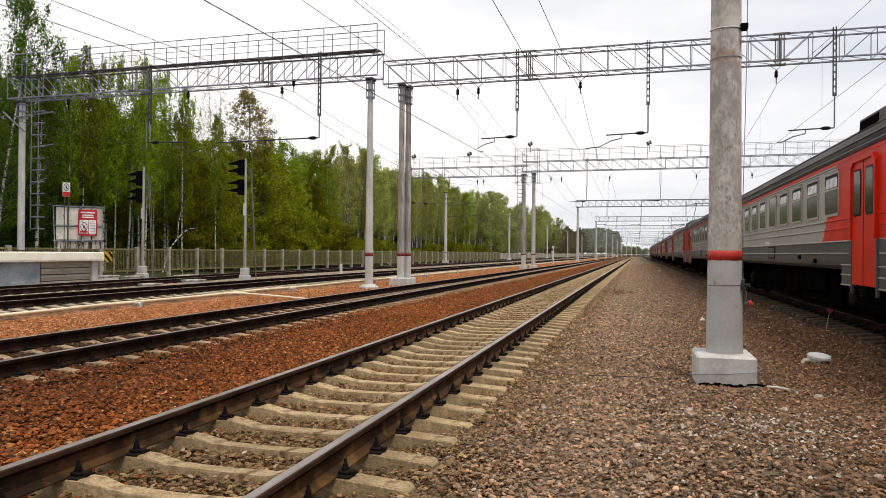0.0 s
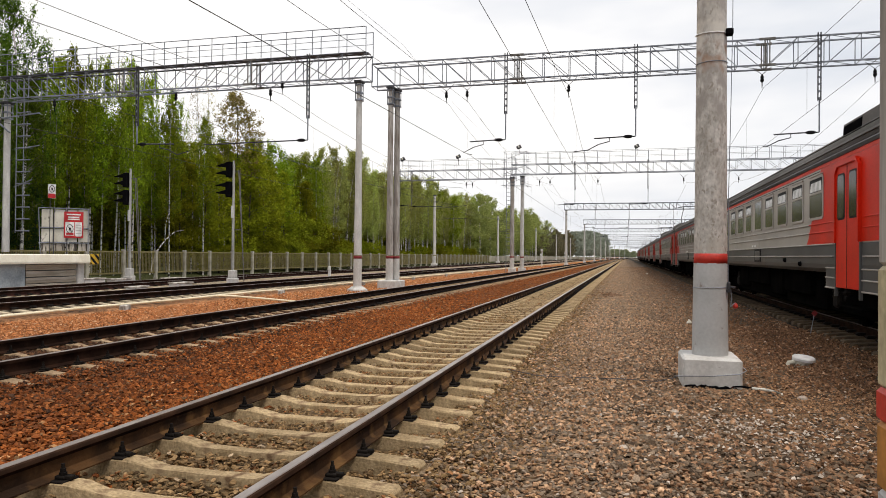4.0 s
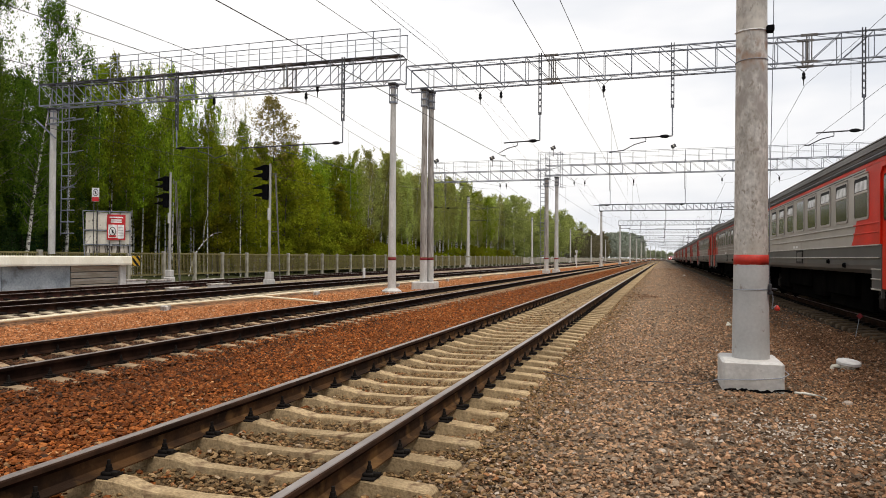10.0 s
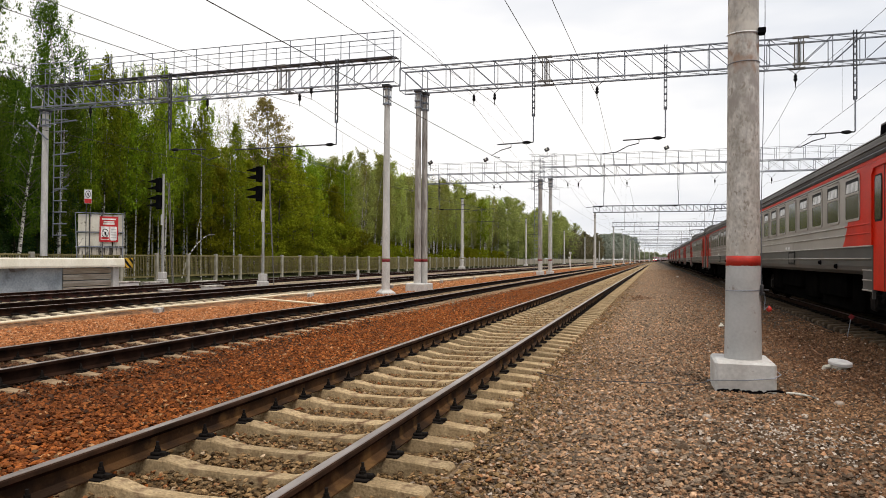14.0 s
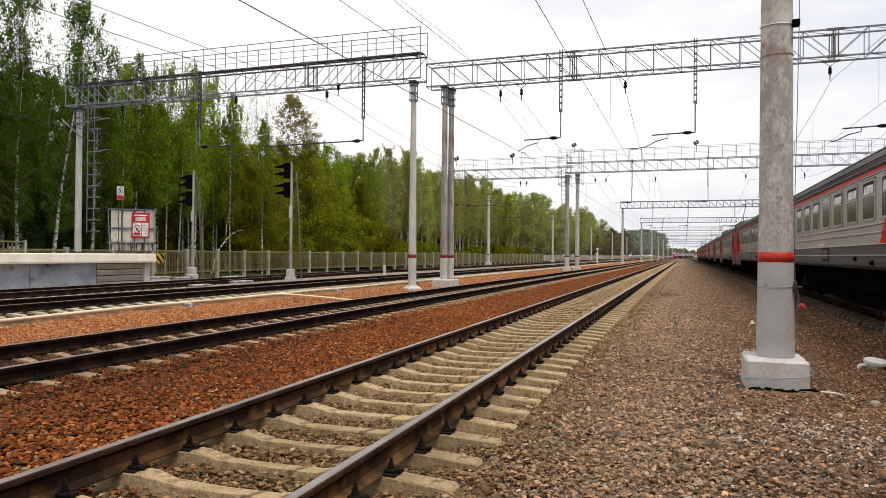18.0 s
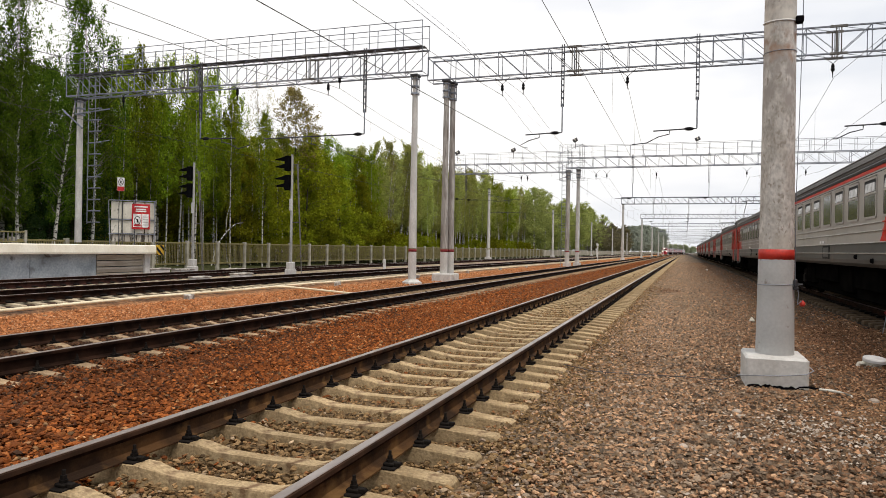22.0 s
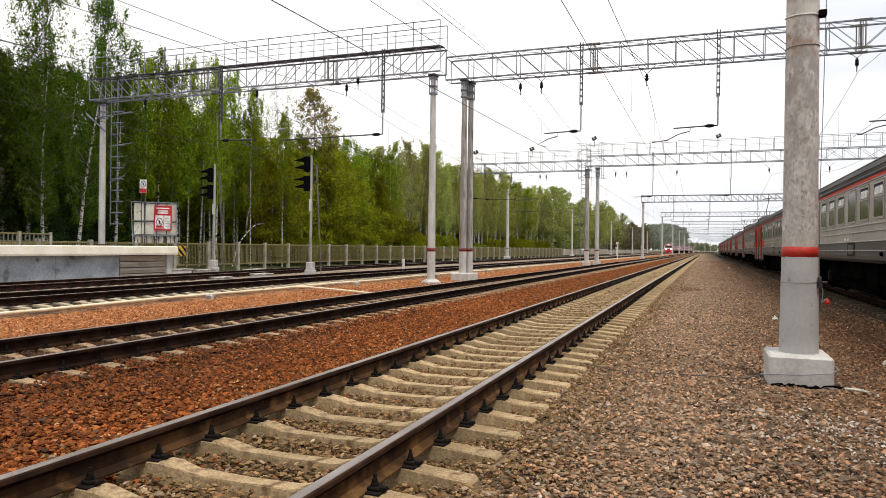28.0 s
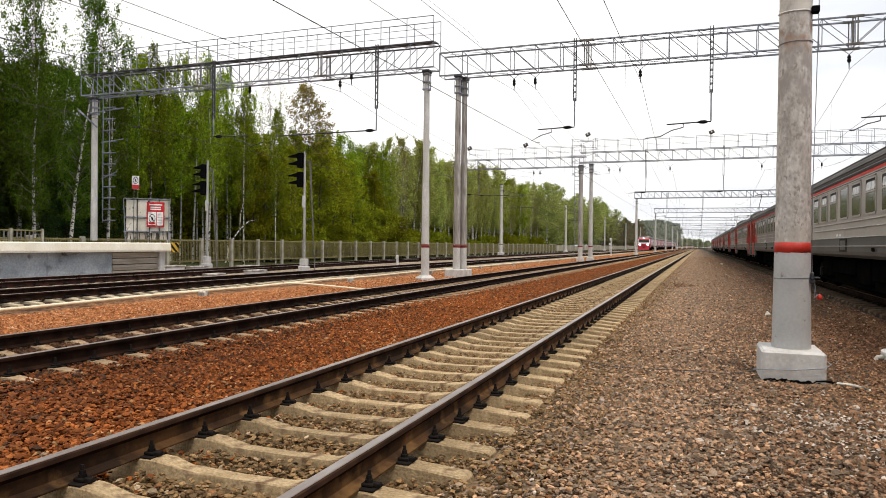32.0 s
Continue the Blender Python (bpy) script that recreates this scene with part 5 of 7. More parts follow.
# ---- wires ----
def wire(label, pts, sag, r=0.011, droppers=None, group="overhead wires"):
    """A wire through its supports, sagging between them; droppers: the wire below that it carries."""
    s = Shape()
    line = []
    for k in range(len(pts) - 1):
        a, b = Vector(pts[k]), Vector(pts[k + 1])
        for i in range(9):
            u = i / 9
            q = a.lerp(b, u)
            q.z -= sag * 4 * u * (1 - u)
            line.append(q)
    line.append(Vector(pts[-1]))
    th = thing("overhead_wire", label, "wire", group=group)
    part("wire", s.path(line, r, 4), WIRE, th)
    if droppers:
        d = Shape().tube((0, 0, 0), (0, 0, 1), 0.005, n=3).mesh("dropper", WIRE)
        for k, q in enumerate(line[:46]):
            if k % 9 and k % 2 == 0 and q.z > droppers + 0.3:
                part("dropper", d, None, th, at=Matrix.Translation((q.x, q.y, droppers)) @ Matrix.Diagonal((1, 1, q.z - droppers, 1)))
    return th


RIGHT = [-36.0, YR + 0.2, 63.0, 115.0, 168.0, 222.0, 278.0, 335.0, 395.0, 455.0]
LEFT = [-40.0, YL + 0.2, 61.0, 115.0, 168.0, 222.0, 278.0, 335.0, 395.0]
for x, zig in ((-0.45, 0.32), (-4.85, 0.25), (7.1, 0.2)):
    near = [(-5.6, -60.0, 6.0), (-6.2, -12.0, 6.0), (-4.65, YR, 5.95)] if x < -1 else [(7.5, -36.0, 6.0), (7.32, YR - 0.06, 5.99)] if x > 5 else [(x - zig, -36.0, 6.0), (x, YR, 6.0)]
    wire("contact wire over a track, slightly zigzag", near + [(x + (zig if k % 2 else -zig) + bend(y), y, 6.0) for k, y in enumerate(RIGHT[2:])], 0.04, 0.011 if x < -1 else 0.0075)
    wire("catenary wire with thin droppers over a track", [((-0.4 if x > -1 and x < 1 else -5.86 if x < -1 else 7.33) + bend(y), y, 8.42) for y in RIGHT], 1.2, 0.009, 6.02)
for x in (-13.4, -18.6):
    wire("contact wire over the western main line", [(x + bend(y), y, 5.95) for y in LEFT], 0.05, 0.0085)
    wire("catenary wire with thin droppers over the main line", [((-12.69 if x > -15 else -17.29) + bend(y) if k == 1 else x + bend(y), y, 8.07) for k, y in enumerate(LEFT)], 1.0, 0.0105, 5.9)
for x, z, yy in ((-4.9, 8.42, RIGHT), (11.4, 8.42, RIGHT), (-12.15, 8.3, LEFT)):
    wire("feeder wire hanging between the girders", [(x + bend(y), y, z) for y in yy], 0.9, 0.009)
for x, z in ((-8.0, 11.2), (-27.0, 10.6), (-22.6, 9.4)):
    wire("earthing wire along the pole tops", [(x + bend(y), y, z) for y in (LEFT if x < -20 else RIGHT)], 0.8, 0.007)


# ---- pipe along the main line ----
pipe = thing("trackside_pipe", "cream painted pipe on low concrete supports beside the main line", "pipe")
part("pipe_run", smooth(Shape().path([(-10.75 + 0.05 * math.sin(y * 0.35) + bend(y), y, 0.155 + 0.012 * math.sin(y * 0.8)) for y in range(-8, 130, 2)], 0.036, 8)), WHITE_PIPE, pipe)
part("branch", smooth(Shape().path([(-10.8, 15.6, 0.155), (-10.3, 15.75, 0.155), (-9.0, 15.45, 0.12), (-7.3, 15.05, 0.06)], 0.032, 8)), WHITE_PIPE, pipe, "branch pipe crossing towards the next track")
for y in (2.6, 11.2, 19.7, 28.2, 36.8, 45.0, 54.0, 63.0):
    part("support", Shape().box(-10.66, -10.48, y - 0.14, y + 0.14, -0.1, 0.17, 0.03), CONCRETE, pipe, "grey concrete support block")


# ---- platform ----
def platform():
    th = thing("platform", "low concrete passenger platform with whitewashed edge", "platform", kind="structure")
    x = -20.0
    part("deck", Shape().box(-27.2, x - 0.06, -14, 20.5, 1.12, 1.40, 0.02), CONCRETE, th, "concrete deck")
    for k in range(6):
        y1 = 20.62 - 5.9 * k
        part("edge_slab", Shape().prism([(x - 0.5, 1.06), (x, 1.05), (x + 0.02, 1.12), (x - 0.01, 1.40), (x - 0.06, 1.43), (x - 0.5, 1.43)], y1 - 5.897, y1), PLAT_EDGE, th, "whitewashed edge slab")
    for k in range(7):
        y1 = 17.62 - 3.0 * k
        part("wall_panel", Shape().box(x - 0.42, x - 0.30, y1 - 2.98, y1, -0.2, 1.05, 0.012), PLAT_WALL, th, "grey concrete wall panel")
    part("bracket", Shape().slab_x([(15.2, 1.05), (15.85, 1.05), (15.75, 0.97), (15.3, 0.93)], x - 0.42, x - 0.06), STEEL_WORN, th, "cantilever bracket under the slab")
    for k in range(4):
        part("board", Shape().box(x - 0.36, x - 0.31, 17.66, 20.2, 0.03 + 0.255 * k, 0.255 + 0.255 * k, 0.012), PLANK, th)
    part("end_post", Shape().box(x - 0.42, x - 0.22, 20.2, 20.55, -0.2, 1.06, 0.015), CONCRETE_PALE, th)
    part("end_wall", Shape().box(-27.2, x - 0.45, 20.3, 20.5, -0.2, 1.1, 0.01), PLAT_WALL, th)
    hz = part("hazard_plate", Shape().box(x - 0.04, x, 20.64, 21.12, 1.0, 1.44, 0.004).box(x - 0.5, x - 0.04, 20.7, 20.74, 1.1, 1.4, 0.004), YELLOW, th, "yellow and black hatched end plate")
    for ring in ([(20.82, 1.435), (20.98, 1.435), (21.115, 1.31), (21.115, 1.165)], [(20.645, 1.40), (20.645, 1.26), (20.92, 1.005), (21.08, 1.005)], [(20.645, 1.115), (20.645, 1.005), (20.76, 1.005)]):
        part("stripe", Shape().slab_x(ring, x + 0.001, x + 0.006), SIGN_BLACK, hz)
    return th


platform()


def no_entry(th, x, y0, y1, zc, r, n=28):
    """A plain ban sign: a ring with a slanting bar over a dark mark, facing the tracks (east)."""
    yc = (y0 + y1) / 2
    ring = Shape()
    pts = [(math.cos(2 * math.pi * k / n), math.sin(2 * math.pi * k / n)) for k in range(n)]
    for k in range(n):
        (a, b), (c, d) = pts[k], pts[(k + 1) % n]
        ring.add([(x, yc + a * r, zc + b * r), (x, yc + c * r, zc + d * r), (x, yc + c * r * 0.84, zc + d * r * 0.84), (x, yc + a * r * 0.84, zc + b * r * 0.84)], [(0, 1, 2, 3)])
    part("ban_ring", ring, SIGN_BLACK, th, "round ban symbol")
    part("ban_bar", Shape().slab_x([(yc - r * 0.66, zc + r * 0.55), (yc - r * 0.55, zc + r * 0.66), (yc + r * 0.66, zc - r * 0.55), (yc + r * 0.55, zc - r * 0.66)], x, x + 0.004), SIGN_BLACK, th)
    part("mark", Shape().slab_x([(yc - 0.08 * r, zc + r * 0.5), (yc + 0.3 * r, zc + r * 0.1), (yc + 0.1 * r, zc - r * 0.55), (yc - 0.25 * r, zc - 0.1 * r)], x, x + 0.003), SIGN_BLACK, th)


def info_board():
    x = -21.6
    th = thing("notice_board", "steel-framed notice panel with dirty white plates on the platform", "notice board", at=(0, 0, 0))
    ya, yb, z0, z1 = 19.6, 22.3, 1.43, 3.42
    for y, lean in ((ya, -0.12), (ya + 0.72, 0), (ya + 1.45, 0), (yb - 0.05, 0.1)):
        part("post", Shape().bar((x, y, z0), (x, y + (lean if lean < 0 else -lean * 0.2), z1), 0.05), STEEL_DARK if lean == 0 else STEEL, th)
    for z in (z1, z1 - 0.85, z1 - 1.5):
        part("cross_rail", Shape().bar((x, ya - 0.1, z), (x, yb, z), 0.042), STEEL, th)
    for ky in range(4):
        for kz in range(3):
            y0 = ya + 0.02 + ky * (yb - ya) / 4
            za, zb_ = (z1 - 0.82, z1 - 0.06) if kz == 0 else (z1 - 1.46, z1 - 0.9) if kz == 1 else (z0 + 0.14, z1 - 1.54)
            part("plate", Shape().box(x - 0.06, x - 0.04, y0 + 0.03, y0 + (yb - ya) / 4 - 0.03, za, zb_, 0.004), BOARD_WHITE if kz < 2 else BOARD_STAINED, th)
    y0, y1, za, zc = ya + 1.27, yb - 0.34, 2.14, 3.28
    rs = part("warning_sign", Shape().box(x + 0.05, x + 0.08, y0, y1, za, zc, 0.006), SIGN_RED, th, "red warning sign with white panels")
    xs = x + 0.082
    part("white_field", Shape().box(xs, xs + 0.006, y0 + 0.08, y0 + 0.58, za + 0.1, zc - 0.45, 0), SIGN_WHITE, rs)
    part("print_field", Shape().box(xs, xs + 0.006, y0 + 0.62, y1 - 0.08, za + 0.1, zc - 0.45, 0), SIGN_WHITE, rs)
    no_entry(rs, xs + 0.009, y0 + 0.08, y0 + 0.58, 2.53, 0.2)
    for z, w in ((zc - 0.12, 0.8), (zc - 0.24, 0.62), (zc - 0.33, 0.66)):
        part("print_bar", Shape().box(xs, xs + 0.005, (y0 + y1) / 2 - w / 2, (y0 + y1) / 2 + w / 2, z - 0.03, z + 0.03), SIGN_WHITE, rs)
    part("print_bar", Shape().box(xs + 0.006, xs + 0.01, y0 + 0.12, y0 + 0.54, za + 0.13, za + 0.22), SIGN_RED, rs)
    for k in range(5):
        part("print_bar", Shape().box(xs + 0.006, xs + 0.01, y0 + 0.66, y1 - 0.12, 2.2 + 0.12 * k, 2.24 + 0.12 * k), surf("faint_print", (0.5, 0.48, 0.48), None, 3, 0.6), rs)
    sg = thing("sign_on_post", "small red and white ban sign on a thin dark post", "sign")
    part("post", Shape().tube((x + 0.2, ya + 0.5, 1.4), (x + 0.2, ya + 0.5, 4.4), 0.022), STEEL_DARK, sg)
    pl = part("plate", Shape().box(x + 0.24, x + 0.27, ya + 0.38, ya + 0.8, 3.82, 4.42, 0.005), SIGN_WHITE, sg)
    part("red_strip", Shape().box(x + 0.271, x + 0.277, ya + 0.39, ya + 0.79, 3.83, 4.02), SIGN_RED, pl)
    no_entry(pl, x + 0.275, ya + 0.38, ya + 0.8, 4.22, 0.155)
    # both stand turned towards the path between the tracks
    yc = (ya + yb) / 2
    for ob in (th, sg):
        ob.matrix_basis = Matrix.Translation((x, yc, 0)) @ Matrix.Rotation(radians(-46), 4, "Z") @ Matrix.Diagonal((1, 0.69, 1, 1)) @ Matrix.Translation((-x, -yc, 0)) @ ob.matrix_basis


info_board()
rl = thing("railing", "low grey steel railing at the back of the platform", "railing", at=(-26.9, 0, 1.40))
for k in range(9):
    part("post", Shape().box(-0.05, 0.05, 19.9 - 1.6 * k, 20.02 - 1.6 * k, 0, 0.62, 0.01), FENCE_POST, rl)
for z in (0.06, 0.5):
    part("rail", Shape().box(-0.03, 0.03, 7.1, 19.9, z, z + 0.06, 0.005), FENCE_BAR, rl)
for k in range(58):
    part("bar", Shape().box(-0.015, 0.015, 7.5 + 0.21 * k, 7.56 + 0.21 * k, 0.06, 0.52), STEEL_WORN, rl)


# ---- colour light signals ----
def signal(x, y, top, heads, label):
    th = thing("colour_light_signal", label, "railway signal", at=(x, y, 0.25), group="colour light signals")
    part("footing", Shape().box(-0.22, 0.22, -0.22, 0.22, -0.4, 0.10, 0.04).box(-0.18, 0.18, -0.15, 0.15, 0.1, 0.46, 0.03), CONCRETE_PALE, th, "pale concrete footing with relay box")
    part("mast", smooth(Shape().lathe([(0.07, 0.0), (0.062, top * 0.5), (0.055, top)], 14)), MAST_GREY, th, "grey painted steel mast")
    part("white_plate", Shape().box(-0.07, 0.07, -0.10, -0.085, top * 0.52, top * 0.62, 0.004), SIGN_WHITE, th, "white plate")
    for z0, n in heads:
        h = part("signal_head", Shape().box(-0.36, -0.08, -0.17, 0.17, z0, z0 + 0.36 * n + 0.02, 0.03), BLACK, th, "black lamp housing")
        for k in range(n):
            zz = z0 + 0.21 + 0.36 * k
            part("hood", Shape().add([(-0.22, -0.16, zz + 0.15), (-0.22, 0.0, zz + 0.19), (-0.22, 0.16, zz + 0.15), (-0.95, -0.10, zz - 0.02), (-0.95, 0.0, zz + 0.03), (-0.95, 0.10, zz - 0.02), (-0.36, -0.16, zz - 0.08), (-0.36, 0.16, zz - 0.08)], [(0, 3, 4, 1), (1, 4, 5, 2), (0, 6, 3), (2, 5, 7), (3, 6, 7, 5), (0, 1, 2, 7, 6)]), BLACK, h, "long sun hood")
            part("lens", smooth(Shape().path([(-0.365, 0, zz), (-0.39, 0, zz)], 0.09, 12)), GLASS, h)
        part("bracket", Shape().tube((-0.1, 0, z0 + 0.02), (0.0, 0, z0 - 0.05), 0.03), STEEL_DARK, th)
    ld = part("ladder", Shape().tube((0.62, 0.0, -0.2), (0.26, 0.0, top - 0.45), 0.022).tube((0.42, 0.34, -0.2), (0.20, 0.2, top - 0.45), 0.022), STEEL_WORN, th, "thin steel ladder")
    for k in range(14):
        u = k / 14
        part("rung", Shape().tube((0.62 - 0.36 * u, 0.0, -0.1 + (top - 0.35) * u), (0.42 - 0.22 * u, 0.34 - 0.14 * u, -0.1 + (top - 0.35) * u), 0.013), STEEL_WORN, ld)
    part("stay", Shape().tube((0, 0, top * 0.42), (0.42, 0.05, top * 0.42), 0.02).tube((0, 0, top - 0.5), (0.25, 0.05, top - 0.5), 0.02), STEEL_WORN, th)
    return th


signal(-22.45, 26.1, 5.55, ((3.72, 2), (4.6, 2)), "two-headed signal with long black hoods before the fence")
signal(-16.3, 25.7, 5.75, ((4.0, 2), (4.95, 2)), "two-headed signal with long black hoods between the main tracks")
for x, y, h in ((-16.3, 36.9, 0.75), (-10.2, 100.0, 2.6), (-15.0, 139.0, 2.0), (-11.0, 150.0, 2.4)):
    mp_ = thing("marker_post", "short white trackside marker post", "post", at=(x + bend(y), y, 0), group="white marker posts")
    part("stake", Shape().box(-0.07, 0.07, -0.07, 0.07, -0.2, h, 0.02), SIGN_WHITE, mp_)
    if h > 1:
        part("cap", Shape().box(-0.22, 0.14, -0.08, 0.08, h - 0.35, h, 0.03), SIGN_WHITE, mp_)
for x, y, a, b, c in ((-21.7, 22.6, 1.3, 0.5, 0.28), (-21.5, 24.2, 1.0, 0.6, 0.22), (-16.4, 21.8, 1.0, 0.5, 0.22), (-20.9, 27.5, 1.4, 0.5, 0.18), (-15.9, 18.4, 0.8, 0.4, 0.2)):
    bx_ = thing("cable_box", "low grey concrete cable duct beside the rails", "cable box", at=(x, y, 0.0), group="cable ducts")
    part("trough", Shape().box(-b / 2, b / 2, -a / 2, a / 2, -0.1, c, 0.03), CONCRETE_PALE, bx_)
    part("cover", Shape().box(-b / 2 - 0.03, b / 2 + 0.03, -a / 2 - 0.03, a / 2 + 0.03, c, c + 0.06, 0.015), CONCRETE, bx_)


# ---- fence ----
def fence():
    th = thing("boundary_fence", "long tan paling fence with pale concrete posts before the wood", "fence")
    x = -28.3
    post = Shape().box(-0.11, 0.11, -0.11, 0.11, -0.4, 1.66, 0.02).mesh("post", FENCE_POST)
    pale_ = Shape().box(-0.015, 0.015, -0.0165, 0.0165, 0.12, 1.52).mesh("slat", FENCE_BAR)
    n = 0
    y = 11.16
    pan = Shape()
    while y < 150:
        b = bend(y)
        part("post", post, None, th, at=(x + b, y, 0.05))
        part("rail", Shape().box(-0.035, 0.035, 0.1, 2.98, 1.47, 1.56, 0.008).box(-0.035, 0.035, 0.1, 2.98, 0.14, 0.24, 0.008), FENCE_BAR, th, at=(x + b, y, 0.05))
        if 6 <= n < 20:
            for k in range(20):
                part("slat", pale_, None, th, at=(x + 0.03 + b, y + 0.18 + 0.14 * k, 0.05))
        else:
            for k in range(20):
                pan.box(x + b + 0.015, x + b + 0.045, y + 0.155 + 0.14 * k, y + 0.21 + 0.14 * k, 0.17, 1.57)
        y += 3.08
        n += 1
    part("far_slats", pan, FENCE_BAR, th, "tan palings running into the distance")["kind"] = "stuff"
    return th


fence()
FENCE_FAR = surf("weathered_fence_panel", (0.4, 0.37, 0.29), (0.28, 0.26, 0.2), 0.6, 0.9, island=0.15)
fw = thing("concrete_fence", "low weathered panel fence running far along the line", "fence")
for k in range(55):
    y = 151 + 8 * k
    part("panel", Shape().box(-0.06, 0.06, 0, 7.9, 0, 1.3 + 0.05 * (k % 3), 0.01), FENCE_FAR, fw, at=(-28.2 + bend(y), y, 0.15))


# ---- electric train ----
def window_parts(th, x, y, w, z0, z1, side, grey, vent=True):
    """A coach window: pressed frame with a drip lip, dark lower pane, pale tilting vent above; side: -1 west, 1 east."""
    a, b = (x - 0.022, x) if side < 0 else (x, x + 0.022)
    fr = Shape()
    t = 0.045
    zm = z0 + (z1 - z0) * 0.62

    def rounded(g, c):
        hw, lo, hi = w / 2 + g, z0 - g, z1 + g
        return [(y + sy * (hw - c + c * math.cos(q)), (hi - c if sz > 0 else lo + c) + sz * c * math.sin(q)) for sy, sz, qs in ((1, 1, (0, 0.5, 1.05, 1.57)), (-1, 1, (1.57, 1.05, 0.5, 0)), (-1, -1, (0, 0.5, 1.05, 1.57)), (1, -1, (1.57, 1.05, 0.5, 0))) for q in qs]
    out_, in_ = rounded(t, 0.075), rounded(0.0, 0.04)
    k = len(out_)
    fr.add([(xx, *p) for ring in (out_, in_) for xx in (a, b) for p in ring], [(r0 + i, r0 + (i + 1) % k, r1 + (i + 1) % k, r1 + i) for r0, r1 in ((0, k), (k, 3 * k), (3 * k, 2 * k), (2 * k, 0)) for i in range(k)])
    if vent:
        fr.box(a - 0.006, b + 0.006, y - w / 2, y + w / 2, zm - 0.022, zm + 0.022, 0.006)
    fr.box(a - 0.012, b + 0.012, y - w / 2 - 0.02, y + w / 2 + 0.02, z1 + 0.05, z1 + 0.068, 0.004)
    wd = part("window", fr, grey, th, "grey pressed window frame")
    xm = x + side * 0.013
    part("pane", Shape().box(xm - 0.004, xm + 0.004, y - w / 2, y + w / 2, z0, zm - 0.02 if vent else z1), GLASS, wd, "dark window glass")
    if vent:
        e = w / 2 - 0.045
        xo = x + side * 0.016
        xb = x + side * 0.027
        part("vent_gap", Shape().box(xm - 0.004, xm + 0.002, y - w / 2, y + w / 2, zm + 0.02, z1), SIGN_BLACK, wd, "dark gap round the vent")
        part("vent_pane", Shape().add([(xb, y - e, zm + 0.035), (xb, y + e, zm + 0.035), (xo, y + e * 0.9, z1 - 0.045), (xo, y - e * 0.9, z1 - 0.045), (xb - side * 0.006, y - e, zm + 0.03), (xb - side * 0.006, y + e, zm + 0.03), (xo - side * 0.004, y + e * 0.9, z1 - 0.035), (xo - side * 0.004, y - e * 0.9, z1 - 0.035)], [(0, 1, 2, 3), (7, 6, 5, 4), (0, 4, 5, 1), (1, 5, 6, 2), (2, 6, 7, 3), (3, 7, 4, 0)]), GLASS_SKY, wd, "tilted vent pane, painted pale for the sky's reflection")


def bogie(th, y):
    bg_ = part("bogie", Shape().box(-1.25, 1.25, y - 1.7, y + 1.7, 0.62, 0.88, 0.05).box(-1.22, -1.02, y - 1.9, y + 1.9, 0.5, 0.75, 0.05).box(1.02, 1.22, y - 1.9, y + 1.9, 0.5, 0.75, 0.05), UNDER, th, "black bogie frame")
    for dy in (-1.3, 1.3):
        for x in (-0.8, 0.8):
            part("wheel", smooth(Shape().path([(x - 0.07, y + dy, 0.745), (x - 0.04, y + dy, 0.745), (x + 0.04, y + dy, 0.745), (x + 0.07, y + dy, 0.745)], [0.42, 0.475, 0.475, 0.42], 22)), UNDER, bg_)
        part("axle_box", Shape().box(-1.32, -1.1, y + dy - 0.17, y + dy + 0.17, 0.6, 0.9, 0.04), RUST_DARK, bg_)
        for k in (-0.35, 0.35):
            part("spring", Shape().lathe([(0.1, 0.75), (0.12, 0.8), (0.1, 0.85), (0.12, 0.9), (0.1, 0.95), (0.1, 1.05)], 10, (-1.16, y + dy + k)), RUST_DARK, bg_)


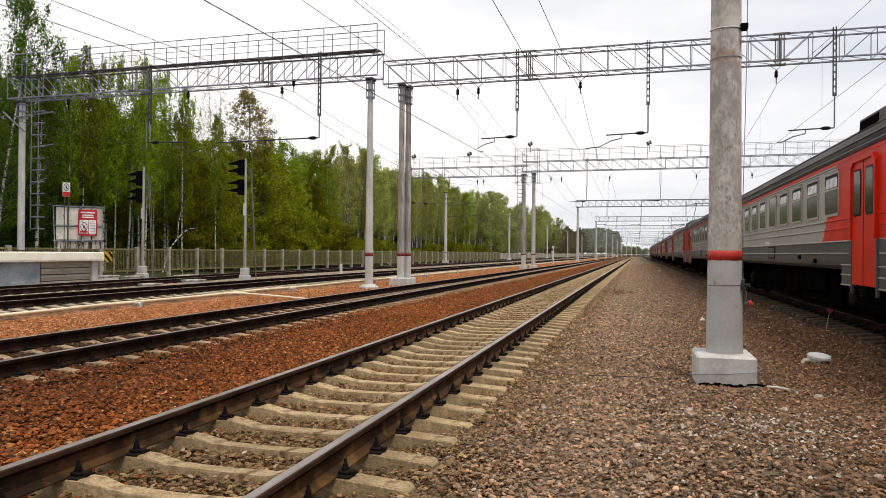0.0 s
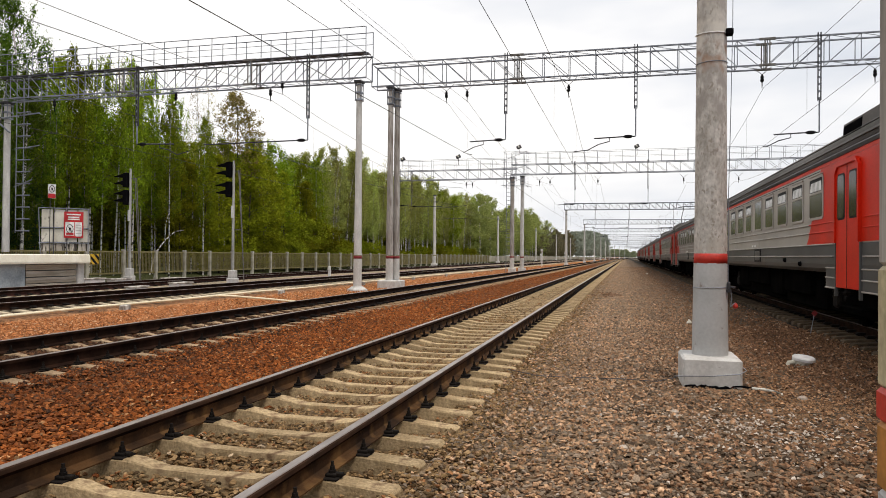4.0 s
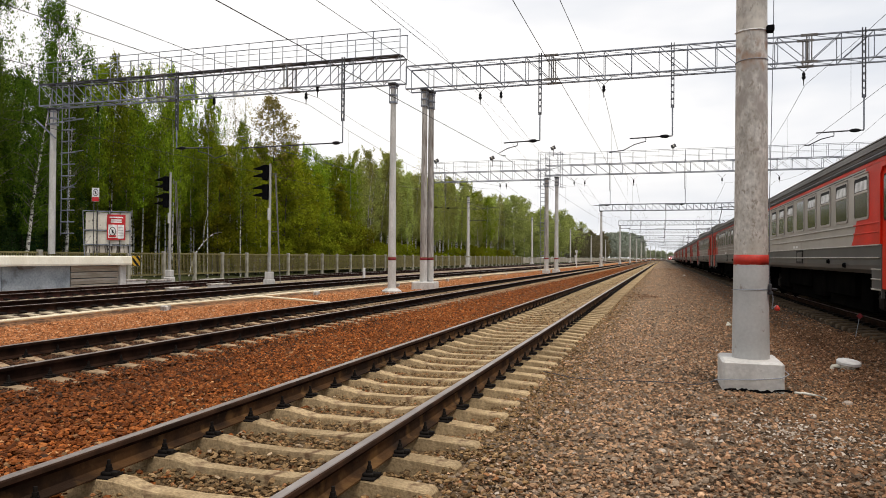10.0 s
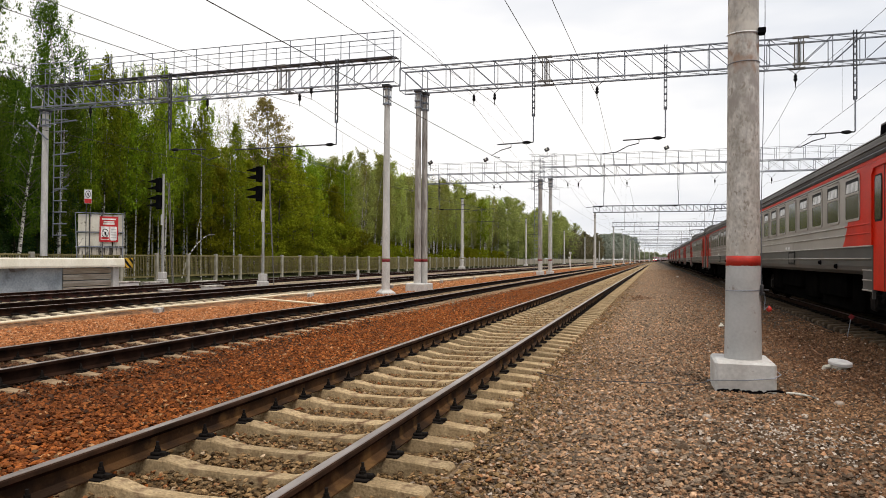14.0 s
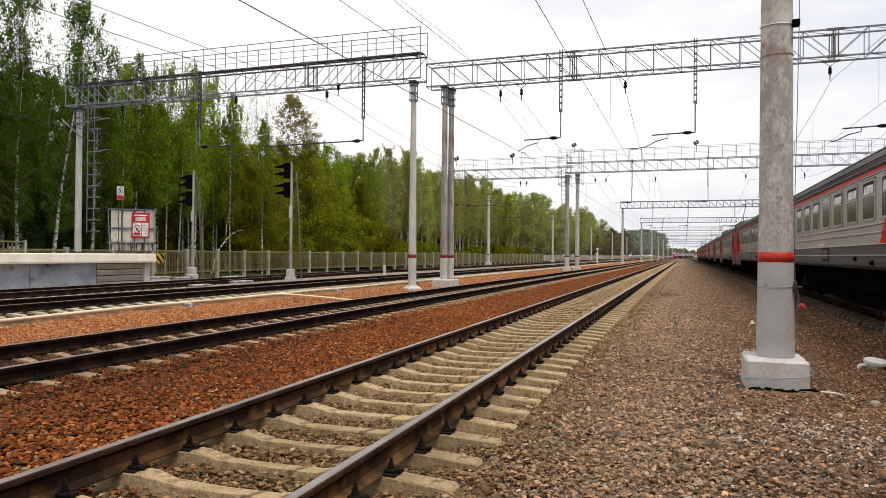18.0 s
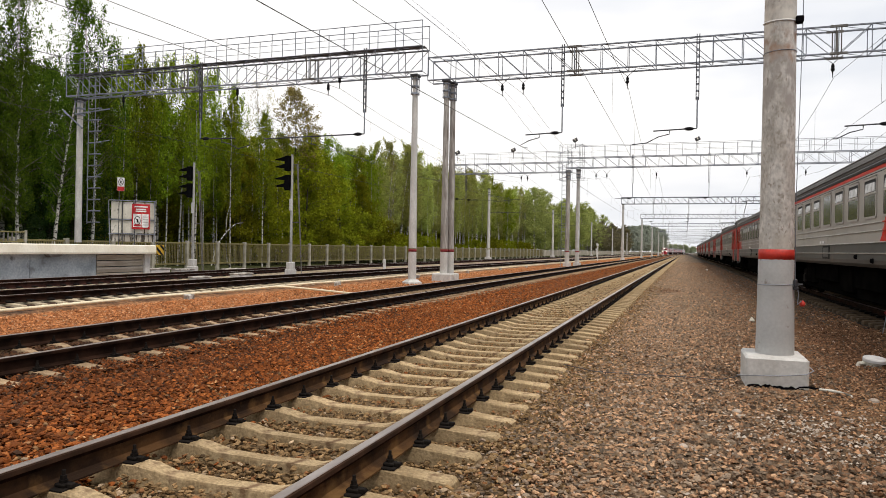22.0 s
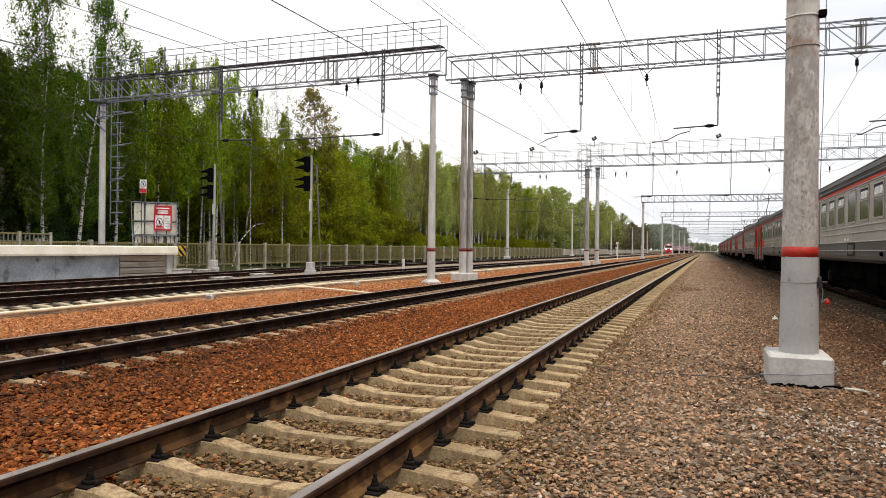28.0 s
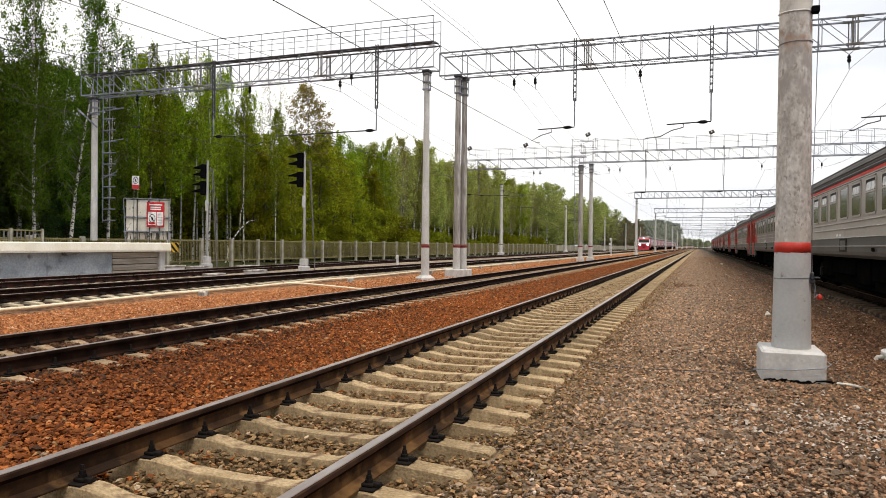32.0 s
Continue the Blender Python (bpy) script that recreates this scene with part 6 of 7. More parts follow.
def coach(label, head=False, pantograph=False, face=-1, grey=CAR_GREY, red=CAR_RED):
    """An electric multiple unit car 19.8 m long, its near end at y = 0, standing over its track at z = 0."""
    th = thing("train_car", label, "train car", group="train cars")
    L, x = 19.7, -1.73
    lower, zs, zw = 1.33, 1.765, 3.13
    part("lower_body", Shape().prism([(x + 0.1, lower - 0.05), (x + 0.02, lower + 0.02), (x, lower + 0.1), (x, zs), (-x, zs), (-x, lower + 0.1), (-x - 0.02, lower + 0.02), (-x - 0.1, lower - 0.05)], 0.15, L - 0.15), CAR_DARK, th, "dark grey lower side")
    part("upper_body", Shape().prism([(x, zs + 0.002), (x, zw), (-x, zw), (-x, zs + 0.002)], 0.15, L - 0.15), grey, th, "light grey upper side")
    part("cantrail", Shape().prism([(x - 0.004, zw + 0.002), (x - 0.006, zw + 0.07), (-x + 0.006, zw + 0.07), (-x + 0.004, zw + 0.002)], 0.15, L - 0.15), red, th, "thin red cantrail stripe")
    part("gutter", Shape().prism([(x - 0.02, zw + 0.072), (x - 0.035, zw + 0.12), (x - 0.01, zw + 0.15), (-x + 0.01, zw + 0.15), (-x + 0.035, zw + 0.12), (-x + 0.02, zw + 0.072)], 0.12, L - 0.12), STEEL_DARK, th, "dark grey rain gutter")
    half = [(-1.70, zw + 0.152), (-1.695, 3.40), (-1.65, 3.515), (-1.56, 3.61), (-1.40, 3.70), (-1.05, 3.84), (-0.5, 3.96), (0, 4.0)]
    part("roof", smooth(Shape().prism(half + [(-a, b) for a, b in reversed(half[:-1])], 0.1, L - 0.1)), CAR_ROOF, th, "sooty grey roof")
    part("roof_step", Shape().prism([(-1.68, 3.375), (-1.72, 3.385), (-1.705, 3.425), (-1.67, 3.43)], 0.2, L - 0.2), CAR_ROOF, th, "lengthwise roof rib")
    part("roof_seam", Shape().prism([(-1.60, 3.55), (-1.635, 3.555), (-1.6, 3.595), (-1.55, 3.6)], 0.2, L - 0.2), CAR_ROOF, th, "raised roof seam")
    sr = face * 1.73
    for z in (1.56, 1.77, 1.99, 2.145):
        k = 4.3 if z > 1.8 and face < 0 else 2.75
        part("rib", Shape().box(sr - 0.024, sr + 0.024, k, L - k, z - 0.011, z + 0.011, 0.005), CAR_RIB if z > 1.6 else grey, th, "pressed side rib")
        if face < 0:
            for ya, yb in ((2.66, 4.3), (L - 4.3, L - 2.66), (0.3, 1.24), (L - 1.24, L - 0.3)):
                if z > 1.8 or (z < 1.6 and (ya < 1 or ya > L - 2)):
                    part("rib", Shape().box(sr - 0.024, sr + 0.014, ya, yb, z - 0.011, z + 0.011, 0.005), red if z > 1.8 else grey, th)
    part("groove", Shape().box(sr - 0.004, sr + 0.004, 3.2, L - 3.2, 3.085, 3.1), SIGN_BLACK, th, "dark seam over the windows")
    for k in range(10):
        window_parts(th, face * 1.73, 3.82 + 1.4 * k, 0.86, 2.275, 2.985, face, grey, k not in (4, 8))
    for e, (ya, yb) in enumerate(((0.15, 3.05), (L - 3.05, L - 0.15))):
        far = e == 1
        ring = [(0.15, 1.785), (4.5, 1.785), (4.38, 1.88), (4.22, 2.09), (4.06, 2.35), (3.84, 2.7), (3.62, 3.0), (3.53, 3.125), (0.15, 3.125)]
        line = ring[1:8]
        ring = [(L - a, b) for a, b in ring] if far else ring
        for sx in (-1, 1):
            if face > 0 and not (head and not far):
                continue
            part("red_end", Shape().slab_x(ring, sx * 1.73, sx * 1.738), red, th, "red painted end with curved edge")
            edge = [(L - a, b) for a, b in line] if far else line
            out_ = [(a + (0.03 if not far else -0.03), b) for a, b in reversed(edge)]
            part("edge_line", Shape().slab_x(edge + out_, sx * 1.73, sx * 1.7365), CAR_RIB, th, "thin pale line along the red")
        yd = 1.95 if not far else L - 1.95
        for sx in (-1, 1):
            dr = part("door", Shape().box(sx * 1.747 - 0.012, sx * 1.747 + 0.012, yd - 0.58, yd - 0.006, 1.05, 3.04, 0.01).box(sx * 1.747 - 0.012, sx * 1.747 + 0.012, yd + 0.006, yd + 0.58, 1.05, 3.04, 0.01), red, th, "double sliding door set in its frame")
            for dy in (-0.3, 0.3):
                part("seal", Shape().slab_x([(yd + dy + a, b) for a, b in ((-0.2, 2.2), (-0.16, 2.15), (0.16, 2.15), (0.2, 2.2), (0.2, 2.84), (0.16, 2.9), (-0.16, 2.9), (-0.2, 2.84))], sx * 1.7595, sx * 1.763), SIGN_BLACK, dr)
                part("door_glass", Shape().slab_x([(yd + dy + a, b) for a, b in ((-0.165, 2.22), (-0.13, 2.18), (0.13, 2.18), (0.165, 2.22), (0.165, 2.82), (0.13, 2.87), (-0.13, 2.87), (-0.165, 2.82))], sx * 1.7635, sx * 1.769), GLASS, dr, "tall dark door window")
            part("door_seam", Shape().box(sx * 1.76 - 0.002, sx * 1.76 + 0.002, yd - 0.012, yd + 0.012, 1.06, 3.03), SIGN_BLACK, dr)
            hood = [(yd + sg * 0.62, z) for sg, z in ((-1, 1.78), (-1, 2.95))] + [(yd - 0.5, 3.07), (yd + 0.5, 3.07), (yd + 0.62, 2.95), (yd + 0.62, 1.78)]
            inner = [(yd - 0.57, 1.78), (yd - 0.57, 2.92), (yd - 0.46, 3.02), (yd + 0.46, 3.02), (yd + 0.57, 2.92), (yd + 0.57, 1.78)]
            arch = Shape()
            for q in range(5):
                arch.slab_x([hood[q], hood[q + 1], inner[q + 1], inner[q]], sx * 1.70, sx * 1.79)
            part("door_frame", arch, red, th, "rounded red door surround")
            for yj in (yd - 0.61, yd + 0.61):
                part("door_jamb", Shape().box(sx * 1.74 - 0.025, sx * 1.74 + 0.025, yj - 0.02, yj + 0.02, 0.9, 1.78, 0.006), CAR_DARK, th, "dark grey door jamb")
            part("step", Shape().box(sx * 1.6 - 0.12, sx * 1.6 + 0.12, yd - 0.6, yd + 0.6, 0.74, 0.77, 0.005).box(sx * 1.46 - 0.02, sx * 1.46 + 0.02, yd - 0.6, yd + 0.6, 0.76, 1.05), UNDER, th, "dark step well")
            for ya_, yb_ in ((-1.62, -0.64), (0.64, 1.28)):
                m_ = 1 if not far else -1
                y_a, y_b = yd + min(ya_ * m_, yb_ * m_), yd + max(ya_ * m_, yb_ * m_)
                sk = part("side_skirt", Shape().box(sx * 1.7 - 0.03, sx * 1.7 + 0.03, y_a, y_b, 1.01, 1.37, 0.008), CAR_DARK, th)
                for z in (1.03, 1.2, 1.365):
                    part("rib", Shape().box(sx * 1.73 - 0.014, sx * 1.73 + 0.014, y_a, y_b, z - 0.011, z + 0.011, 0.004), grey, sk)
        part("end_wall", Shape().box(-1.72, 1.72, 0.05 if not far else L - 0.15, 0.15 if not far else L - 0.05, 1.3, 3.4, 0.02), red if head and not far else CAR_DARK, th)
        bogie(th, 2.9 if not far else L - 2.9)
    if not head:
        part("gangway", Shape().box(-0.6, 0.6, -0.16, 0.05, 1.25, 3.3, 0.06), SIGN_BLACK, th, "black rubber gangway")
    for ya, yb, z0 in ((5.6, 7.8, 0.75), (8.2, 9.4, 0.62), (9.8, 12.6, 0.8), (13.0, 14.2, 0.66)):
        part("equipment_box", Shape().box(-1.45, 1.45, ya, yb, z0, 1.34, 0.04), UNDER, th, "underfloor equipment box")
    # added box: the shade below the floor, put in as a black solid
    part("underframe", Shape().box(-1.3, 1.3, 4.9, L - 4.9, 0.5, 1.32, 0.03), UNDER, th, "black box filling the shaded space under the floor")
    ht = part("hatch", Shape().box(x - 0.012, x, 9.1, 9.95, 1.42, 1.75, 0.005), SIGN_BLACK, th, "dark framed side hatch")
    part("hatch_cover", Shape().box(x - 0.017, x - 0.01, 9.2, 9.85, 1.47, 1.7, 0.004), CAR_DARK, ht)
    for y, z in ((6.31, 1.485), (4.98, 1.415)):
        part("socket", smooth(Shape().path([(x - 0.05, y, z), (x, y, z)], [0.035, 0.055], 10)), BLACK, th, "small round socket")
    part("side_marking", Shape().box(x - 0.006, x, 9.75, 10.05, 1.81, 1.87).box(x - 0.006, x, 10.12, 10.4, 1.81, 1.87), SIGN_WHITE, th, "pale side marking")
    for y in (2.7, L - 0.3) if pantograph or head else (2.7,):
        vb = part("roof_vent", Shape().prism([(-1.62, 3.43), (-1.6, 3.76), (-1.3, 3.9), (-0.7, 4.02), (-0.7, 3.8)], y - 2.4, y), CAR_ROOF, th, "raised roof vent housing")
        part("grille", Shape().prism([(-1.63, 3.47), (-1.615, 3.72), (-1.58, 3.73), (-1.59, 3.47)], y - 0.95, y - 0.05), BLACK, vb, "black grille opening")
    if pantograph:
        y = 7.4
        pg = part("pantograph", Shape().tube((-0.7, y, 4.05), (-0.6, y + 1.1, 4.7), 0.03).tube((0.7, y, 4.05), (0.6, y + 1.1, 4.7), 0.03).tube((-0.6, y + 1.1, 4.7), (-0.5, y, 5.5), 0.025).tube((0.6, y + 1.1, 4.7), (0.5, y, 5.5), 0.025).tube((-0.7, y, 4.05), (0.7, y, 4.05), 0.03), STEEL_DARK, th, "raised pantograph")
        part("collector", Shape().tube((-0.95, y, 5.45), (-0.5, y, 5.55), 0.03).tube((-0.5, y, 5.55), (0.5, y, 5.55), 0.03).tube((0.5, y, 5.55), (0.95, y, 5.45), 0.03), STEEL_DARK, pg)
    if head:
        nose = part("nose", Shape().slab_x([(0.12, 1.15), (-0.32, 1.25), (-0.42, 2.0), (-0.34, 2.25), (-0.02, 3.15), (0.12, 3.3)], -1.68, 1.68), red, th, "red cab front")
        part("windscreen", Shape().add([(-1.5, -0.33, 2.32), (1.5, -0.33, 2.32), (1.4, -0.07, 3.02), (-1.4, -0.07, 3.02), (-1.5, -0.30, 2.3), (1.5, -0.30, 2.3), (1.4, -0.04, 3.0), (-1.4, -0.04, 3.0)], [(0, 1, 2, 3), (7, 6, 5, 4), (0, 4, 5, 1), (1, 5, 6, 2), (2, 6, 7, 3), (3, 7, 4, 0)]), GLASS, nose, "dark windscreen")
        part("roof_fairing", Shape().slab_x([(0.1, 3.25), (-0.02, 3.2), (0.05, 3.75), (0.5, 3.95), (0.8, 3.9)], -1.35, 1.35), grey, nose)
        for q, z in ((-1.1, 1.75), (1.1, 1.75), (0.0, 3.45)):
            part("headlamp", smooth(Shape().path([(q, -0.46 if z < 3 else -0.06, z), (q, -0.38 if z < 3 else 0.03, z)], 0.24 if z < 3 else 0.1, 16)), HEADLIGHT, nose, "glowing headlamp")
        part("white_stripe", Shape().slab_x([(-0.45, 2.02), (-0.37, 2.3), (-0.34, 2.3), (-0.42, 2.02)], -1.69, 1.69), SIGN_WHITE, nose)
        for q in (-1.0, 1.0):
            part("pillar", Shape().slab_x([(-0.36, 2.3), (-0.06, 3.16), (-0.03, 3.16), (-0.33, 2.3)], q * 1.6 - 0.1, q * 1.6 + 0.1), SIGN_WHITE, nose)
        part("plough", Shape().slab_x([(0.1, 0.5), (-0.5, 0.42), (-0.36, 1.2), (0.1, 1.2)], -1.5, 1.5), red, nose, "red snow plough")
        part("coupler", Shape().box(-0.2, 0.2, -0.75, 0.0, 0.95, 1.2, 0.04), UNDER, nose)
    return th


car = coach("grey and red electric train car, parked, with closed red doors")
pcar = coach("grey and red electric motor car with raised pantograph, parked", pantograph=True, grey=CAR_DUSTY, red=CAR_DULLRED)
PARKED = [6.06 + 20.08 * k for k in range(11)]
car.matrix_basis = pose(7.08, PARKED[0], 0)
pcar.matrix_basis = pose(7.08, PARKED[2], 0)
dusty = coach("dusty grey and red electric train car, parked behind others", grey=CAR_DUSTY, red=CAR_DULLRED)
dusty.matrix_basis = pose(7.08, PARKED[1], 0)
for k, y in enumerate(PARKED[3:], 3):
    copy_thing(dusty if k % 2 else pcar, pose(7.08 + bend(y), y, 0, 0, 0, heading(y + 10)))
copy_thing(car, pose(7.08, PARKED[0] - 20.08, 0))

moving = [coach("leading red-fronted electric train car with lit headlamps, approaching", head=True, face=1, red=CAR_RED_HAZE, grey=CAR_GREY_HAZE)]
mid_a = coach("grey and red electric train car, running", face=1, red=CAR_RED_HAZE, grey=CAR_GREY_HAZE)
mid_b = coach("grey and red electric motor car with raised pantograph, running", pantograph=True, face=1, red=CAR_RED_HAZE, grey=CAR_GREY_HAZE)
moving += [mid_b, mid_a]
# the running train is a taller type
for me in {c.data for ob in moving for c in ob.children_recursive if c.data}:
    me.transform(Matrix.Translation((0, 0, -0.035)) @ Matrix.Diagonal((1.0, 1.0, 1.13, 1)))
for k in range(3, 10):
    moving.append(copy_thing(mid_b if k % 2 else mid_a, Matrix.Identity(4)))


# ---- wood ----
def tree_meshes(seed, h, kind):
    """Trunk with limbs, and a crown of many small leaf cards in uneven clumps."""
    r = np.random.default_rng(seed)
    tr = Shape()
    top = np.array([r.normal(0, 0.03 * h), r.normal(0, 0.03 * h), h])
    wob = r.normal(0, 0.012 * h, 2)

    def at(u):
        return np.array([top[0] * u * u + wob[0] * math.sin(4 * u), top[1] * u * u + wob[1] * math.sin(3.3 * u), h * u])

    r0 = (0.0145 if kind == "deep" else 0.0078) * h
    us = [0, 0.02, 0.1, 0.25, 0.42, 0.6, 0.78, 0.92, 1.0]
    tr.path([at(u) - (0, 0, 0.4) if u == 0 else at(u) for u in us], [r0 * (1.35 if u == 0 else 1.06 - 0.98 * u) for u in us], 9)
    stem = len(tr.f)
    clumps = []
    lo = {"deep": 0.2, "birch": 0.34, "dense": 0.12, "bare": 0.3, "tall": 0.28, "budding": 0.34, "spruce": 0.06, "bush": 0.03}[kind]
    nl = {"deep": 60, "birch": 42, "dense": 60, "bare": 40, "tall": 48, "budding": 52, "spruce": 70, "bush": 40}[kind]
    wide = {"deep": 0.17, "birch": 0.145, "dense": 0.2, "bare": 0.15, "tall": 0.13, "budding": 0.15, "spruce": 0.17, "bush": 0.62}[kind]
    for k in range(nl):
        u = lo + (0.98 - lo) * (k + r.uniform(0, 1)) / nl
        a = r.uniform(0, 2 * math.pi)
        if kind == "spruce":
            reach, rise = h * wide * (1.03 - u) / (1 - lo), -0.12
        else:
            env = math.sin(math.pi * min(1, 0.14 + 0.86 * (u - lo) / (1 - lo))) ** 0.7
            reach, rise = h * wide * env * r.uniform(0.45, 1.15), r.uniform(0.3, 1.0) * (1 if kind != "dense" else 0.6)
        p0 = at(u)
        dirv = np.array([math.cos(a), math.sin(a), rise])
        p1 = p0 + dirv * reach * 0.6 + r.normal(0, 0.03 * reach + 0.01, 3)
        p2 = p0 + dirv * reach * np.array([1, 1, 0.75]) + r.normal(0, 0.05 * reach + 0.01, 3)
        rl = max(0.012, r0 * 0.34 * (1.05 - u))
        tr.path([p0, p1, p2], [rl, rl * 0.6, rl * 0.2], 4)
        for w in (0.45, 0.7, 0.9, 1.0):
            q = (p0 * (1 - w) + p2 * w) + r.normal(0, 0.045 * h * 0.35, 3)
            clumps.append((q, (0.35 + 0.5 * reach) * r.uniform(0.5, 1.1)))
            if kind in ("birch", "bare", "tall", "budding", "deep") and r.uniform() < 0.6:
                tw = q + np.array([r.normal(0, 0.3), r.normal(0, 0.3), r.uniform(-0.9, 0.5)])
                tr.path([p1 * 0.5 + q * 0.5, q, tw], [rl * 0.35, rl * 0.22, 0.004], 3)
                clumps.append((tw, 0.4))
    per = {"deep": 52, "birch": 28, "dense": 34, "bare": 5, "tall": 30, "budding": 34, "spruce": 26, "bush": 42}[kind]
    size = {"deep": 0.066, "birch": 0.088, "dense": 0.1, "bare": 0.055, "tall": 0.085, "budding": 0.075, "spruce": 0.1, "bush": 0.075}[kind]
    cen = np.repeat(np.array([c for c, _ in clumps]), per, 0)
    rad = np.repeat(np.array([q for _, q in clumps]), per)[:, None]
    n = len(cen)
    hang = {"deep": (0.62, 0.62, 1.0), "birch": (0.66, 0.66, 0.95), "tall": (0.66, 0.66, 0.95), "bush": (0.5, 0.5, 0.4)}.get(kind, (0.75, 0.75, 0.6))
    cen = cen + r.normal(0, 0.42, (n, 3)) * rad * np.array(hang)
    cen[:, 2] = np.maximum(cen[:, 2], 0.15)
    a = r.normal(0, 1, (n, 3))
    a /= np.linalg.norm(a, axis=1)[:, None]
    b = np.cross(a, r.normal(0, 1, (n, 3)))
    b /= np.linalg.norm(b, axis=1)[:, None]
    sz = size * r.uniform(0.6, 1.5, (n, 1))
    v = np.stack([cen - a * sz, cen + a * sz * 0.7 + b * sz * 0.75, cen + a * sz * 0.6 - b * sz * 0.75], 1).reshape(-1, 3)
    me = bpy.data.meshes.new("crown")
    me.vertices.add(3 * n)
    me.vertices.foreach_set("co", v.ravel().astype(np.float32))
    me.loops.add(3 * n)
    me.loops.foreach_set("vertex_index", np.arange(3 * n, dtype=np.int32))
    me.polygons.add(n)
    me.polygons.foreach_set("loop_start", np.arange(0, 3 * n, 3, dtype=np.int32))
    me.update(calc_edges=True)
    me.materials.append({"birch": LEAF, "deep": LEAF_DEEP_BACKLIT, "dense": LEAF_OLIVE, "bare": LEAF_BUD, "tall": LEAF_PALE, "budding": LEAF_BUD, "spruce": LEAF_DARK, "bush": LEAF_BUSH}[kind])
    tr.smooth = True
    white = kind in ("birch", "bare", "tall", "deep")
    wood = tr.mesh("trunk", BARK if white else BARK_DARK)
    if white:
        wood.materials.append(BARK_LIMB)
        wood.polygons.foreach_set("material_index", np.array([int(k >= stem) for k in range(len(wood.polygons))], np.int32))
    return wood, me


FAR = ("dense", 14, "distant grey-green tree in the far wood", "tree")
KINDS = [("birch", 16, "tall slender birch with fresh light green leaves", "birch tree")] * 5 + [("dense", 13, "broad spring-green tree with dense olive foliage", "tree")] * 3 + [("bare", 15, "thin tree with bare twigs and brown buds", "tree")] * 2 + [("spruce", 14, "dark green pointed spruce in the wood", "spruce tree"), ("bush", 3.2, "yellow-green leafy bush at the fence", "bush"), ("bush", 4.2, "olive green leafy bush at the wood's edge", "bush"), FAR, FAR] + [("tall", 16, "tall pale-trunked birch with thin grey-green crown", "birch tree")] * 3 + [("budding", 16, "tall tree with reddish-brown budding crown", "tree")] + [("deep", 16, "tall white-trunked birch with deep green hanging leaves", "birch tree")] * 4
TREES = []
for i, (kind, h, label, cat) in enumerate(KINDS):
    TREES.append((kind, h, label, cat, tree_meshes(40 + i, h, kind)))
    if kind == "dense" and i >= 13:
        TREES[-1][4][1].materials[0] = LEAF_FAR_HAZE


def plant(i, x, y, h, z=0.0, wide=1.0):
    kind, h0, label, cat, (trunk, crown) = TREES[i]
    th = thing("bush" if kind == "bush" else "tree", label, cat, at=Matrix.Translation((x, y, z)) @ Matrix.Rotation(rnd.uniform(0, 6.28), 4, "Z") @ Matrix.Diagonal((h / h0 * wide, h / h0 * wide, h / h0, 1)), group="wood behind the fence")
    part("trunk", trunk, None, th)
    part("crown", crown, None, th)
    return th


def skyline(y):
    """Height of the wood's edge along the line."""
    for (a, ha), (b, hb) in zip(WOOD, WOOD[1:]):
        if y <= b:
            return ha + (hb - ha) * max(0, y - a) / (b - a)
    return WOOD[-1][1]


WOOD = [(-10, 12.9), (20, 12.9), (26, 12.7), (29, 12.9), (32, 14.4), (40, 13.2), (48, 11.8), (54, 12.6), (57, 13.4), (60, 12.4), (64, 13.4), (71, 14.2), (85, 15.4), (100, 15.0), (111, 15.4), (141, 15.6), (200, 16.6), (260, 17.4), (323, 18.4), (420, 21.0), (560, 27.0), (700, 29.0)]
SHORT = {"dense": 0.78, "spruce": 0.8}
BIRCHES = (0, 1, 2, 3, 4)


def row(y0, y1, x, spread, picks, gap, scale=(0.84, 1.03), wide=1.0):
    """One row of the wood along the line."""
    y = y0
    while y < y1:
        i = rnd.choice(picks)
        plant(i, x - rnd.uniform(0, spread) + bend(y), y, skyline(y) * rnd.uniform(*scale) * SHORT.get(TREES[i][0], 1.0), wide=wide)
        y += rnd.uniform(*gap)


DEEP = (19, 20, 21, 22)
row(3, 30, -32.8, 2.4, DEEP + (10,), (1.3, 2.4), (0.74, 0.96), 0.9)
row(34, 72, -32.2, 2.4, BIRCHES + BIRCHES + (5, 6, 9), (1.3, 2.5), wide=0.85)
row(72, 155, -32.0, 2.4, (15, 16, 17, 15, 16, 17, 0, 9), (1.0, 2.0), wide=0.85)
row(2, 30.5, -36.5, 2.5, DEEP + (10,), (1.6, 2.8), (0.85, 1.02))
row(34, 72, -36.5, 2.5, BIRCHES + (5, 6, 7, 8), (2.0, 3.6))
row(72, 170, -36.0, 2.5, (15, 16, 17, 1, 5), (2.0, 3.4))
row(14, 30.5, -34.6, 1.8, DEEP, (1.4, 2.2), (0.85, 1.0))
row(34, 46, -34.6, 1.8, (5, 6, 7, 0, 1, 2), (1.4, 2.4), (0.75, 0.95))
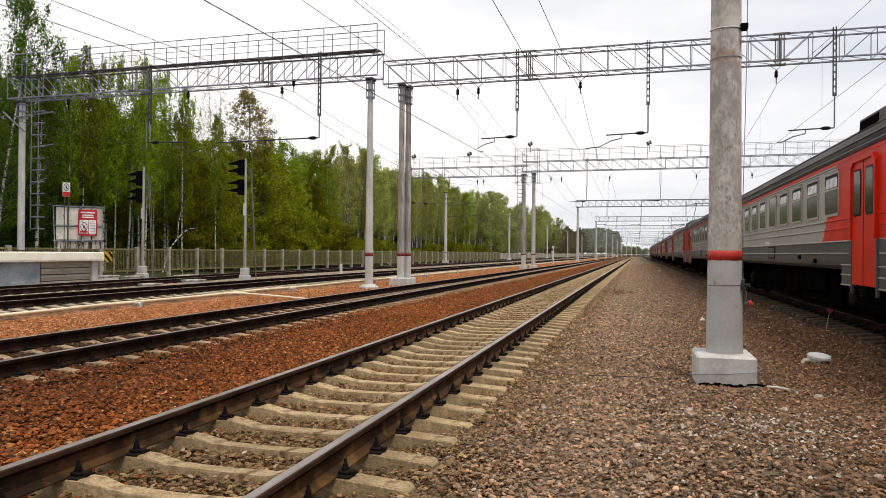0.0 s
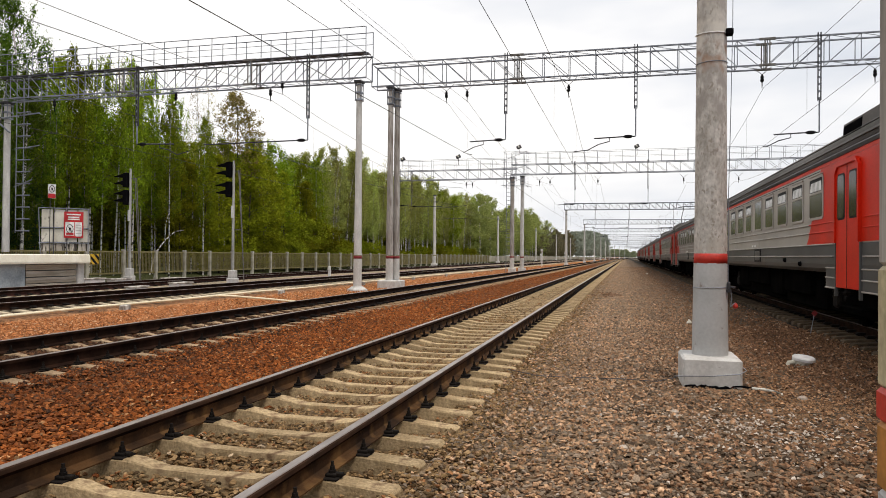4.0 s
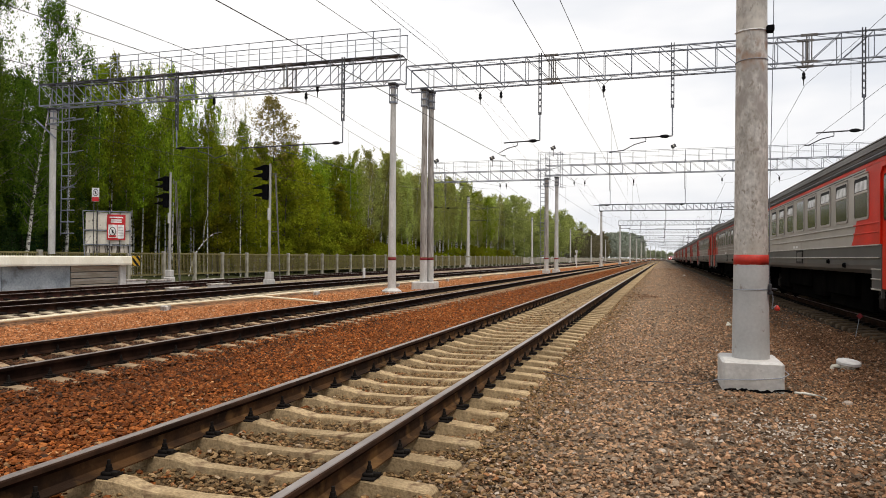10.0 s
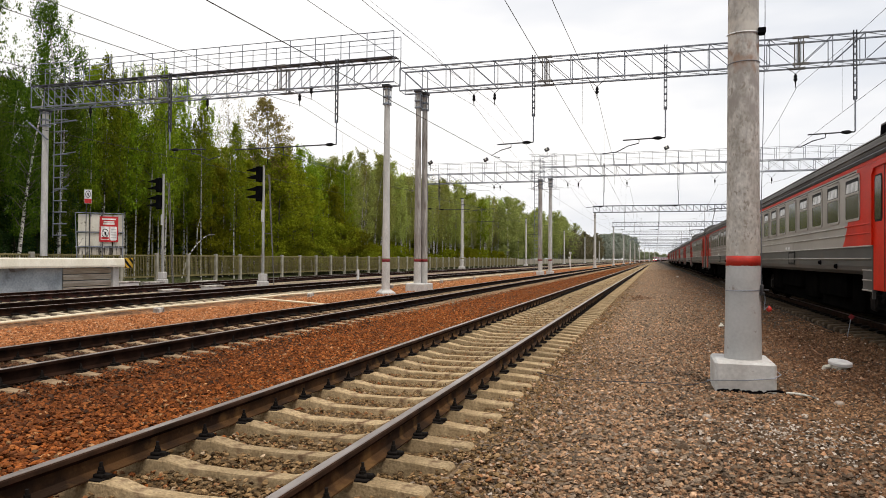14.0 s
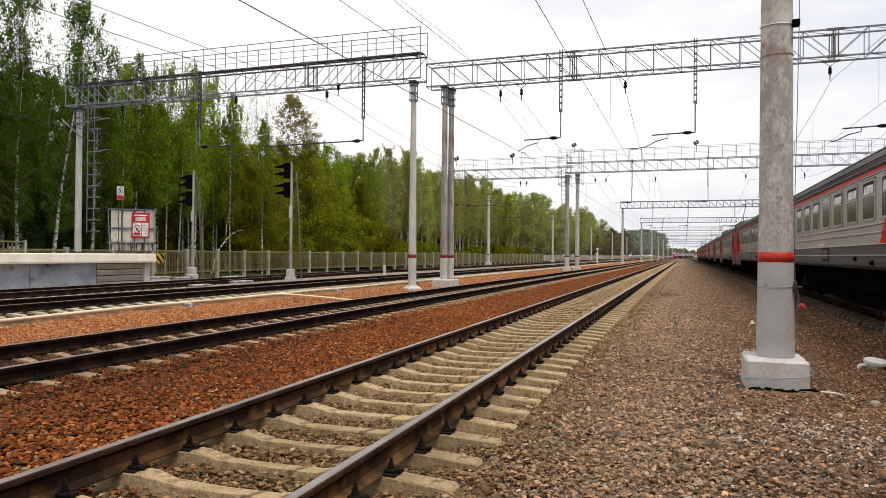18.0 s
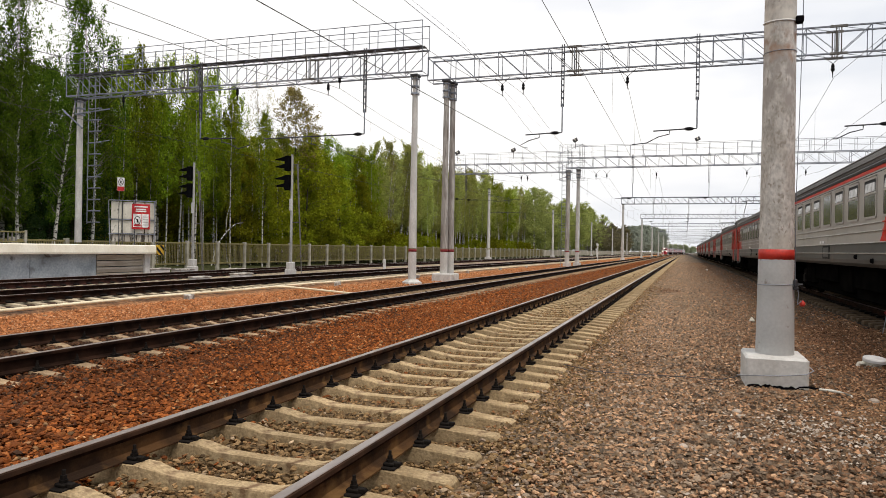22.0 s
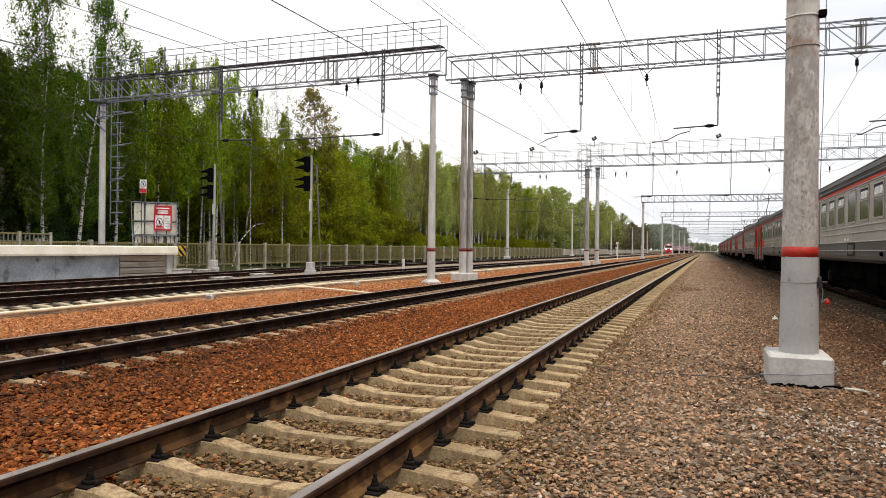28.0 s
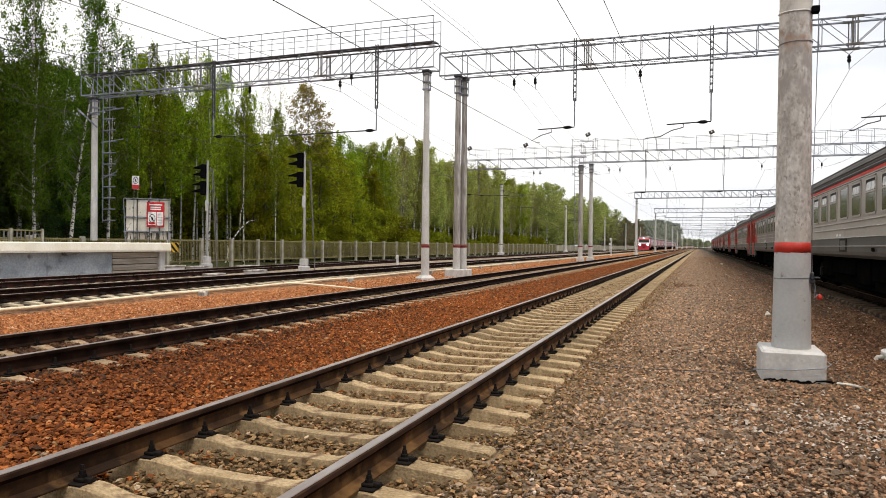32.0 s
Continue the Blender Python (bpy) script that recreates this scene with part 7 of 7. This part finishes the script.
# tall slender birches over the rest
for y, h, i, w in ((24.8, 18.0, 21, 0.62), (29.5, 17.2, 19, 0.66), (32.2, 13.6, 2, 0.5), (33.4, 14.6, 0, 0.5), (34.8, 14.2, 3, 0.45), (36.3, 15.0, 1, 0.5), (38.8, 15.6, 2, 0.5), (40.4, 14.8, 4, 0.5), (42.0, 15.2, 0, 0.45), (44.4, 14.6, 3, 0.5), (37.6, 15.6, 8, 0.6), (47.6, 15.8, 9, 0.6), (49.4, 16.2, 8, 0.6), (53.6, 16.6, 18, 0.9)):
    plant(i, -33.0, y, h, wide=w)
for y, h, i in ((43.5, 9.0, 5), (46.5, 9.5, 6), (49.0, 10.0, 5), (53.5, 12.0, 6), (56.5, 11.0, 5), (61.0, 10.0, 6), (66.0, 9.5, 5)):
    plant(i, -31.8, y, h)
for y, h, i in ((22.66, 11.5, 20), (27.4, 11.5, 22), (36.4, 13.0, 4), (40.5, 12.5, 1), (44.8, 12.5, 3)):
    plant(i, -30.6, y, h, wide=0.62)
# undergrowth: dark saplings for the wood's inner shade behind the platform, leafy bushes farther on
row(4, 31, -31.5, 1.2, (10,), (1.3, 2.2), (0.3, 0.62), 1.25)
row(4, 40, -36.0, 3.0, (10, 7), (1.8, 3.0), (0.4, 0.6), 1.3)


def bushes(y0, y1, x, spread, lo, hi, gap, picks=(11, 12), wide=1.0):
    y = y0
    while y < y1:
        plant(rnd.choice(picks), x - rnd.uniform(0, spread) + bend(y), y, rnd.uniform(lo, hi), wide=wide)
        y += rnd.uniform(*gap)


bushes(46, 150, -30.4, 1.6, 1.4, 3.4, (1.8, 3.4))
bushes(38, 80, -34.5, 3.0, 3.0, 5.0, (2.2, 3.6), (12,), 1.2)
bushes(80, 170, -35.5, 3.0, 2.5, 4.0, (3.0, 5.0), (12,), 1.2)
for y, h in ((65.0, 5.0), (68.0, 4.4)):
    plant(12, -30.6, y, h)


lean = plant(21, -30.4, 24.5, 12.5, wide=0.6)
lean.matrix_basis = Matrix.Translation((-30.4, 24.5, 0)) @ Matrix.Rotation(radians(-9), 4, "X") @ Matrix.Translation((30.4, -24.5, 0)) @ lean.matrix_basis
tagged(lean, "leaning white-trunked birch behind the platform", "birch tree", "wood behind the fence")
br = Shape().path([(-29.6, 37.0, 0.0), (-29.6, 37.6, 1.5), (-29.6, 38.6, 2.4), (-29.7, 39.9, 3.1), (-29.7, 40.9, 3.2)], [0.05, 0.045, 0.038, 0.03, 0.012], 7)
br.path([(-29.6, 38.6, 2.4), (-29.6, 38.7, 3.6), (-29.6, 39.1, 4.6)], [0.03, 0.024, 0.01], 6)
single("dead_branch", smooth(br), BARK, "bare pale dead branch leaning behind the fence", "branch")


def far_wood(name, label, spots, material, thin, grow, trunks):
    """Many trees too far back to tell apart, joined: thinned crowns of larger leaf cards."""
    r = np.random.default_rng(len(spots))
    verts, faces, base = [], 0, []
    bark = Shape()
    for i, x, y, h, wide in spots:
        h0, crown = TREES[i][1], TREES[i][4][1]
        v = np.empty(3 * len(crown.vertices), np.float32)
        crown.vertices.foreach_get("co", v)
        v = v.reshape(-1, 3, 3)
        v = v[r.uniform(0, 1, len(v)) < thin]
        c = v.mean(1, keepdims=True)
        v = c + (v - c) * grow
        a = r.uniform(0, 6.28)
        k = h / h0
        px, py = v[..., 0] * k * wide, v[..., 1] * k * wide
        verts.append(np.stack([x + px * math.cos(a) - py * math.sin(a), y + px * math.sin(a) + py * math.cos(a), v[..., 2] * k], -1).reshape(-1, 3))
        if trunks:
            bark.tube((x, y, -0.3), (x + 0.2, y, h * 0.8), h * 0.009, h * 0.003, 5)
    pts = np.concatenate(verts)
    me = bpy.data.meshes.new(name)
    me.vertices.add(len(pts))
    me.vertices.foreach_set("co", pts.ravel().astype(np.float32))
    me.loops.add(len(pts))
    me.loops.foreach_set("vertex_index", np.arange(len(pts), dtype=np.int32))
    me.polygons.add(len(pts) // 3)
    me.polygons.foreach_set("loop_start", np.arange(0, len(pts), 3, dtype=np.int32))
    me.update(calc_edges=True)
    me.materials.append(material)
    ob = single(name, me, material, label, "wood", kind="stuff")
    if trunks:
        part("trunks", bark, BARK, ob, "pale thin trunks")["kind"] = "stuff"
    return ob


def spots_along(y0, y1, x, spread, picks, gap, scale, wide, widen=0.0):
    out, y = [], y0
    while y < y1:
        i = rnd.choice(picks)
        out.append((i, x - rnd.uniform(0, spread) + bend(y), y, skyline(y) * rnd.uniform(*scale) * SHORT.get(TREES[i][0], 1.0), wide))
        y += rnd.uniform(*gap) * (1 + widen * max(0, y - 150))
    return out


far_wood("back_wood", "deep wood of mixed green trees behind the front row", spots_along(2, 190, -42.0, 4.0, (0, 1, 2, 5, 6, 7), (2.2, 3.6), (0.8, 0.96), 1.2) + spots_along(0, 200, -50.0, 8.0, (5, 6, 7), (2.6, 4.4), (1.15, 1.42), 1.5), LEAF_OLIVE, 0.3, 2.0, True)
# dark needle colour here stands in for the shade deep inside the wood
far_wood("dark_back_wood", "dark fill trees for the shade deep in the wood", spots_along(-4, 120, -44.0, 6.0, (10,), (3.0, 5.0), (0.8, 1.15), 1.5) + spots_along(0, 210, -62.0, 6.0, (10, 5), (3.5, 5.5), (1.2, 1.45), 2.0), LEAF_DARK, 0.4, 2.2, False)
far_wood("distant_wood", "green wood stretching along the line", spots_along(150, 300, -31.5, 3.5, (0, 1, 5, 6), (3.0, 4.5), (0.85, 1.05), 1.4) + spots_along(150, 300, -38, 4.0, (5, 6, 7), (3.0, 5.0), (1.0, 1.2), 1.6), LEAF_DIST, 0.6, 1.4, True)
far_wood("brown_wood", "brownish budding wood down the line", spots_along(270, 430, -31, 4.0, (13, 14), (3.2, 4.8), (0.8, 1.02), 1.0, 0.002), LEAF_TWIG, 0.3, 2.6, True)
far_wood("hazy_wood", "haze-tinted grey-green wood far down the line", spots_along(430, 690, -31, 5.0, (13, 14), (3.6, 5.0), (0.95, 1.04), 1.0, 0.003), LEAF_HAZE, 0.25, 3.4, False)
far_wood("horizon_wood", "pale hazy wood at the end of the line", [(rnd.choice((13, 14)), -30 + 1.9 * k + rnd.uniform(-2, 2), 930 + rnd.uniform(0, 120), rnd.uniform(8, 13), 2.2) for k in range(26)], LEAF_FAR_HAZE, 0.25, 3.4, False)


# ---- what moves ----
def motions():
    """The train comes in along the main line at a steady 25.8 m/s."""
    for k, ob in enumerate(moving):
        rows = []
        for i in range(17):
            t = 2.0 * i
            y = 209.0 + 25.8 * (32.0 - t) + 20.08 * k
            yc = y + 9.9
            rz = heading(yc)
            rows.append((t, pose(-13.5 + bend(yc) + 9.9 * math.tan(radians(rz)), y, 0, 0, 0, rz)))
        walk(ob, rows)


motions()
